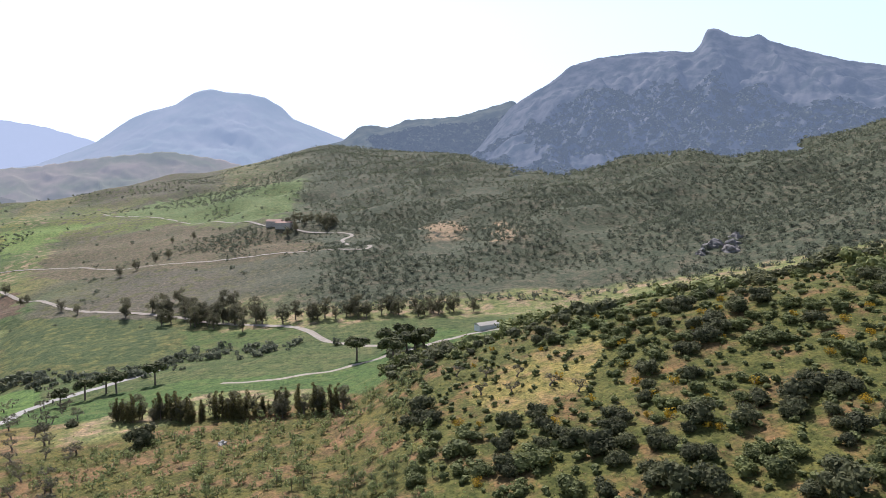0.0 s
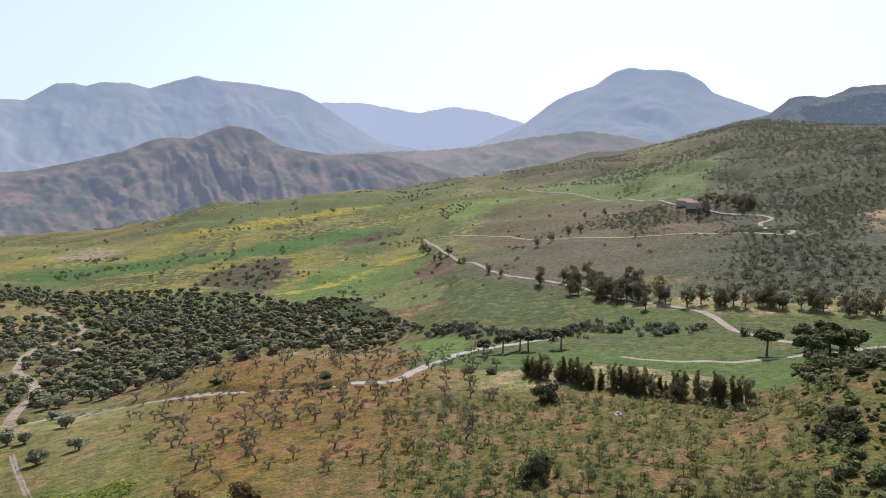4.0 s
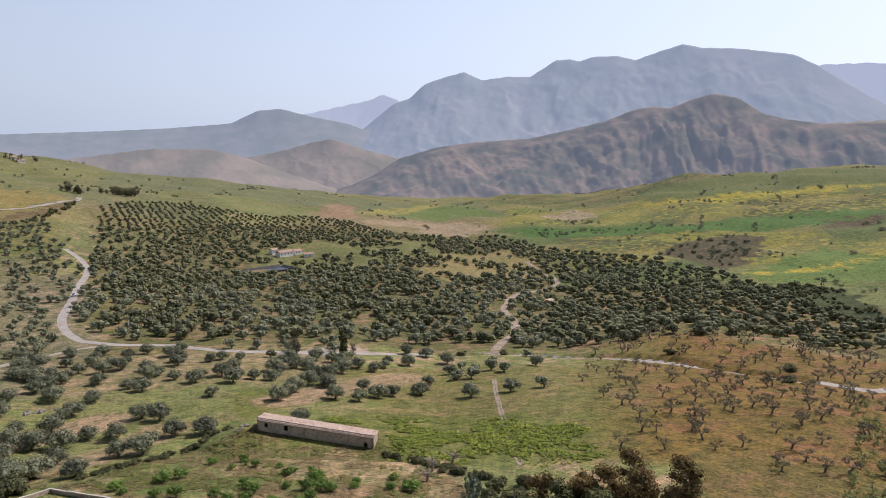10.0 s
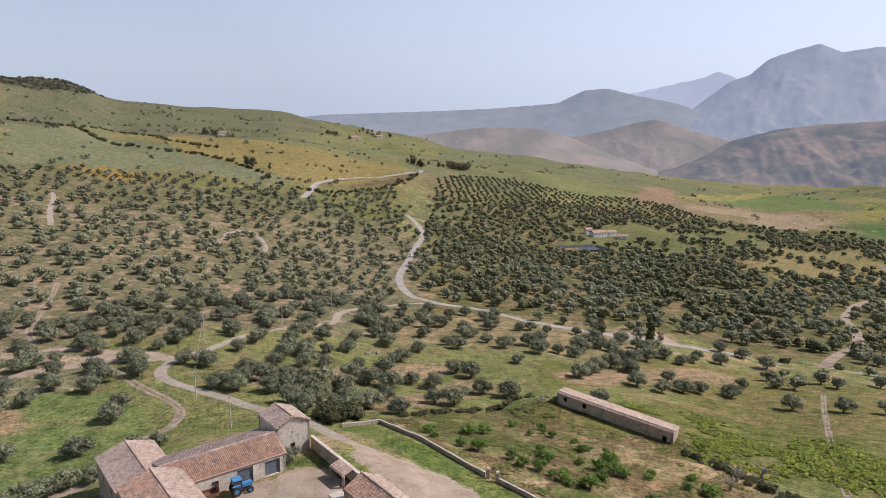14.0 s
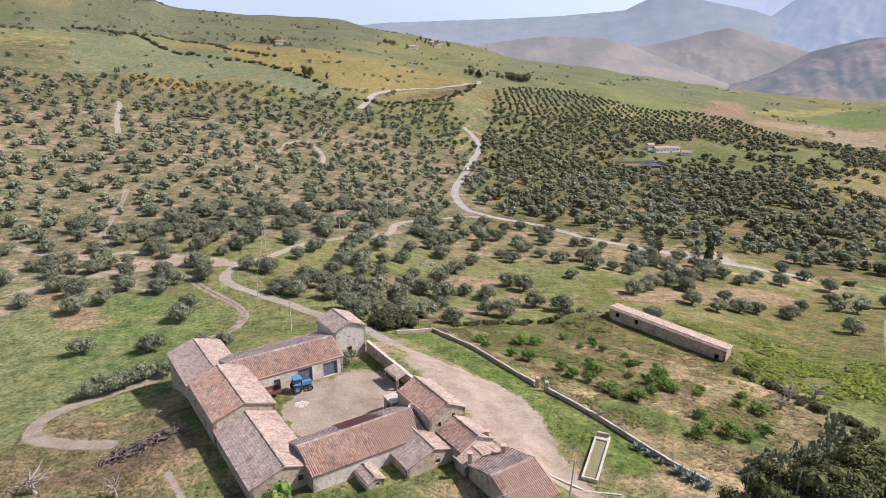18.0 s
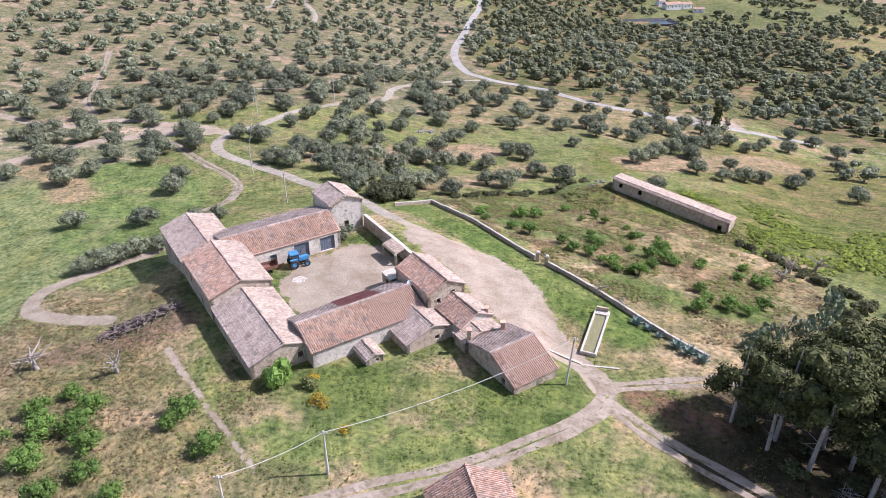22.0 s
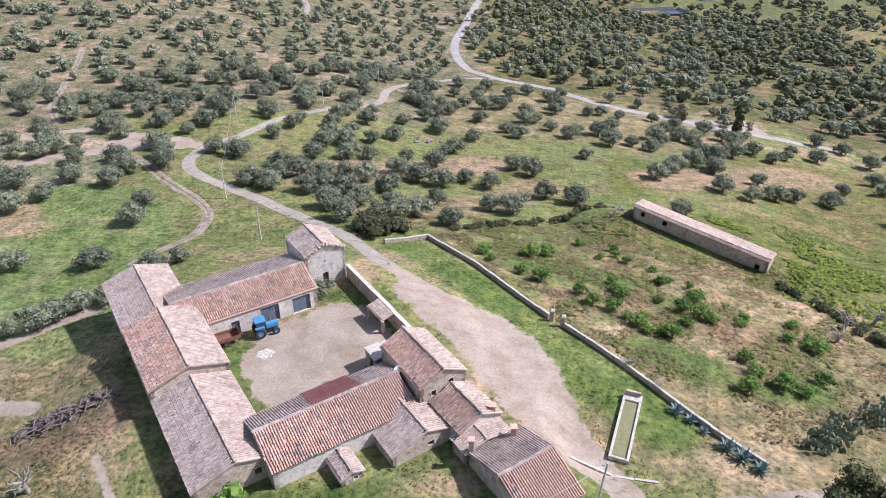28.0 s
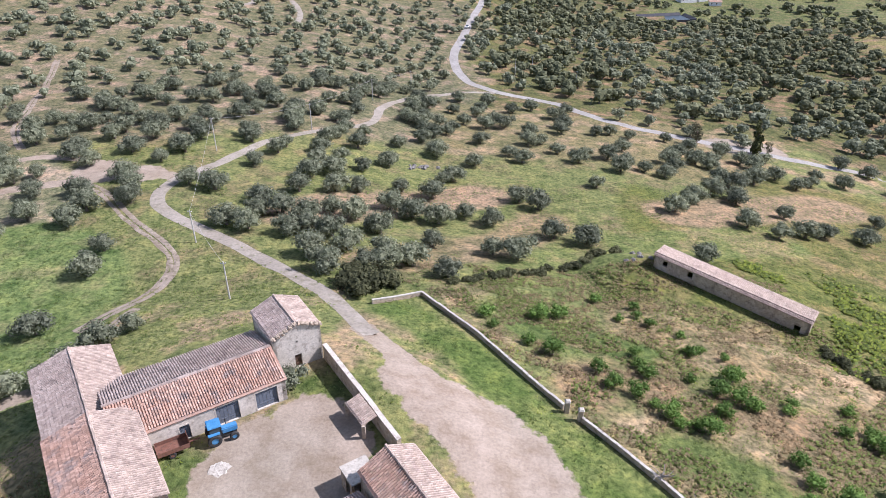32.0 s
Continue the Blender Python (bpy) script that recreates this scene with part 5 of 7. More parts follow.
def chimney(x, y, z, h, mat):
    ob = thing("chimney", x, y, z, "short square chimney on a tiled roof", "chimney", "chimneys")
    bm = bmesh.new()
    bmesh.ops.create_cube(bm, size=1, matrix=Matrix.Translation((0, 0, h / 2 - 0.3)) @ Matrix.Diagonal((0.55, 0.55, h + 0.6, 1)))
    bmesh.ops.bevel(bm, geom=bm.edges[:], offset=0.03, segments=1, affect="EDGES")
    part("stack", bm, mat, ob)
    bm = bmesh.new()
    bmesh.ops.create_cube(bm, size=1, matrix=Matrix.Translation((0, 0, h + 0.06)) @ Matrix.Diagonal((0.75, 0.75, 0.12, 1)))
    part("cap", bm, M_TILE, ob)


chimney(5.9, 77.0, 0.3, 1.0, M_TILE)
chimney(8.0, 74.2, -0.3, 1.2, M_TILE)
chimney(3.4, 72.2, -0.2, 1.3, M_STONE)
# satellite dish on the eave of the dwelling
dish = thing("satellite_dish", -4.6, 81.6, 2.2, "white satellite dish on a roof edge", "dish")
bm = bmesh.new()
bmesh.ops.create_uvsphere(bm, u_segments=16, v_segments=10, radius=0.8)
bmesh.ops.delete(bm, geom=[v for v in bm.verts if v.co.z > -0.55], context="VERTS")
bmesh.ops.solidify(bm, geom=bm.faces[:], thickness=0.03)
bmesh.ops.rotate(bm, verts=bm.verts, cent=(0, 0, 0), matrix=Euler((radians(75), 0, radians(20))).to_matrix())
M_WHITE = surface("white_paint", (0.72, 0.72, 0.7), (0.8, 0.8, 0.78), None, 2.0, 12.0, 0.5, 0.0)
part("reflector", bm, M_WHITE, dish)
bm = bmesh.new()
bmesh.ops.create_cone(bm, cap_ends=True, segments=8, radius1=0.03, radius2=0.03, depth=1.2, matrix=Matrix.Translation((0, 0.1, -0.4)))
part("mast", bm, M_METAL, dish)


# ---- long stone trough with greenish water ----
def trough():
    n0, s0 = Vector((24.4, 85.9)), Vector((20.2, 75.4))
    d = (n0 - s0).normalized()
    side = Vector((-d.y, d.x))
    length = (n0 - s0).length
    z = gz(*n0) + 0.55
    ob = thing("trough", s0.x, s0.y, z, "long pale stone drinking trough full of murky water", "trough")
    for nm, a, b, o0, o1, h in (("side", 0, length, 0.85, 1.15, 0), ("side", 0, length, -1.15, -0.85, 0), ("end", 0, 0.3, -0.85, 0.85, 0), ("end", length - 1.3, length, -0.85, 0.85, 0.0)):
        bm = bmesh.new()
        c = [d * a + side * o0, d * b + side * o0, d * b + side * o1, d * a + side * o1]
        box_into(bm, c, [-3.0] * 4, [h] * 4)
        bmesh.ops.recalc_face_normals(bm, faces=bm.faces)
        bmesh.ops.bevel(bm, geom=bm.edges[:], offset=0.03, segments=1, affect="EDGES")
        part(nm, bm, M_CONCRETE, ob)
    bm = bmesh.new()
    c = [d * 0.3 - side * 0.85, d * (length - 1.3) - side * 0.85, d * (length - 1.3) + side * 0.85, d * 0.3 + side * 0.85]
    box_into(bm, c, [-1.0] * 4, [-0.22] * 4)
    bmesh.ops.recalc_face_normals(bm, faces=bm.faces)
    part("water", bm, surface("murky_water", (0.2, 0.19, 0.09), (0.24, 0.22, 0.11), None, 0.6, 3.0, 0.12, 0.05, 0.01, spec=0.5), ob, "murky green-brown water")
    bm = bmesh.new()
    c = [d * (length - 0.35) - side * 0.9, d * length - side * 0.9, d * length + side * 0.9, d * (length - 0.35) + side * 0.9]
    box_into(bm, c, [0.003] * 4, [0.55] * 4)
    bmesh.ops.recalc_face_normals(bm, faces=bm.faces)
    part("headstone", bm, M_STONE, ob)


trough()


# ---- tractor and trailer ----
def wheel(owner, x, y, r, w, hub_mat, tyre_mat):
    bm = bmesh.new()
    prof = [(r * 0.55, -w / 2), (r * 0.92, -w / 2), (r, -w * 0.3), (r, w * 0.3), (r * 0.92, w / 2), (r * 0.55, w / 2)]
    n = 22
    rings = [[bm.verts.new((x + math.cos(t) * p, y + o, r + math.sin(t) * p)) for p, o in prof] for t in (6.2832 * k / n for k in range(n))]
    for k in range(n):
        for i in range(6):
            bm.faces.new((rings[k][i], rings[k][(i + 1) % 6], rings[(k + 1) % n][(i + 1) % 6], rings[(k + 1) % n][i]))
    bmesh.ops.recalc_face_normals(bm, faces=bm.faces)
    wh = part("wheel", bm, tyre_mat, owner)
    bm = bmesh.new()
    bmesh.ops.create_cone(bm, cap_ends=True, segments=16, radius1=r * 0.56, radius2=r * 0.5, depth=w * 0.7, matrix=Matrix.Translation((x, y, r)) @ Matrix.Rotation(radians(90), 4, "X"))
    part("rim", bm, hub_mat, wh)


def block(size, at, bevel=0.05, taper=None):
    bm = bmesh.new()
    bmesh.ops.create_cube(bm, size=1, matrix=Matrix.Translation(at) @ Matrix.Diagonal((*size, 1)))
    if taper:
        for v in bm.verts:
            if v.co.z > at[2]:
                v.co.x = at[0] + (v.co.x - at[0]) * taper
                v.co.y = at[1] + (v.co.y - at[1]) * taper
    bmesh.ops.bevel(bm, geom=bm.edges[:], offset=bevel, segments=2, affect="EDGES")
    return bm


M_BLUE_PAINT = surface("blue_paint", (0.05, 0.2, 0.4), (0.08, 0.26, 0.48), None, 1.5, 8.0, 0.4, 0.05, 0.01, spec=0.5)
M_TYRE = surface("rubber", (0.03, 0.03, 0.03), (0.05, 0.048, 0.045), None, 3.0, 15.0, 0.85, 0.3, 0.02)
M_RUST = surface("rusty_steel", (0.16, 0.075, 0.05), (0.22, 0.11, 0.08), (0.1, 0.06, 0.05), 1.2, 9.0, 0.85, 0.2, 0.01)
M_GLASS = bpy.data.materials.new("cab_glass")
M_GLASS.use_nodes = True
g = M_GLASS.node_tree.nodes["Principled BSDF"]
g.inputs["Base Color"].default_value, g.inputs["Roughness"].default_value = (0.05, 0.07, 0.08, 1), 0.06
tractor = thing("tractor", -23.6, 95.0, gz(-23.6, 95), "blue farm tractor with cab standing in the yard", "tractor")
part("bonnet", block((1.75, 0.75, 0.75), (1.0, 0, 1.25), 0.1), M_BLUE_PAINT, tractor)
part("chassis", block((2.9, 0.55, 0.5), (0.3, 0, 0.75)), M_TYRE, tractor)
cab = part("cab", block((1.25, 1.35, 1.25), (-0.55, 0, 1.75), 0.06, 0.9), M_GLASS, tractor)
part("roof", block((1.5, 1.55, 0.16), (-0.55, 0, 2.46), 0.06), M_BLUE_PAINT, cab)
for x, y in ((-1.15, 0.62), (-1.15, -0.62), (0.07, 0.62), (0.07, -0.62)):
    part("pillar", block((0.09, 0.09, 1.3), (x, y, 1.76), 0.01), M_TYRE, cab)
for y in (0.8, -0.8):
    part("mudguard", block((1.3, 0.4, 0.14), (-0.75, y, 1.62), 0.05), M_BLUE_PAINT, tractor)
    wheel(tractor, -0.75, y * 1.05, 0.78, 0.46, M_BLUE_PAINT, M_TYRE)
    wheel(tractor, 1.35, y * 0.95, 0.52, 0.34, M_BLUE_PAINT, M_TYRE)
part("exhaust", block((0.08, 0.08, 1.0), (0.75, 0.3, 1.95), 0.01), M_TYRE, tractor)
tractor.rotation_euler = (0, 0, math.atan2(EAST.y, EAST.x) - 0.1)
trailer = thing("trailer", -28.2, 92.9, gz(-28.2, 92.9), "small rusty brown farm trailer", "trailer")
part("bed", block((3.4, 1.8, 0.12), (0, 0, 0.85), 0.02), M_RUST, trailer)
for s, a in (((3.4, 0.06, 0.5), (0, 0.88, 1.15)), ((3.4, 0.06, 0.5), (0, -0.88, 1.15)), ((0.06, 1.8, 0.5), (-1.68, 0, 1.15)), ((0.06, 1.8, 1.1), (1.68, 0, 1.45))):
    part("side_board", block(s, a, 0.01), M_RUST, trailer)
part("drawbar", block((1.3, 0.14, 0.12), (2.3, 0, 0.75), 0.02), M_RUST, trailer)
for y in (0.75, -0.75):
    wheel(trailer, -0.2, y, 0.4, 0.25, M_RUST, M_TYRE)
trailer.rotation_euler = (0, 0, math.atan2(EAST.y, EAST.x) - 0.05)


# ---- poles and wires ----
def pole(x, y, h, label="slim grey wooden line pole", lean=0.0, arm=True, group="line poles"):
    z = gz(x, y)
    ob = thing("utility_pole", x, y, z, label, "utility pole", group)
    bm = bmesh.new()
    bmesh.ops.create_cone(bm, cap_ends=True, segments=10, radius1=0.15, radius2=0.09, depth=h + 0.8, matrix=Matrix.Rotation(lean, 4, "Y") @ Matrix.Translation((0, 0, h / 2 - 0.4)))
    part("shaft", bm, M_POLE, ob)
    if arm:
        part("crossarm", block((0.9, 0.09, 0.09), (math.sin(lean) * h, 0, h - 0.35), 0.01), M_POLE, ob)
        for k in (-0.35, 0.35):
            part("insulator", block((0.08, 0.08, 0.16), (math.sin(lean) * h + k, 0, h - 0.22), 0.02), M_WHITE, ob)
    return Vector((x + math.sin(lean) * h, y, z + h - 0.2))


def wire(a, b, sag, radius=0.02, name="wire"):
    cu = bpy.data.curves.new(name, "CURVE")
    cu.dimensions, cu.bevel_depth, cu.bevel_resolution = "3D", radius, 1
    sp = cu.splines.new("POLY")
    n = 16
    sp.points.add(n)
    for i in range(n + 1):
        u = i / n
        p = a.lerp(b, u)
        sp.points[i].co = (p.x, p.y, p.z - sag * 4 * u * (1 - u), 1)
    ob = new(name, cu)
    cu.materials.append(M_POLE)
    tagged(ob, "thin overhead cable between two poles", "cable", "overhead cables")


tops = [pole(-20.8, 43.6, 6.6, "thick pale concrete pole with fittings"), pole(-12.2, 50.4, 6.2), pole(15.5, 66.2, 7.4, lean=0.06)]
wire(tops[0], tops[1], 0.5, 0.035)
wire(tops[1], tops[2], 1.2, 0.035)
line = [pole(x, y, h) for x, y, h in ((-33.0, 130.4, 7), (-46.4, 154.2, 7), (-58.2, 208, 9), (-37.7, 233, 8), (-24.1, 279, 8), (-11.7, 310, 8))]
for a, b in zip(line, line[1:]):
    wire(a, b, 0.8)
for x, y in ((34, 352), (43, 362), (60, 340)):
    pole(x, y, 8)


# ---- plants ----
def leaves(rng, lobes, n, size, flat=1.0, up=0.3):
    """Leaf clumps as small folded blades scattered through rounded masses. lobes: x, y, z, radius, height ratio."""
    lobes = np.array(lobes, float)
    vol = lobes[:, 3] ** 2
    k = rng.choice(len(lobes), n, p=vol / vol.sum())
    d = rng.normal(size=(n, 3))
    d /= np.linalg.norm(d, axis=1)[:, None]
    rad = lobes[k, 3] * (0.55 + 0.5 * rng.rand(n) ** 0.6)
    c = lobes[k, :3] + d * rad[:, None] * np.stack([np.ones(n), np.ones(n), lobes[k, 4]], 1)
    nrm = d * 0.9 + rng.normal(size=(n, 3)) * 0.4
    nrm[:, 2] += up
    nrm /= np.linalg.norm(nrm, axis=1)[:, None]
    t = np.cross(nrm, rng.normal(size=(n, 3)))
    t /= np.linalg.norm(t, axis=1)[:, None] + 1e-9
    b = np.cross(nrm, t)
    s = size * rng.uniform(0.6, 1.35, n)[:, None]
    V = np.stack([c + t * s * 0.6, c + b * s * 0.4 + nrm * s * 0.12, c - t * s * 0.6, c - b * s * 0.4 - nrm * s * 0.1], 1)
    return V.reshape(-1, 3)


def hearts(rng, lobes, swell=0.8, most=99):
    """The dense inner mass of each clump of a crown: lumpy facets that the outer leaves stand on."""
    lobes = sorted(lobes, key=lambda v: -v[3])[:most]
    out = []
    for axis in range(3):
        for sign in (-1, 1):
            for i, j in ((-1, -1), (0, -1), (-1, 0), (0, 0)):
                q = []
                for u, v in ((i, j), (i + 1, j), (i + 1, j + 1), (i, j + 1))[::sign]:
                    p = [0, 0, 0]
                    p[axis], p[(axis + 1) % 3], p[(axis + 2) % 3] = sign, u, v
                    q.append(p)
                out.append(q)
    unit = np.array(out, float)
    unit /= np.linalg.norm(unit, axis=2)[:, :, None]
    V = []
    for x, y, z, r, k in lobes:
        seed = rng.uniform(0, 50, 3)
        bump = 1 + 0.16 * (np.sin(unit @ np.array((5.1, 3.3, 4.2)) + seed[0]) + np.sin(unit @ np.array((-3.7, 5.6, 2.9)) + seed[1]))
        V.append(unit * (bump * r * swell)[:, :, None] * (1, 1, k) + (x, y, z))
    return np.concatenate(V).reshape(-1, 3)


def limb(points, radii, sides=6):
    """A tapered bent branch as vertex rings and quads."""
    V, F = [], []
    for i, (p, r) in enumerate(zip(points, radii)):
        p = np.array(p, float)
        q = np.array(points[min(i + 1, len(points) - 1)], float) - np.array(points[max(i - 1, 0)], float)
        q /= np.linalg.norm(q) + 1e-9
        a = np.cross(q, (0.3, 1, 0.1))
        a /= np.linalg.norm(a) + 1e-9
        b = np.cross(q, a)
        for k in range(sides):
            t = 6.2832 * k / sides
            V.append(p + r * (a * math.cos(t) + b * math.sin(t)))
    for i in range(len(points) - 1):
        for k in range(sides):
            F.append((i * sides + k, i * sides + (k + 1) % sides, (i + 1) * sides + (k + 1) % sides, (i + 1) * sides + k))
    return V, F


def limbs_mesh(name, branches, sides=6):
    V, F = [], []
    for pts, rad in branches:
        v, f = limb(pts, rad, sides)
        F += [tuple(i + len(V) for i in q) for q in f]
        V += v
    return mesh_from(name, V, F, True)


def quads(V):
    return np.arange(len(V)).reshape(-1, 4)


class Species:
    """Shared meshes of one kind of plant: trunk and crown variants for single plants, lighter ones for the mass."""

    def __init__(self, name, crown_mat, trunk_mat, build, variants=4, n=480, size=0.4, light_n=90, light_size=0.9, heart=0.8, light_most=3):
        self.name, self.trunk_mat, self.crown_mat = name, trunk_mat, crown_mat
        self.near, self.light = [], []
        for k in range(variants):
            rng = np.random.RandomState(sum(map(ord, name)) + k)
            branches, lobes, flat = build(rng)
            t = limbs_mesh(name + "_trunk", branches)
            t.materials.append(trunk_mat)
            V = leaves(rng, lobes, n, size)
            if heart:
                V = np.concatenate([hearts(rng, lobes, heart), V])
            c = mesh_from(name + "_crown", V, quads(V))
            c.materials.append(crown_mat)
            self.near.append((t, c))
            V = leaves(rng, lobes, light_n, light_size)
            if heart:
                V = np.concatenate([hearts(rng, lobes, min(1.0, heart + 0.1), light_most), V])
            v, f = limb([branches[0][0][0], branches[0][0][-1]], [branches[0][1][0], branches[0][1][-1]], 4)
            self.light.append((V, np.array(v), np.array(f)))

    def plant(self, x, y, scale, turn, label, category, group, z=None, tall=1.0):
        t, c = self.near[int(abs(x * 7.3 + y * 3.1)) % len(self.near)]
        ob = new(self.name)
        ob.matrix_basis = Matrix.Translation((x, y, gz(x, y) - 0.08 if z is None else z)) @ Matrix.Rotation(turn, 4, "Z") @ Matrix.Diagonal((scale, scale, scale * tall, 1))
        tagged(ob, label, category, group)
        new("trunk", t).parent = ob
        new("crown", c).parent = ob
        return ob

    def mass(self, xy, scales, label, category, seed=0, keep=1.0):
        """Many plants as one object."""
        if len(xy) == 0:
            return
        xy = np.asarray(xy, float)
        rng = np.random.RandomState(seed + 5)
        z = ground_z(xy[:, 0], xy[:, 1]) - 0.1
        VV, FF, MM, base = [], [], [], 0
        for (x, y), zz, s in zip(xy, z, scales):
            V, tv, tf = self.light[rng.randint(len(self.light))]
            a = rng.uniform(0, 6.283)
            R = np.array(((math.cos(a), -math.sin(a), 0), (math.sin(a), math.cos(a), 0), (0, 0, 1))) * s
            if keep < 1:
                V = V.reshape(-1, 4, 3)[: int(len(V) / 4 * keep)].reshape(-1, 3)
            for v, f, m in ((V, quads(V), 0), (tv, tf, 1)):
                VV.append(v @ R.T + (x, y, zz))
                FF.append(f + base)
                MM.append(np.full(len(f), m, np.int32))
                base += len(v)
        me = mesh_from(self.name + "_mass", np.concatenate(VV), np.concatenate(FF))
        me.materials.append(self.crown_mat)
        me.materials.append(self.trunk_mat)
        me.polygons.foreach_set("material_index", np.concatenate(MM))
        tagged(new(self.name + "_mass", me), label, category, kind="stuff")


def olive_form(rng):
    lean = rng.normal(0, 0.25, 2)
    fork = (lean[0], lean[1], 1.25)
    branches = [([(0, 0, -0.3), (0.05, 0.0, 0.5), fork], [0.34, 0.24, 0.2])]
    lobes = []
    for k in range(5):
        a = 6.283 * k / 5 + rng.uniform(-0.4, 0.4)
        r = rng.uniform(1.2, 2.0)
        tip = (fork[0] + math.cos(a) * r, fork[1] + math.sin(a) * r, rng.uniform(1.5, 2.7))
        mid = (fork[0] + math.cos(a) * r * 0.5, fork[1] + math.sin(a) * r * 0.5, 1.9)
        branches.append(([fork, mid, tip], [0.12, 0.08, 0.03]))
        lobes.append((tip[0], tip[1], tip[2], rng.uniform(1.1, 1.6), 0.8))
    lobes.append((fork[0], fork[1], 2.7, 1.7, 0.8))
    lobes.append((fork[0], fork[1], 1.7, 1.7, 0.75))
    return branches, lobes, 1.0


def pruned_form(rng):
    fork = (rng.normal(0, 0.3), rng.normal(0, 0.3), 1.1)
    branches = [([(0, 0, -0.3), (0.1, 0, 0.5), fork], [0.34, 0.25, 0.2])]
    lobes = []
    for k in range(6):
        a = 6.283 * k / 6 + rng.uniform(-0.4, 0.4)
        r = rng.uniform(1.0, 1.9)
        tip = (fork[0] + math.cos(a) * r, fork[1] + math.sin(a) * r, rng.uniform(1.8, 2.9))
        mid = (fork[0] + math.cos(a) * r * 0.45, fork[1] + math.sin(a) * r * 0.45, 1.75)
        branches.append(([fork, mid, tip], [0.085, 0.05, 0.015]))
        lobes.append((tip[0], tip[1], tip[2] + 0.1, rng.uniform(0.6, 0.95), 0.6))
    return branches, lobes, 1.0


def shrub_form(rng):
    lobes = [(0, 0, 1.0, 1.3, 0.8)]
    branches = [([(0, 0, -0.2), (0.05, 0.1, 0.9)], [0.16, 0.08])]
    for k in range(5):
        a = rng.uniform(0, 6.283)
        r = rng.uniform(0.6, 1.3)
        lobes.append((math.cos(a) * r, math.sin(a) * r, rng.uniform(0.5, 1.6), rng.uniform(0.6, 1.05), 0.8))
        branches.append(([(0, 0, 0.2), (math.cos(a) * r, math.sin(a) * r, 1.0)], [0.08, 0.03]))
    return branches, lobes, 1.0


def sapling_form(rng):
    branches = [([(0, 0, -0.2), (0.05, 0.05, 1.1), (0.0, 0.1, 2.2)], [0.07, 0.06, 0.03])]
    lobes = []
    for k in range(5):
        a = rng.uniform(0, 6.283)
        tip = (math.cos(a) * 0.6, math.sin(a) * 0.6, rng.uniform(0.7, 2.2))
        branches.append(([(0.03, 0.05, 1.0), tip], [0.04, 0.015]))
        lobes.append((*tip, rng.uniform(0.5, 0.8), 0.9))
    return branches, lobes, 1.0


def pine_form(rng):
    """A tall Aleppo pine: bare pale trunk below, loose clumps above."""
    bend = rng.normal(0, 0.6, 2)
    top = (bend[0], bend[1], 13.0)
    branches = [([(0, 0, -0.4), (bend[0] * 0.2, bend[1] * 0.2, 4), (bend[0] * 0.6, bend[1] * 0.6, 8.5), top], [0.28, 0.23, 0.16, 0.05])]
    lobes = []
    for k in range(16):
        h = rng.uniform(5.0, 13.0)
        a = rng.uniform(0, 6.283)
        r = rng.uniform(0.6, 1.0) * (1.0 + (13.5 - h) * 0.3)
        u = h / 13.0
        st = (bend[0] * u, bend[1] * u, h - 0.8)
        tip = (bend[0] * u + math.cos(a) * r, bend[1] * u + math.sin(a) * r, h)
        branches.append(([st, tip], [0.07, 0.02]))
        lobes.append((*tip, rng.uniform(1.2, 1.9), 0.75))
    for k in range(5):
        a, h = rng.uniform(0, 6.283), rng.uniform(2.5, 5)
        branches.append(([(0, 0, h), (math.cos(a) * 1.6, math.sin(a) * 1.6, h + 0.3)], [0.05, 0.01]))
    return branches, lobes, 1.0


def umbrella_form(rng):
    branches = [([(0, 0, -0.4), (0.1, 0.1, 3), (0.2, 0, 5.6)], [0.4, 0.32, 0.26])]
    lobes = []
    for k in range(11):
        a, r = rng.uniform(0, 6.283), 3.4 * math.sqrt(rng.rand())
        tip = (0.2 + math.cos(a) * r, math.sin(a) * r, 7.2 + rng.uniform(-0.5, 0.6) - r * 0.26)
        branches.append(([(0.2, 0, 5.4), tip], [0.15, 0.05]))
        lobes.append((*tip, rng.uniform(1.4, 1.9), 0.8))
    return branches, lobes, 1.0


def upright_form(rng):
    """A slender upright tree, cypress or young eucalyptus."""
    branches = [([(0, 0, -0.3), (0, 0, 3.0), (0.1, 0, 6.8)], [0.2, 0.14, 0.04])]
    lobes = [(rng.normal(0, 0.25), rng.normal(0, 0.25), 1.2 + k * 0.78, 1.1 - 0.1 * k, 1.2) for k in range(8)]
    return branches, lobes, 1.0


def broad_form(rng):
    """A tall round-headed broadleaf, eucalyptus or oak."""
    branches = [([(0, 0, -0.4), (0.2, 0, 3.0), (0.1, 0.3, 6.0)], [0.35, 0.28, 0.15])]
    lobes = []
    for k in range(9):
        a, h = rng.uniform(0, 6.283), rng.uniform(2.6, 9.0)
        r = rng.uniform(0.8, 2.4)
        tip = (math.cos(a) * r, math.sin(a) * r, h)
        branches.append(([(0.15, 0.1, min(h - 0.6, 5.5)), tip], [0.12, 0.03]))
        lobes.append((*tip, rng.uniform(1.3, 2.0), 0.9))
    return branches, lobes, 1.0


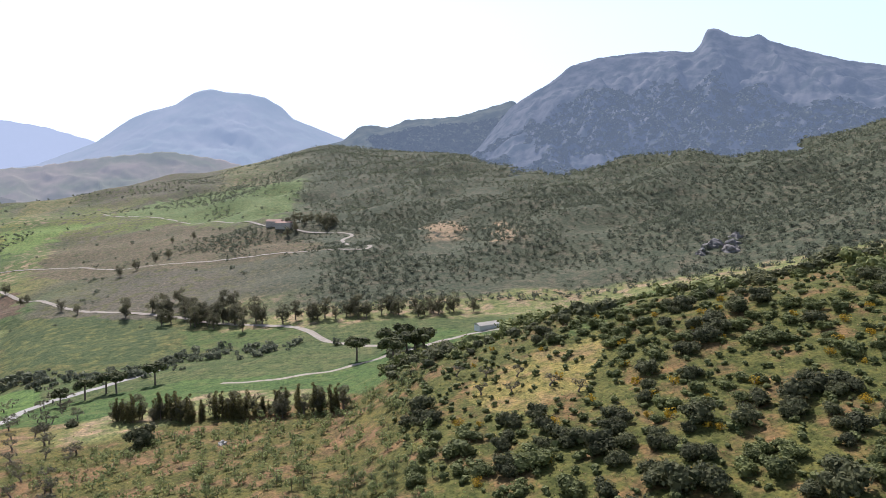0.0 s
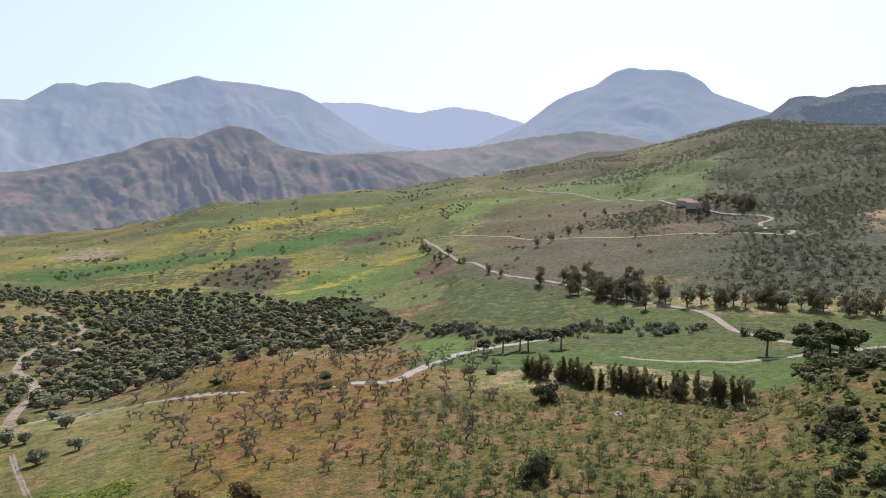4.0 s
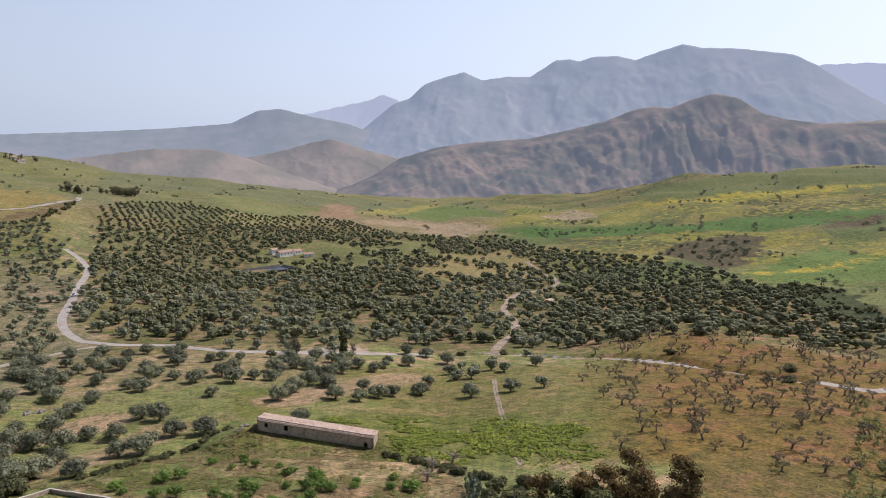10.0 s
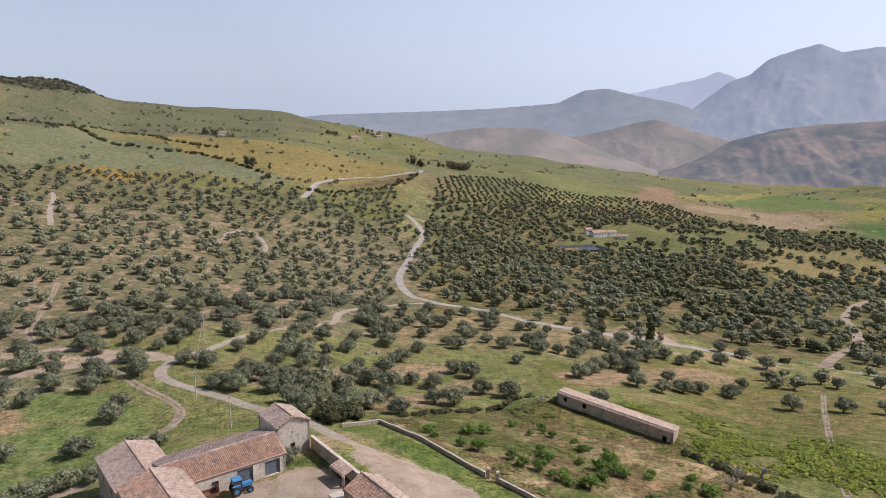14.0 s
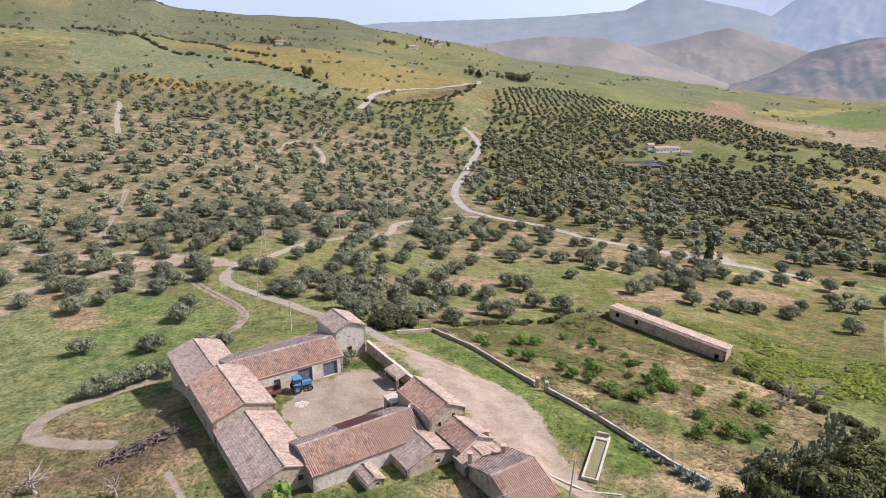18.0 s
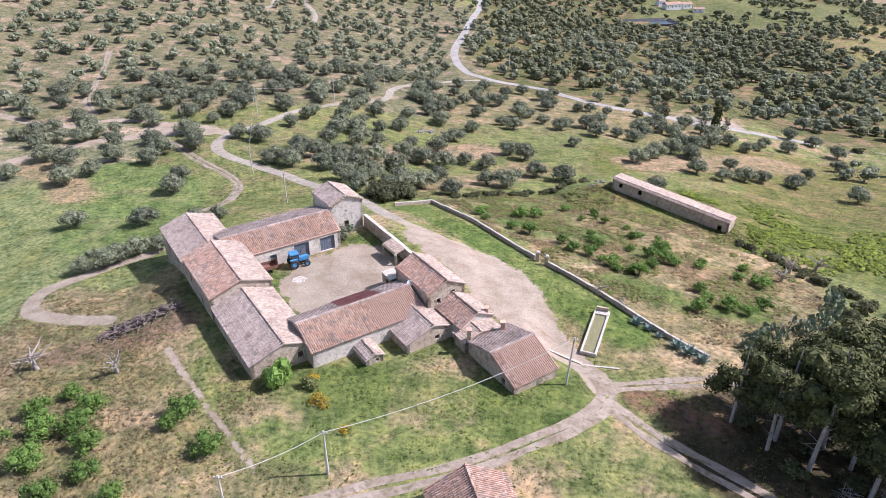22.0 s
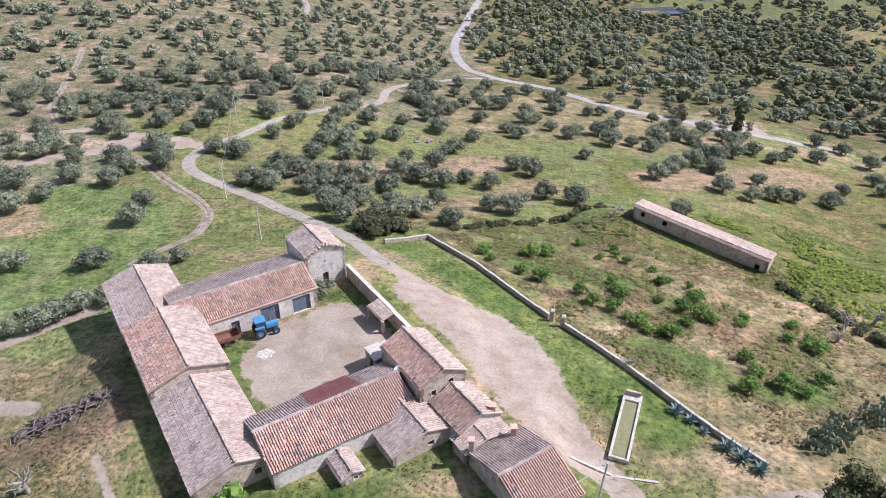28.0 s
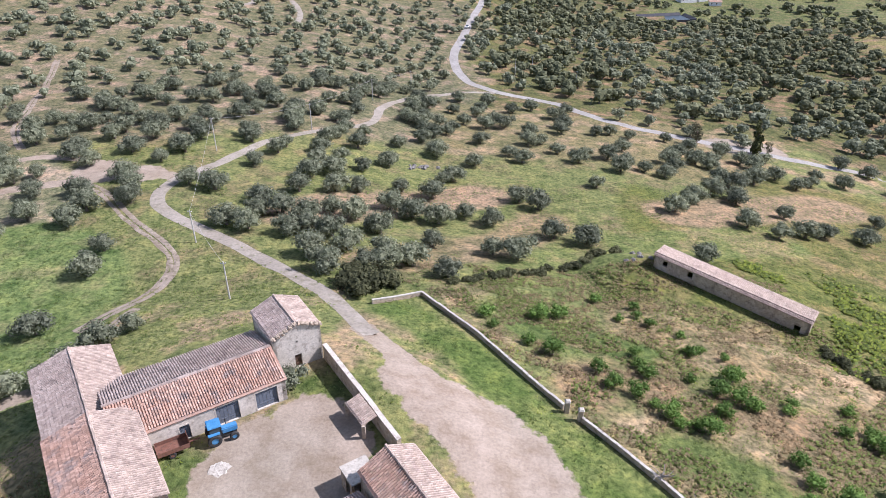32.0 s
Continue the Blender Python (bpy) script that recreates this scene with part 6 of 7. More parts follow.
def dead_form(rng):
    branches = [([(0, 0, -0.3), (0.2, 0.1, 1.0), (0.4, 0.2, 1.8)], [0.3, 0.22, 0.14])]
    lobes = [(0.5, 0.2, 2.0, 1.2, 0.5)]
    for k in range(12):
        a, r = rng.uniform(0, 6.283), rng.uniform(1.0, 2.6)
        st = (0.3, 0.15, rng.uniform(0.9, 1.8))
        mid = (0.3 + math.cos(a) * r * 0.5, 0.15 + math.sin(a) * r * 0.5, st[2] + rng.uniform(0.3, 0.8))
        tip = (mid[0] + math.cos(a + 0.5) * r * 0.5, mid[1] + math.sin(a + 0.5) * r * 0.5, mid[2] + rng.uniform(-0.3, 0.7))
        branches.append(([st, mid, tip], [0.1, 0.06, 0.015]))
    return branches, lobes, 1.0


GROVE = Species("grove_olive_tree", M_OLIVE_DARK, M_BARK, olive_form, 4, 100, 0.9, 110, 0.5, 0.76, 5)
OLIVE = Species("olive_tree", M_OLIVE, M_BARK, olive_form, 6, 1500, 0.27, 120, 0.5, 0.62, 4)
PRUNED = Species("pruned_olive_tree", M_OLIVE_PALE, M_BARK, pruned_form, 4, 330, 0.26, 60, 0.5, 0.0)
SHRUB = Species("shrub", M_SHRUB, M_BARK, shrub_form, 4, 620, 0.28, 60, 0.55, 0.7, 2)
FAR_SHRUB = Species("far_shrub", M_SHRUB_HAZED, M_BARK, shrub_form, 3, 60, 0.7, 60, 0.8, 0.0)
GORSE = Species("flowering_gorse", M_YELLOW, M_BARK, shrub_form, 2, 260, 0.28, 50, 0.6, 0.0)
SHRUB_LIGHT = Species("pale_shrub", M_SHRUB_LIGHT, M_BARK, shrub_form, 3, 520, 0.27, 60, 0.52, 0.65, 2)
SAPLING = Species("young_tree", M_SAPLING, M_BARK, sapling_form, 4, 190, 0.28, 46, 0.5, 0.0)
FIG = Species("fruit_tree", M_GREEN, M_BARK, olive_form, 3, 900, 0.27, 90, 0.8, 0.5)
BUSH = Species("green_bush", M_GREEN, M_BARK, shrub_form, 2, 900, 0.24, 60, 0.6, 0.9)
PINE = Species("pine_tree", M_PINE, M_DEADWOOD, pine_form, 4, 3800, 0.3, 120, 1.2, 0.72)
UMBRELLA = Species("umbrella_pine", M_PINE, M_BARK, umbrella_form, 3, 700, 0.6, 120, 1.4)
UPRIGHT = Species("cypress_tree", M_CEDAR, M_BARK, upright_form, 3, 900, 0.32, 60, 1.1, 0.0)
DARK_UPRIGHT = Species("dark_cypress_tree", M_PINE, M_BARK, upright_form, 1, 460, 0.5, 60, 1.1)
BROAD = Species("broadleaf_tree", M_EUCALYPT, M_BARK, broad_form, 3, 900, 0.5, 90, 1.5, 0.0)
BROWNISH = Species("conifer", M_BROWNLEAF, M_BARK, pine_form, 3, 2400, 0.32, 120, 1.2, 0.55)
DEAD = Species("bare_tree", M_DRY, M_DEADWOOD, dead_form, 3, 40, 0.2, 10, 0.4, 0.0)


def scatter(az0, az1, r0, r1, step, seed, keep=0.9, margin=1.5, rows=False):
    """Plants on an uneven grid inside a sector of the land, off the roads."""
    rng = np.random.RandomState(seed)
    a = np.radians([az0, az1, az0, az1])
    rr = np.array([r0, r0, r1, r1])
    xs, ys = np.sin(a) * rr, np.cos(a) * rr
    x0, x1, y0, y1 = min(xs.min(), 0), max(xs.max(), 0), min(ys.min(), 0), max(ys.max(), r1 if az0 < 0 < az1 else ys.max())
    if az0 < 90 < az1:
        x1 = r1
    gx, gy = np.meshgrid(np.arange(x0, x1, step), np.arange(y0, y1, step))
    j = 0.12 if rows else 0.36
    x = gx.ravel() + rng.normal(0, j * step, gx.size) + HUB[0]
    y = gy.ravel() + rng.normal(0, j * step, gx.size) + HUB[1]
    az, r = polar(x, y)
    wob = waves(x, y, 60, seed) * 0.8
    ok = (az + wob > az0) & (az + wob < az1) & (r > r0 * (1 + 0.02 * wob)) & (r < r1 * (1 + 0.02 * wob))
    ok &= rng.rand(len(x)) < keep * np.clip(1.15 + 0.6 * waves(x, y, 45, seed + 1), 0.25, 1)
    x, y = x[ok], y[ok]
    free = np.ones(len(x), bool)
    for line, width in ROAD_LINES:
        for k in range(0, len(line), 2):
            free &= (x - line[k, 0]) ** 2 + (y - line[k, 1]) ** 2 > (width / 2 + margin) ** 2
    return np.stack([x[free], y[free]], 1)


def away(xy, centre, radius):
    return xy[np.hypot(xy[:, 0] - centre[0], xy[:, 1] - centre[1]) > radius]


def split_near(xy, count, centre):
    d = np.hypot(xy[:, 0] - centre[0], xy[:, 1] - centre[1])
    o = np.argsort(d)
    return xy[o[:count]], xy[o[count:]]


vr = random.Random(3)
# single olive trees round the steading
STEADING_A = [(-74, 122), (-60, 122), (-61, 141), (-62, 150), (-85, 154), (-95, 161), (-89, 148), (-84, 164), (-74, 161), (-79, 176), (-66, 172), (-73, 186), (-62, 100), (-59, 102), (-57, 104), (-55, 107), (-52, 109), (-50, 113), (-47, 116), (-44, 120)]
STEADING_B = [(-51, 182), (-38, 161), (-30, 159), (-26, 161), (-39, 175), (-21, 159), (-18, 171), (-17, 154), (-12, 165), (-6, 178), (-9, 147), (-5, 149), (2, 143), (0, 176), (6, 180), (12, 176), (11, 157), (16, 156), (25, 169), (32, 167), (24, 188), (20, 193)]
STEADING_C = [(10, 219), (24, 224), (36, 236), (41, 227), (42, 206), (55, 228), (51, 233), (65, 221), (58, 191), (81, 222), (84, 217), (54, 159), (60, 224), (92, 223), (101, 229), (105, 223), (117, 236), (124, 231), (141, 247), (89, 271), (134, 253)]
STEADING_D = [(-26, 210), (-23, 222), (-12, 231), (-5, 239), (0, 261), (8, 263), (15, 285), (22, 262), (-32, 183), (-19, 189), (141, 229), (130, 209)]
STEADING_E = [(-43, 163), (-38, 168), (-33, 170), (-27, 166), (-23, 173), (-18, 170), (-11, 180), (-5, 175), (-1, 160), (-16, 152), (-10, 152), (-24, 149), (-9, 195), (-24, 186), (-35, 182), (-20, 143), (-13, 145), (-4, 146)]
HEDGEROW = [(-111, 219), (-109, 227), (-103, 224), (-97, 222), (-95, 228), (-86, 219), (-84, 228), (-78, 223), (-76, 232), (-69, 225), (-66, 232), (-100, 214), (-87, 214), (-76, 214)]
SINGLE = STEADING_A + STEADING_B + STEADING_C + STEADING_D
for p in STEADING_E + HEDGEROW:
    if min(math.hypot(p[0] - q[0], p[1] - q[1]) for q in SINGLE) > 3.6:
        SINGLE.append(p)
extra = scatter(-40, 2, 186, 480, 9.3, 41, 0.95)
extra = np.concatenate([extra, scatter(-8, 22, 232, 312, 10.5, 42, 0.75), scatter(16, 40, 200, 285, 10.5, 46, 0.6)])
taken = np.array(SINGLE, float)
extra = np.array([p for p in extra if np.min(np.hypot(*(taken - p).T)) > 6.5])
near_extra, rest = split_near(extra, 300 - len(SINGLE), (-10, 170))
for k, (x, y) in enumerate([*SINGLE, *near_extra]):
    hedge = 12 <= k < 20
    OLIVE.plant(x, y, vr.uniform(0.8, 1.25) * (0.85 if hedge else 1.1), vr.uniform(0, 6.28), "grey-green olive tree with a low dense crown" if k < len(SINGLE) else "grey-green olive tree in the grove", "olive tree", "olive trees of the farm")
OLIVE.mass(rest, np.random.RandomState(1).uniform(0.85, 1.3, len(rest)), "scattered olive trees on the dry hillside", "olive trees", 1)
GROVE_EDGE = np.array([(53, 753), (197, 861), (268, 757), (402, 801), (522, 716), (528, 570), (527, 438), (516, 363), (460, 278), (437, 207), (351, 120), (323, 109), (379, 166), (335, 183), (357, 217), (259, 181), (230, 190), (205, 225), (173, 262), (102, 294), (30, 330), (8, 380), (16, 443), (28, 520)], float)
DARK_EDGE = np.array([(515, 683), (528, 570), (527, 438), (516, 363), (460, 278), (437, 207), (388, 182), (335, 183), (357, 217), (259, 181), (230, 190), (205, 225), (220, 269), (346, 404)], float)
grove = np.concatenate([scatter(2, 72, 200, 600, 8.6, 51, 0.98), scatter(2, 60, 600, 960, 10.5, 52, 0.95)])
grove = grove[inside(grove[:, 0], grove[:, 1], GROVE_EDGE)]
grove = away(away(away(grove, (100, 262), 24), (170, 578), 30), (217, 662), 32)
for ring in (PLOTS[-2][2], PLOTS[-1][2]):
    thin = inside(grove[:, 0], grove[:, 1], ring) & (fbm(grove[:, 0] / 30, grove[:, 1] / 30, 2) < 0.47)
    grove = grove[~thin]
for cx, cy, cr in ((130, 470, 12), (120, 400, 10), (205, 400, 12), (330, 380, 14), (150, 330, 12), (260, 330, 12)):
    grove = away(grove, (cx, cy), cr)
az_g, r_g = polar(grove[:, 0], grove[:, 1])
sizes = np.random.RandomState(2).uniform(0.95, 1.6, len(grove))
dark = inside(grove[:, 0], grove[:, 1], DARK_EDGE) | (fbm(grove[:, 0] / 55 + 7, grove[:, 1] / 55, 3) < 0.46)
for pick, kind, text, seed, keep in ((dark & (r_g < 600), GROVE, "dense dark olive grove on the valley side", 2, 1.0), (~dark & (r_g < 600), OLIVE, "paler olive trees among the dark grove", 22, 1.0), (r_g >= 600, GROVE, "far olive grove covering the slope", 3, 0.62)):
    kind.mass(grove[pick], sizes[pick], text, "olive grove", seed, keep)
ROWS_EDGE = np.array([(63, 863), (109, 997), (192, 1063), (268, 976), (391, 919), (402, 801), (268, 757), (200, 850), (104, 789), (53, 753)], float)
rows_xy = scatter(2, 30, 720, 1100, 9.5, 54, 1.0, rows=True)
rows_xy = rows_xy[inside(rows_xy[:, 0], rows_xy[:, 1], ROWS_EDGE)]
GROVE.mass(rows_xy, np.random.RandomState(5).uniform(0.75, 0.95, len(rows_xy)), "young olive plantation in rows on the crest", "olive plantation", 5, 0.5)
# orchard of hard-pruned trees
orchard = scatter(43, 73, 142, 325, 8.0, 61, 0.8)
close, rest = split_near(orchard, 190, (110, 80))
for x, y in close:
    PRUNED.plant(x, y, vr.uniform(0.7, 1.1), vr.uniform(0, 6.28), "hard-pruned old olive tree with sparse grey leaves", "olive tree", "pruned orchard trees")
PRUNED.mass(rest, np.random.RandomState(6).uniform(0.9, 1.3, len(rest)), "more pruned olive trees in the orchard", "olive trees", 6)
# young trees on the near slope
young = scatter(63, 101, 92, 200, 3.6, 71, 0.9)
close, rest = split_near(young, 200, (110, 5))
for x, y in close:
    SAPLING.plant(x, y, vr.uniform(0.6, 1.35), vr.uniform(0, 6.28), "young fruit tree in fresh green leaf", "young tree", "young plantation")
SAPLING.mass(rest, np.random.RandomState(7).uniform(0.55, 1.2, len(rest)), "young plantation on the tilled slope", "young trees", 7)
# maquis on the slope
maquis = scatter(97, 137, 72, 275, 5.2, 81, 0.95)
keepers = fbm(maquis[:, 0] / 28, maquis[:, 1] / 22 + 5, 3) > 0.42
maquis = maquis[keepers]
for cx, cy, cr in ((162, -52, 20), (148, -56, 17), (136, -64, 13), (108, -110, 7), (119, -103, 7), (130, -96, 8), (176, -48, 14)):
    maquis = away(maquis, (cx, cy), cr)
close, rest = split_near(maquis, 260, (95, -70))
for k, (x, y) in enumerate(close):
    if k % 9 == 4:
        GORSE.plant(x, y, vr.uniform(0.5, 0.9), vr.uniform(0, 6.28), "gorse bush in orange-yellow flower", "shrub", "gorse bushes")
    else:
        big = vr.uniform(0.75, 1.45) + 1.0 * vr.random() ** 3
        if fbm(np.array([x / 15.0]), np.array([y / 15.0]), 2)[0] > 0.55:
            SHRUB_LIGHT.plant(x, y, big * 0.9, vr.uniform(0, 6.28), "pale green spreading maquis shrub", "shrub", "maquis shrubs", tall=0.8)
        else:
            SHRUB.plant(x, y, big, vr.uniform(0, 6.28), "dark rounded evergreen maquis shrub", "shrub", "maquis shrubs")
pale = fbm(rest[:, 0] / 15, rest[:, 1] / 15, 2) > 0.55
sizes = np.random.RandomState(8).uniform(0.75, 1.45, len(rest)) + np.random.RandomState(28).rand(len(rest)) ** 4 * 1.2
SHRUB.mass(rest[~pale], sizes[~pale], "dark maquis covering the upper slope", "shrubs", 8)
SHRUB_LIGHT.mass(rest[pale], sizes[pale], "pale green maquis between the dark shrubs", "shrubs", 28)
under = scatter(97, 137, 70, 260, 3.6, 82, 0.8)
SHRUB_LIGHT.mass(under, np.random.RandomState(9).uniform(0.35, 0.85, len(under)), "low scrub and weeds between the shrubs", "scrub", 9, 0.5)
gorse = scatter(104, 137, 90, 200, 11, 83, 0.4)
GORSE.mass(gorse, np.random.RandomState(10).uniform(0.5, 0.9, len(gorse)), "gorse in yellow flower", "gorse", 10)
# the opposite slopes
def patchy(xy, size, level, seed, fade=None):
    f = fbm(xy[:, 0] / size + seed, xy[:, 1] / size, 4)
    if fade:
        az, r = polar(xy[:, 0], xy[:, 1])
        f = f - 0.35 * np.clip((fade - az) / 14, 0, 1)
    return xy[f > level], np.clip((f[f > level] - level) / 0.25, 0, 1)


far, thick = patchy(scatter(74, 140, 400, 800, 5.4, 91, 0.98), 60, 0.24, 3, 94)
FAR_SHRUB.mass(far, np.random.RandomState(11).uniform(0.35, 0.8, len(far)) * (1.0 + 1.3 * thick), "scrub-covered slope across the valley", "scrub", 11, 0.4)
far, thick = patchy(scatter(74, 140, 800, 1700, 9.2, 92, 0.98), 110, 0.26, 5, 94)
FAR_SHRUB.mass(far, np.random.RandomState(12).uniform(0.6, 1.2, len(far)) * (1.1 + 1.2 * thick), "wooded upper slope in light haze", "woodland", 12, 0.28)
far = scatter(66, 88, 420, 1500, 30, 93, 0.35)
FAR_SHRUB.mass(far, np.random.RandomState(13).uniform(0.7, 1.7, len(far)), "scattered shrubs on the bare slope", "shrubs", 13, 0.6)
far = scatter(34, 70, 620, 1500, 44, 94, 0.25)
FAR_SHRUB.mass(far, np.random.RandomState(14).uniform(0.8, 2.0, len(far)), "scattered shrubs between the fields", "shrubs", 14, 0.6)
far, thick = patchy(scatter(36, 72, 560, 1300, 9, 96, 0.9), 90, 0.69, 8)
FAR_SHRUB.mass(far, np.random.RandomState(16).uniform(0.8, 1.6, len(far)), "thickets along the valley streams", "shrubs", 16, 0.5)
far = scatter(-44, 12, 500, 1600, 34, 95, 0.35)
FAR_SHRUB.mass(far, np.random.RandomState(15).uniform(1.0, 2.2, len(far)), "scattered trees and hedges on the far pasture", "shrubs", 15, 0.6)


def woods(seed, count, low, high, size, label, blades=9):
    """Scrub and woodland clinging to the face of a mountain, as one mass."""
    rng = np.random.RandomState(seed)
    face = FACES[seed]
    rows_n, cols_n = face.shape[:2]
    i, j = rng.uniform(low * rows_n, high * (rows_n - 2), count), rng.uniform(0, cols_n - 2, count)
    i0, j0 = i.astype(int), j.astype(int)
    u, v = (i - i0)[:, None], (j - j0)[:, None]
    c = (face[i0, j0] * (1 - v) + face[i0, j0 + 1] * v) * (1 - u) + (face[i0 + 1, j0] * (1 - v) + face[i0 + 1, j0 + 1] * v) * u
    c = c[fbm(c[:, 0] / 130 + seed, c[:, 1] / 130, 3) > 0.42]
    m = len(c)
    V = leaves(rng, np.column_stack([np.zeros((1, 3)), [[1.0]], [[0.8]]]), m * blades, 1.35)
    V = V.reshape(m, blades * 4, 3) * (size * rng.uniform(0.5, 1.5, m))[:, None, None] + c[:, None, :]
    V = V.reshape(-1, 3)
    me = mesh_from("mountain_wood", V, quads(V))
    # these leaves also emit the haze glow painted on the wooded ridge
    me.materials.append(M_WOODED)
    tagged(new("mountain_wood", me), label, "woodland", kind="stuff")


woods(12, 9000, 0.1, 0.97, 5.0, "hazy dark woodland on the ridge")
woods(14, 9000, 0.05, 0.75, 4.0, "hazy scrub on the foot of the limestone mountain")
hedge = scatter(-44, 72, 560, 1900, 7.0, 97, 0.95)
bend = 22 * waves(hedge[:, 0], hedge[:, 1], 260, 41)
pu, pv = (hedge[:, 0] * 0.83 + hedge[:, 1] * 0.56 + bend) / 190, (hedge[:, 1] * 0.83 - hedge[:, 0] * 0.56 + bend) / 75
edge = np.minimum(np.abs(pu - np.round(pu)) * 190, np.abs(pv - np.round(pv)) * 75) < 3.2
hedge = hedge[edge & (fbm(hedge[:, 0] / 70, hedge[:, 1] / 70 + 4, 3) > 0.66)]
FAR_SHRUB.mass(hedge, np.random.RandomState(17).uniform(0.7, 2.0, len(hedge)), "broken hedges and trees along the field edges", "hedges", 17, 0.5)
upper = scatter(-44, 3, 480, 770, 9.6, 98, 0.85)
UPPER_EDGE = np.array([(-520, 420), (-281, 531), (-228, 592), (-103, 623), (-64, 632), (4, 745), (22, 620), (26, 520), (14, 443), (-300, 300)], float)
upper = upper[inside(upper[:, 0], upper[:, 1], UPPER_EDGE)]
OLIVE.mass(upper, np.random.RandomState(18).uniform(0.85, 1.35, len(upper)), "olive trees thinning out up the hillside", "olive trees", 18, 0.7)
for text, points in (("dark hedge climbing the hill pasture", [(-487, 940), (-418, 896), (-317, 776), (-251, 734), (-206, 734), (-161, 708), (-109, 662)]), ("hedge of low trees between two pastures", [(-407, 885), (-302, 888), (-244, 805), (-190, 788)]), ("dense scrub along the grove's upper edge", [(-100, 640), (-64, 642), (-20, 715), (4, 750), (40, 860)])):
    hedge_line = smooth_line(points, 4.5)
    hedge_line = hedge_line + np.random.RandomState(len(text)).normal(0, 2.2, hedge_line.shape)
    SHRUB.mass(hedge_line, np.random.RandomState(19).uniform(0.8, 1.9, len(hedge_line)), text, "hedge", 19)
stream = smooth_line([(372, 137), (337, 105), (330, 85), (327, 67), (337, 57), (356, 49), (345, 32), (338, 15), (335, -1)], 3.2)
stream = np.concatenate([stream + np.random.RandomState(61 + k).normal(0, 7.0, stream.shape) for k in range(3)])
FAR_SHRUB.mass(stream, np.random.RandomState(64).uniform(0.6, 1.7, len(stream)), "bushes along the stream in the valley", "thicket", 65)
for text, ring, step in (("dark thicket in the stream gully", [(497, 332), (527, 325), (536, 285), (459, 216), (432, 208), (447, 256), (469, 303)], 5.0), ("bushes in the dry ravine", [(564, 501), (625, 520), (701, 523), (726, 483), (627, 423), (535, 389), (548, 441)], 17.0), ("scrub on the rocky hilltop", [(-740, 1280), (-676, 1334), (-615, 1363), (-571, 1490), (-519, 1265), (-580, 1218), (-660, 1190)], 9.0)):
    ring = np.array(ring, float)
    lo, hi = ring.min(0), ring.max(0)
    gx, gy = np.meshgrid(np.arange(lo[0], hi[0], step), np.arange(lo[1], hi[1], step))
    xy = np.stack([gx.ravel(), gy.ravel()], 1) + np.random.RandomState(21).normal(0, step * 0.35, (gx.size, 2))
    xy = xy[inside(xy[:, 0], xy[:, 1], ring) & (fbm(xy[:, 0] / 25, xy[:, 1] / 25, 3) > 0.36)]
    (SHRUB if "thicket" in text else FAR_SHRUB).mass(xy, np.random.RandomState(22).uniform(0.8, 1.6, len(xy)) * min(step, 7.0) / 5.5, text, "thicket", 23)
for cx, cy, n, s in ((44, 962, 12, 7), (96, 1075, 16, 14), (-107, 1415, 10, 14), (-285, 1185, 12, 16), (-134, 693, 6, 8), (-25, 1566, 10, 22), (120, 1060, 8, 12), (745, -10, 16, 16), (725, -30, 10, 10)):
    for k in range(n):
        BROAD.plant(cx + vr.gauss(0, s), cy + vr.gauss(0, s * 0.7), vr.uniform(0.7, 1.4), vr.uniform(0, 6.28), "dark tree in a far clump beside the fields", "tree", "far tree clumps")
# pines beside the farm
for k, (x, y, s) in enumerate(((40.3, 52.9, 1.05), (45.3, 53.4, 1.0), (36.8, 55.7, 0.9), (34.5, 60.5, 0.82), (42, 60, 1.0), (50.5, 57, 1.02), (48, 64, 0.92), (55, 62, 1.0), (57, 70, 0.85), (62, 66, 0.95), (52, 50, 1.0), (60, 57, 1.0), (66, 60, 0.9), (68, 67, 0.85), (38.5, 57.5, 1.05), (44, 57, 1.1), (47, 60.5, 1.05), (52, 65, 1.0), (39, 63.5, 0.8), (56, 54, 1.05), (45, 49, 1.0), (49, 46, 1.05), (58, 49, 1.0), (64, 52, 1.0), (55, 44, 1.0), (61, 45, 1.0))):
    PINE.plant(x, y, s, vr.uniform(0, 6.28), "tall dark pine with a bare pale trunk", "pine tree", "pines beside the farm")
for x, y, s in ((66, 66, 0.95), (70, 64, 1.0), (74, 61, 0.95), (77, 66, 1.02), (63, 72, 0.85), (80, 59, 0.95), (84, 62, 0.9)):
    BROWNISH.plant(x, y, s, vr.uniform(0, 6.28), "brownish-green tall tree at the edge of the pines", "tree", "trees beside the farm")
# umbrella pines in the valley
for x, y, s in ((280.7, 86.3, 0.85), (289, 80, 1.0), (293, 69.3, 1.1), (296, 74, 1.0), (298.4, 55.6, 1.15), (285.8, -26.7, 1.25), (297.5, -41.3, 1.2), (302.5, -49.2, 1.25), (240, -36, 1.2), (246, -42, 1.25), (252, -46, 1.2), (258, -50, 1.1), (244, -48, 1.2)):
    UMBRELLA.plant(x, y, s, vr.uniform(0, 6.28), "umbrella pine with a flat dark crown", "pine tree", "umbrella pines")
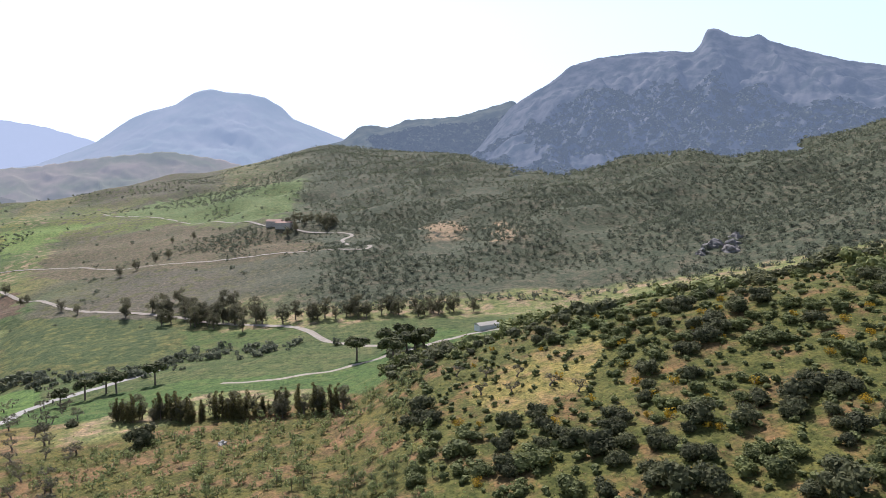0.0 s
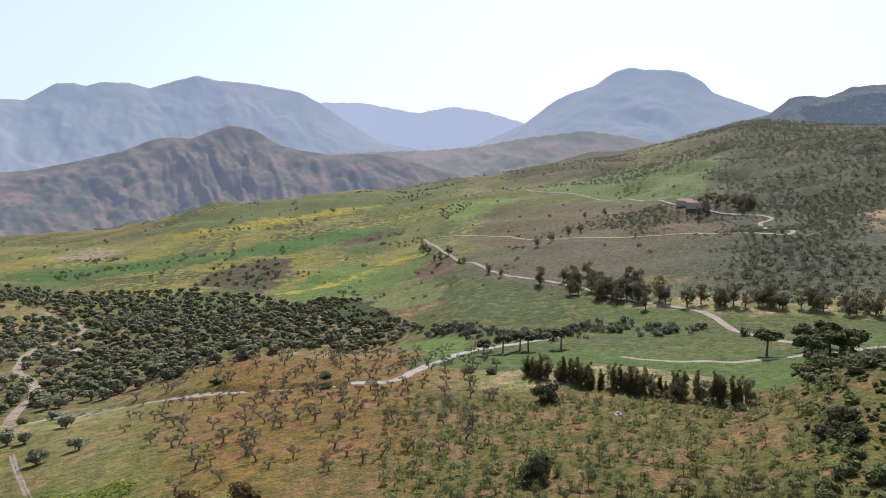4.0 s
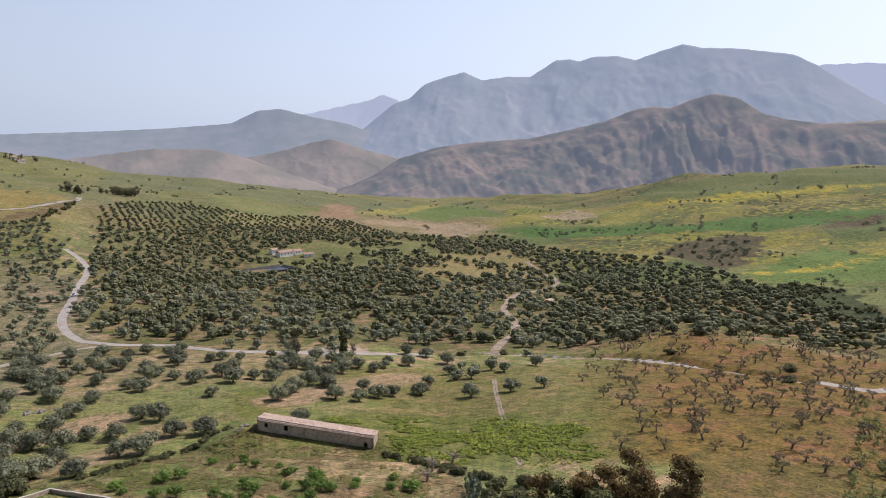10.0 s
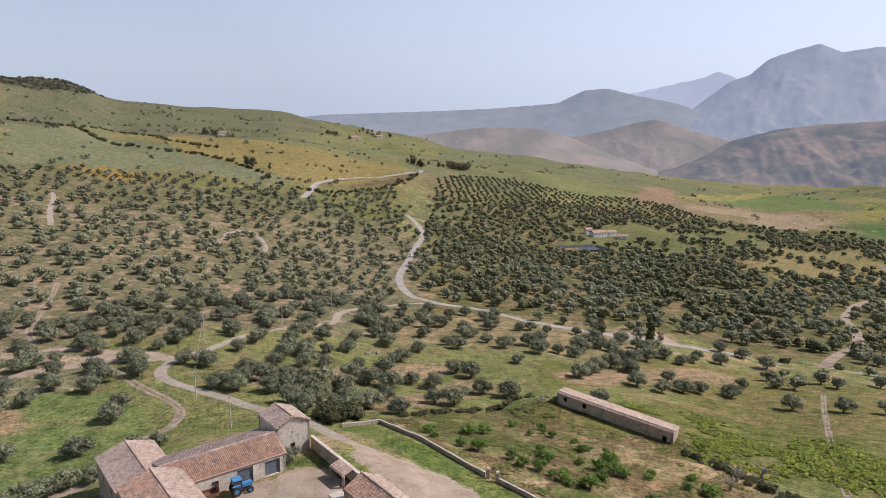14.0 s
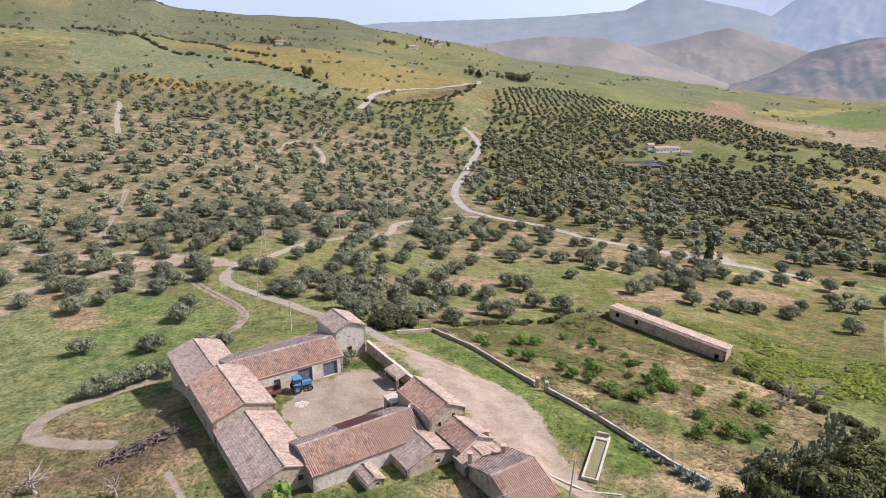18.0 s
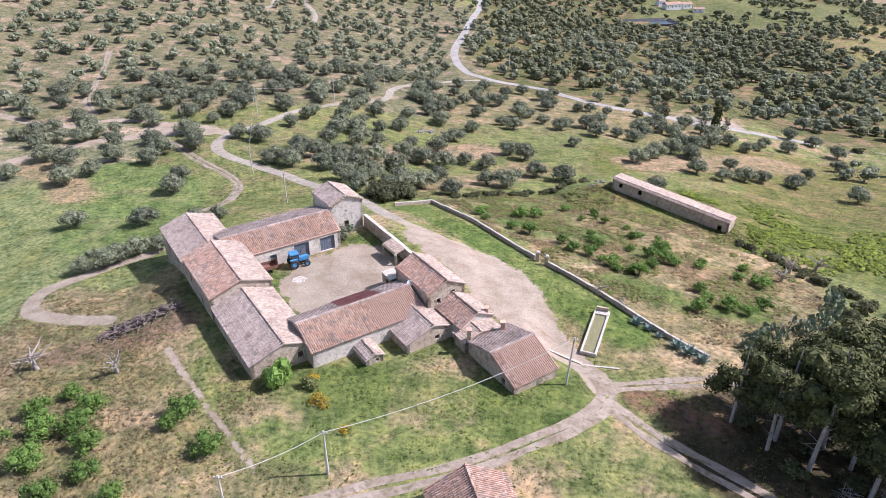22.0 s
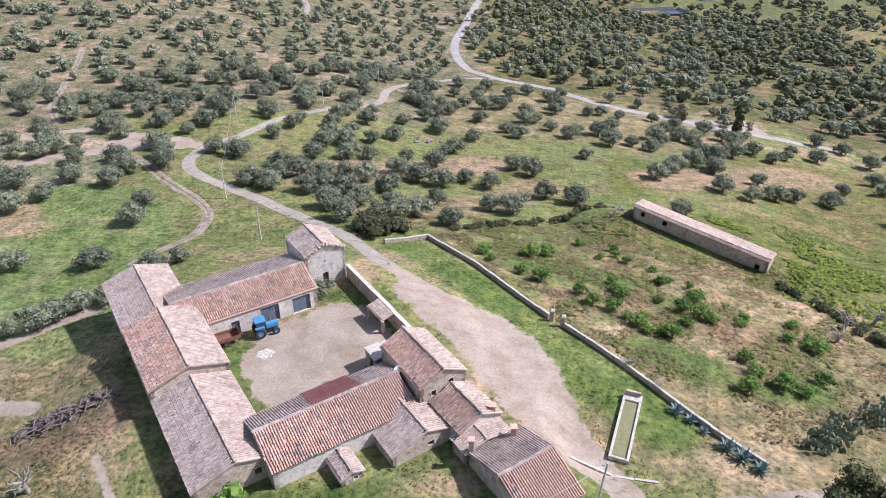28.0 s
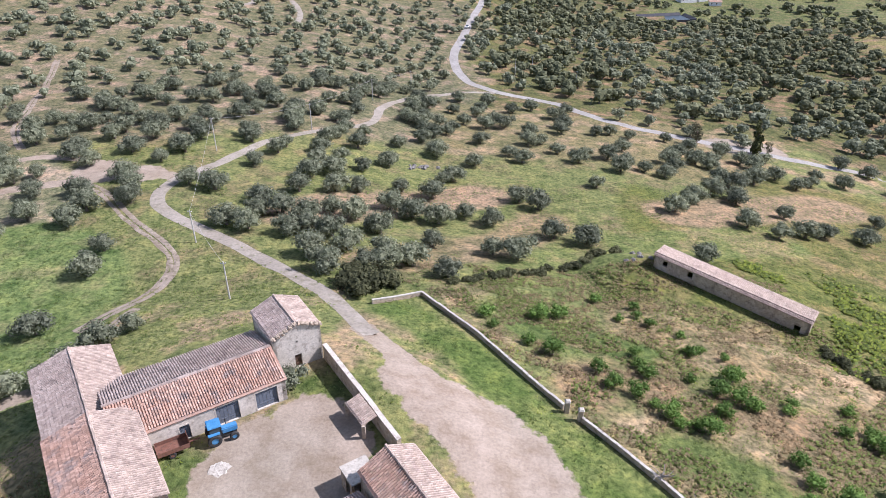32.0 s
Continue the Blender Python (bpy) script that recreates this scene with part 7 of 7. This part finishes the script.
# eucalyptus wood by the lane and the row of slender trees
for k in range(42):
    u = vr.random()
    x, y = 487 - 85 * u + vr.gauss(0, 8), 92 - 66 * u + vr.gauss(0, 10)
    BROAD.plant(x, y, vr.uniform(1.05, 1.45), vr.uniform(0, 6.28), "tall dark eucalyptus in a dense wood", "tree", "eucalyptus wood")
for k in range(76):
    u = k / 75
    x, y = 226 - 34 * u + vr.gauss(0, 2.0), 53 - 69 * u + vr.gauss(0, 1.5)
    (UPRIGHT if k % 3 else BROAD).plant(x, y, vr.uniform(0.7, 1.3) * (1.0 if k % 3 else 0.62), vr.uniform(0, 6.28), "slender tree in a field-edge row", "tree", "row of trees")
for k in range(30):
    u = k / 29
    x, y = 395 - 20 * u + vr.gauss(0, 3), -5 - 90 * u + vr.gauss(0, 4)
    BROAD.plant(x, y, vr.uniform(0.8, 1.2), vr.uniform(0, 6.28), "dark tree in a valley belt", "tree", "valley tree belt")
for x, y in ((640, 250), (655, 262), (665, 250), (600, 215), (585, 205), (720, 300), (735, 310), (705, 290), (520, 150), (535, 165), (690, 130), (700, 120), (780, 130), (790, 110), (640, 150), (655, 140)):
    BROAD.plant(x, y, vr.uniform(0.8, 1.15), vr.uniform(0, 6.28), "lone dark tree on the opposite slope", "tree", "lone trees")
# trees by the road, round bushes
DARK_UPRIGHT.plant(105.5, 254.8, 1.65, 0, "dark broad cypress by the road", "cypress", "roadside trees")
BROAD.plant(88, 262, 0.75, 1, "dark tree by the road", "tree", "roadside trees")
BROAD.plant(111, 257, 0.45, 2, "reddish small tree by the road", "tree", "roadside trees")
SHRUB.plant(127.6, 24.9, 2.1, 0.4, "large round dark bush on the slope", "bush", "round bushes", tall=1.35)
SHRUB.plant(192.4, 38.1, 2.6, 0.8, "wide dark round bush on the field edge", "bush", "round bushes")
for x, y in ((210.9, 174), (216.9, 127), (221, 131), (227.8, 74.6), (227.7, 66), (200, 118), (172, 232), (160, 247)):
    SHRUB.plant(x, y, 1.5, x, "low dark bush at the field edge", "bush", "low bushes", tall=0.7)
# plants round the buildings
for x, y, s in ((-25.9, 53.5, 0.72), (-30.8, 59.8, 0.72), (-31.5, 58.0, 0.55), (-39.3, 54.1, 0.7), (-46, 64, 0.55), (-45.7, 57, 0.7), (-41.9, 60.9, 0.75), (-44.5, 51.5, 0.75), (-42, 57, 0.75), (-48, 60.5, 0.7), (-50, 55, 0.75), (-37.5, 49.5, 0.6), (-33, 46, 0.6), (-40, 46, 0.7)):
    FIG.plant(x, y, s, vr.uniform(0, 6.28), "leafy bright green fruit tree", "fruit tree", "fruit trees by the farm")
BUSH.plant(-20.9, 65.2, 1.15, 0.3, "dense bright evergreen bush against the gable", "bush", "bushes by the walls", tall=1.35)
SHRUB_LIGHT.plant(-16.6, 64.9, 0.75, 1.3, "grey-green bush by the gable wall", "bush", "bushes by the walls")
for x, y, s in ((36, 60, 0.9), (41, 56.5, 1.0), (47, 55, 1.0), (53, 58, 1.1), (38, 52, 0.9), (44, 51, 0.9), (58, 62, 1.1)):
    SHRUB.plant(x, y, s, x, "dark undergrowth bush beneath the pines", "bush", "pine undergrowth", tall=0.8)
OLIVE.plant(-17.6, 103.6, 0.8, 0.3, "grey-leaved little tree by the stable door", "tree", "yard trees")
for x, y, s in ((-54, 70.7, 1.3), (-42.7, 69.4, 1.1), (-60, 66, 1.2), (-57, 62, 1.2), (66, 111, 1.3), (72, 113, 1.3), (62, 106, 1.1), (28, 88, 0.6), (25, 92, 0.7)):
    DEAD.plant(x, y, s, vr.uniform(0, 6.28), "leafless grey tree with tangled branches", "bare tree", "bare trees")
for k in range(46):
    u, v = vr.random(), vr.random()
    x, y = 6 + 34 * v + 26 * u, 128 - 44 * v + 12 * u
    if near_road(x, y, 2) or 14 < x < 27 and y < 92:
        continue
    FIG.plant(x, y, vr.uniform(0.32, 0.7), vr.uniform(0, 6.28), "small green citrus tree in the walled garden", "fruit tree", "garden fruit trees")
for k, (x, y) in enumerate(((-13, 133.5), (-10.5, 136), (-15, 137), (-8, 138.5), (-12, 140))):
    SHRUB.plant(x, y, 1.7, k, "thick dark green hedge bush beside the lane", "bush", "lane bushes", tall=0.95)
for k in range(22):
    u = k / 21
    x, y = 3 + 33 * u + vr.gauss(0, 0.5), 140.5 + 17.5 * u + vr.gauss(0, 0.5)
    SHRUB.plant(x, y, vr.uniform(0.6, 0.85), vr.uniform(0, 6.28), "dark bramble hedge below the garden", "hedge bush", "bramble hedge", tall=0.8)
for k in range(26):
    u = k / 25
    x, y = 63 + 10 * u + vr.gauss(0, 0.6), 127 - 30 * u + vr.gauss(0, 0.6)
    SHRUB.plant(x, y, vr.uniform(0.45, 0.95), vr.uniform(0, 6.28), "dark thorny hedge below the barn", "hedge bush", "barn hedge", tall=0.85)
for x, y in ((66, 90), (70, 94), (64, 86), (72, 88), (69, 83), (76, 92), (60, 84)):
    SHRUB.plant(x, y, vr.uniform(0.8, 1.3), vr.uniform(0, 6.28), "grey-green bush beside the prickly pears", "bush", "track bushes")
for x, y in ((165, -50), (158, -56), (150, -52), (146, -60), (139, -64), (155, -46), (172, -44)):
    PRUNED.plant(x, y, 0.9, x, "small bare fruit tree on the meadow", "fruit tree", "meadow trees")


# ---- smaller things ----
def clumps(name, label, category, xy, size, n, material, seed, tall=1.0):
    """Tufts and low plants as one mass: a few blades each, standing up and leaning out."""
    xy = np.asarray(xy, float)
    rng = np.random.RandomState(seed)
    m = len(xy)
    if not m:
        return
    z = ground_z(xy[:, 0], xy[:, 1])
    c = np.repeat(np.column_stack([xy, z]), n, 0)
    k = len(c)
    a = rng.uniform(0, 6.283, k)
    s = size * rng.uniform(0.5, 1.4, k) * np.repeat(rng.uniform(0.6, 1.4, m), n)
    out = np.stack([np.cos(a), np.sin(a), np.zeros(k)], 1)
    side = np.stack([-np.sin(a), np.cos(a), np.zeros(k)], 1)
    root = c + out * (rng.rand(k) * s * 0.5)[:, None]
    tip = root + out * (s * rng.uniform(0.2, 0.8, k))[:, None]
    tip[:, 2] += s * tall * rng.uniform(0.3, 0.8, k)
    w = (s * 0.28)[:, None]
    mid = (root + tip) / 2
    mid[:, 2] += s * 0.12
    root[:, 2] -= 0.05
    V = np.stack([root, mid - side * w, tip, mid + side * w], 1).reshape(-1, 3)
    me = mesh_from(name, V, quads(V), True)
    lit = np.repeat(np.stack([out[:, 0] * 0.35, out[:, 1] * 0.35, np.ones(k)], 1), 4, 0)
    me.normals_split_custom_set_from_vertices(lit / np.linalg.norm(lit, axis=1)[:, None])
    me.materials.append(material)
    tagged(new(name, me), label, category, kind="stuff")


def strewn(n, x0, x1, y0, y1, seed, size=9, level=0.45, margin=0.4):
    rng = np.random.RandomState(seed)
    x, y = rng.uniform(x0, x1, n), rng.uniform(y0, y1, n)
    ok = fbm(x / size + seed, y / size, 3) > level
    x, y = x[ok], y[ok]
    keep = bare_earth(x, y) < 0.35
    for line, width in ROAD_LINES:
        for k in range(0, len(line), 2):
            keep &= (x - line[k, 0]) ** 2 + (y - line[k, 1]) ** 2 > (width / 2 + margin) ** 2
    u, v = (x + 44.3) * 0.55 - (y - 105.3) * 0.835, (x + 44.3) * 0.835 + (y - 105.3) * 0.55
    keep &= ~((u > -1) & (u < 44) & (v > -5) & (v < 5))
    keep &= ~((u > -1) & (u < 44) & (v > 5) & (v < 44) & ((u < 12) | (u > 26)) & (y > 63))
    return np.stack([x[keep], y[keep]], 1)


clumps("grass", "rough green grass round the farm", "grass", strewn(36000, -65, 60, 40, 135, 1, 6, 0.42), 0.24, 3, M_WEED, 1, 0.6)
clumps("weeds", "tall yellow-flowering weeds in the grass", "weeds", strewn(5000, -30, 40, 45, 135, 2, 7, 0.58), 0.2, 4, M_LIME, 2)
garden = strewn(30000, -6, 66, 78, 150, 3, 4, 0.48)
garden = garden[(garden[:, 0] - 16.3) * 0.84 + (garden[:, 1] - 104.2) * 0.54 > 0.6]
clumps("dry_grass", "dry straw-coloured grass", "grass", garden, 0.34, 4, M_DRY, 3, 0.7)
clumps("dry_grass", "dry grass on the trodden slope", "grass", strewn(14000, -66, -22, 40, 90, 4, 8, 0.5), 0.28, 3, M_DRY, 4, 0.7)
clumps("weeds", "green weeds among the dry garden grass", "weeds", garden[fbm(garden[:, 0] / 7 + 9, garden[:, 1] / 7, 3) > 0.52][::2], 0.45, 5, M_WEED, 14, 0.7)
clumps("grass", "green field grass towards the olive trees", "grass", strewn(26000, -80, 130, 130, 210, 5, 12, 0.42), 0.25, 3, M_WEED, 5)
rngf = np.random.RandomState(8)
fern = np.stack([rngf.uniform(60, 112, 9000), rngf.uniform(96, 160, 9000)], 1)
fern = fern[(fbm(fern[:, 0] / 9 + 3, fern[:, 1] / 9, 3) > 0.46) & (np.abs((fern[:, 0] - 80) * 0.62 + (fern[:, 1] - 132) * 0.78) < 20 * rngf.uniform(0.4, 1.1, 9000)) & (np.hypot(fern[:, 0] - 52, fern[:, 1] - 140) > 17)]
clumps("bracken", "lush bright green bracken and fennel", "bracken", fern, 0.6, 6, M_WEED, 6, 0.6)
clumps("weeds", "yellow-green flowers among the bracken", "weeds", fern, 0.6, 5, M_LIME, 7, 0.8)
clumps("grass", "scrub grass on the near slope", "grass", scatter(64, 137, 80, 210, 1.7, 101, 0.45), 0.28, 3, M_STRAW, 8)
clumps("grass", "green undergrowth on the near slope", "grass", scatter(64, 137, 80, 230, 1.6, 102, 0.5), 0.35, 3, M_WEED, 9)
clumps("grass", "dry tufts under the pruned trees", "grass", scatter(40, 74, 120, 290, 2.0, 103, 0.45), 0.26, 3, M_STRAW, 10)
for x, y, s in ((-15.3, 62, 1.2), (-14.2, 61.3, 1.0), (-11.5, 57, 0.9), (-16.5, 66.2, 1.1)):
    GORSE.plant(x, y, s * 0.55, x, "yellow-flowering fennel clump by the wall", "plant", "flowering clumps")


# prickly pears and agaves
def cactus(x, y, size, seed):
    rng = random.Random(seed)
    ob = thing("prickly_pear", x, y, gz(x, y), "pale grey-green prickly pear thicket", "cactus", "prickly pears")
    bm = bmesh.new()
    bmesh.ops.create_icosphere(bm, subdivisions=1, radius=1)
    shared = bpy.data.meshes.new("pad")
    bm.to_mesh(shared)
    bm.free()
    shared.materials.append(M_CACTUS)
    for k in range(70):
        a, r, h = rng.uniform(0, 6.28), size * math.sqrt(rng.random()), rng.uniform(0.2, 2.2)
        m = Matrix.Translation((math.cos(a) * r, math.sin(a) * r, h * (1.1 - 0.35 * r / size))) @ Euler((rng.uniform(-0.6, 0.6), rng.uniform(-0.6, 0.6), rng.uniform(0, 6.28))).to_matrix().to_4x4() @ Matrix.Diagonal((0.3, 0.06, 0.42, 1))
        pad = new("pad", shared)
        pad.parent, pad.matrix_basis = ob, m


for k, (x, y, s) in enumerate(((46.9, 79.7, 2.0), (44.6, 78.5, 1.6), (49.5, 82, 1.9), (66, 95, 1.7), (55, 84.5, 2.0), (58.5, 86.5, 1.8), (62, 89.5, 1.9), (68, 98.5, 1.6))):
    cactus(x, y, s, k)


def agave(x, y, s, seed):
    rng = random.Random(seed)
    ob = thing("agave", x, y, gz(x, y), "blue-grey agave rosette beside the garden wall", "agave", "agaves")
    n = 26
    for k in range(n):
        bm = bmesh.new()
        a, e = 6.283 * k * 0.382 * 1.0, radians(20 + 55 * k / n)
        d = Vector((math.cos(a) * math.cos(e), math.sin(a) * math.cos(e), math.sin(e)))
        w = Vector((-math.sin(a), math.cos(a), 0)) * 0.1 * s
        L = 1.15 * s * rng.uniform(0.8, 1.1)
        b, m, t = Vector((0, 0, 0.1)), d * L * 0.5 + Vector((0, 0, 0.08)), d * L
        v = [bm.verts.new(p) for p in (b - w * 0.6, b + w * 0.6, m + w, t, m - w)]
        lo = [bm.verts.new(p - Vector((0, 0, 0.05 * s))) for p in (b - w * 0.6, b + w * 0.6, m + w, t, m - w)]
        bm.faces.new(v)
        bm.faces.new(lo[::-1])
        for i in range(5):
            bm.faces.new((v[i], lo[i], lo[(i + 1) % 5], v[(i + 1) % 5]))
        bmesh.ops.recalc_face_normals(bm, faces=bm.faces)
        part("leaf", bm, M_AGAVE, ob)


for k, (x, y, s) in enumerate(((29.2, 83.6, 1.3), (30.6, 82.2, 1.1), (33.4, 77.6, 1.4), (34.6, 75.9, 1.5), (35.8, 74.0, 1.3), (31.6, 80.4, 0.9))):
    agave(x, y, s, k)


# stack of cut branches beside the long building
def woodpile():
    rng = random.Random(5)
    ob = thing("woodpile", -43, 82.3, gz(-43, 82.3), "long heap of dark grey-brown cut branches", "woodpile")
    for k in range(300):
        u = rng.random()
        x, y = -5.5 + 9.5 * u + rng.gauss(0, 0.5), -4.2 + 5.2 * u + rng.gauss(0, 0.75)
        a, L = rng.uniform(0, 6.28), rng.uniform(0.7, 1.6)
        h = max(0.1, (1.0 - 0.5 * abs(rng.gauss(0, 0.7))) * rng.random())
        d = np.array((math.cos(a), math.sin(a), rng.uniform(-0.25, 0.25))) * L / 2
        c = np.array((x, y, h + gz(-43 + x, 82.3 + y) - gz(-43, 82.3)))
        v, f = limb([c - d, c + d * 0.3 + (0, 0, 0.06), c + d], [0.09, 0.07, 0.04], 5)
        me = mesh_from("branch", v, f, True)
        me.materials.append(M_HEAP)
        part("branch", me, None, ob)


woodpile()
for k, (x, y) in enumerate(((42.5, 49.0), (47.5, 49.5))):
    rng = random.Random(k)
    ob = thing("brushwood", x, y, gz(x, y), "heap of cut pale brushwood under the pines", "brushwood", "brushwood heaps")
    for i in range(24):
        a = rng.uniform(0, 3.14)
        d = np.array((math.cos(a), math.sin(a), rng.uniform(-0.1, 0.2))) * rng.uniform(0.5, 1.1)
        c = np.array((rng.gauss(0, 0.5), rng.gauss(0, 0.4), rng.uniform(0.05, 0.5)))
        v, f = limb([c - d, c + d], [0.05, 0.02], 4)
        me = mesh_from("branch", v, f, True)
        me.materials.append(M_DEADWOOD)
        part("branch", me, None, ob)
# heap of white gravel in the yard, rubble, boulders


def stone_lump(name, label, x, y, size, squash, seed, material, group="", sink=0.25):
    bm = bmesh.new()
    bmesh.ops.create_icosphere(bm, subdivisions=3, radius=1)
    for v in bm.verts:
        k = 1 + 0.7 * noise.noise(v.co * 1.3 + Vector((seed * 3.7, 0, 0))) + 0.35 * noise.noise(v.co * 3.1 + Vector((0, seed * 1.3, 0)))
        v.co = Vector((v.co.x * size * k, v.co.y * size * k, v.co.z * size * squash * k))
    ob = part(name, bm, material)
    ob.location = (x, y, gz(x, y) + size * squash * (0.5 - sink))
    tagged(ob, label, "rock" if name != "sand_mound" else "sand mound", group)


stone_lump("sand_mound", "flat mound of white sand in the yard", -22.6, 90.6, 1.0, 0.12, 1, M_CONCRETE)
stone_lump("boulder", "white boulder lying on the slope", 181, 16, 1.1, 0.6, 2, M_CONCRETE)
for k in range(14):
    stone_lump("boulder", "pale limestone boulder in the grass", -5.3 + vr.gauss(0, 2.2), 215.3 + vr.gauss(0, 1.6), vr.uniform(0.3, 0.7), 0.7, k, M_ROCK, "rubble heap")
for k in range(10):
    stone_lump("boulder", "loose stone beside the barn", 38 + vr.gauss(0, 1.2), 151 + vr.gauss(0, 1.0), vr.uniform(0.25, 0.5), 0.7, k, M_ROCK, "barn stones")
for k in range(9):
    stone_lump("crag", "grey limestone outcrop on the far slope", 395 + vr.gauss(0, 14), -275 + vr.gauss(0, 16), vr.uniform(3, 6), 0.8, k, M_ROCK, "outcrops", 0.75)
for k in range(12):
    u = k / 11
    stone_lump("boulder", "broken stone on the tower parapet", -16.9 + EAST.x * (u - 0.5) * 6.0, 107.3 + EAST.y * (u - 0.5) * 6.0, 0.3, 0.7, k, M_STONE, "parapet stones")


def raise_group(group, fn):
    for ob in list(scene.objects):
        if ob.get("group") == group:
            ob.location.z = fn(ob.location)


raise_group("parapet stones", lambda p: 4.05 - 0.42 * abs((p.x + 16.9) * EAST.x + (p.y - 107.3) * EAST.y))


# ---- far houses, pond, hut, parked car ----
def far_house(name, label, x, y, w, l, h, turn, roof_mat, wall_mat, group=""):
    ob = thing(name, x, y, gz(x, y), label, "house", group)
    part("wall", block((l, w, h + 1.5), (0, 0, h / 2 - 0.75), 0.05), wall_mat, ob)
    bm = bmesh.new()
    o, r = 0.4, w * 0.22
    vs = [bm.verts.new(p) for p in ((-l / 2 - o, -w / 2 - o, h), (l / 2 + o, -w / 2 - o, h), (l / 2 + o, w / 2 + o, h), (-l / 2 - o, w / 2 + o, h), (-l / 2 - o, 0, h + r), (l / 2 + o, 0, h + r))]
    for q in ((0, 1, 5, 4), (2, 3, 4, 5), (1, 2, 5), (3, 0, 4), (3, 2, 1, 0)):
        bm.faces.new([vs[i] for i in q])
    part("roof", bm, roof_mat, ob)
    for k in range(max(2, int(l / 4))):
        part("window", block((0.9, 0.1, 1.2), (-l / 2 + 2 + k * 4 if l > 5 else 0, -w / 2 - 0.02, h * 0.55), 0.01), M_DARKWOOD, ob)
    ob.rotation_euler = (0, 0, turn)


for x, y, w, l, h, t in ((212, 664, 8, 16, 4.5, 0.3), (226, 668, 7, 9, 4, 0.3), (234, 655, 6, 10, 3, -0.2), (204, 674, 6, 7, 5, 0.3)):
    far_house("villa", "white country house with a red roof among olives", x, y, w, l, h, t, M_TILE, M_WHITE, "country houses")
for x, y, w, l, h in ((-66, 1452, 9, 14, 6), (-58, 1470, 8, 12, 5), (-25, 1566, 9, 16, 6), (-276, 1197, 9, 15, 5), (-15, 1545, 9, 15, 5)):
    far_house("farmhouse", "small pale farmhouse on the far pasture", x, y, w, l, h, 0.4, M_TILE, M_PLASTER, "far farmhouses")
far_house("hut", "ruined little stone hut in the olive grove", 305, 362, 5, 6, 2.6, 0.5, M_STONE, M_STONE)
for x, y in ((738, 12), (752, 22)):
    far_house("farmhouse", "pale farmhouse high on the opposite slope", x, y, 9, 16, 5, 1.2, M_TILE, M_PLASTER, "slope farmhouses")
far_house("roadside_house", "low white building beside the valley road", 318, -92, 5, 11, 2.6, 1.9, M_CONCRETE, M_WHITE)


def pond():
    c = Vector((168, 574))
    d, n = Vector((0.93, 0.2)).normalized(), Vector((-0.2, 0.93)).normalized()
    z = gz(*c) + 1.2
    ob = thing("pond", c.x, c.y, z, "rectangular irrigation pond with dark lined banks", "pond")
    bm = bmesh.new()
    q = [d * 18 + n * 9, d * -18 + n * 9, d * -18 - n * 9, d * 18 - n * 9]
    box_into(bm, q, [-6] * 4, [-1.2] * 4)
    bmesh.ops.recalc_face_normals(bm, faces=bm.faces)
    part("water", bm, surface("pond_water", (0.03, 0.045, 0.05), (0.04, 0.055, 0.06), None, 0.1, 1.0, 0.35, 0.3, 0.1, spec=0.3), ob)
    liner = surface("black_liner", (0.03, 0.03, 0.035), (0.05, 0.05, 0.055), None, 0.3, 2.0, 0.6, 0.1, 0.02)
    for s, e, f in ((q[0], q[1], n), (q[1], q[2], -d), (q[2], q[3], -n), (q[3], q[0], d)):
        bm = bmesh.new()
        box_into(bm, [s, e, e + f * 3, s + f * 3], [-8] * 4, [-1.1, -1.1, 0.4, 0.4])
        bmesh.ops.recalc_face_normals(bm, faces=bm.faces)
        part("bank", bm, liner, ob)


pond()
car = thing("car", 14.9, 443.5, gz(14.9, 443.5) + 0.08, "small white car on the valley road", "car")
body = part("body", block((4.0, 1.7, 0.75), (0, 0, 0.7), 0.15), M_WHITE, car)
part("cabin", block((2.2, 1.5, 0.6), (-0.2, 0, 1.3), 0.15, 0.85), M_GLASS, car)
for x in (-1.25, 1.25):
    for y in (-0.75, 0.75):
        wheel(car, x, y, 0.32, 0.2, M_METAL, M_TYRE)
car.rotation_euler = (0, 0, 1.4)
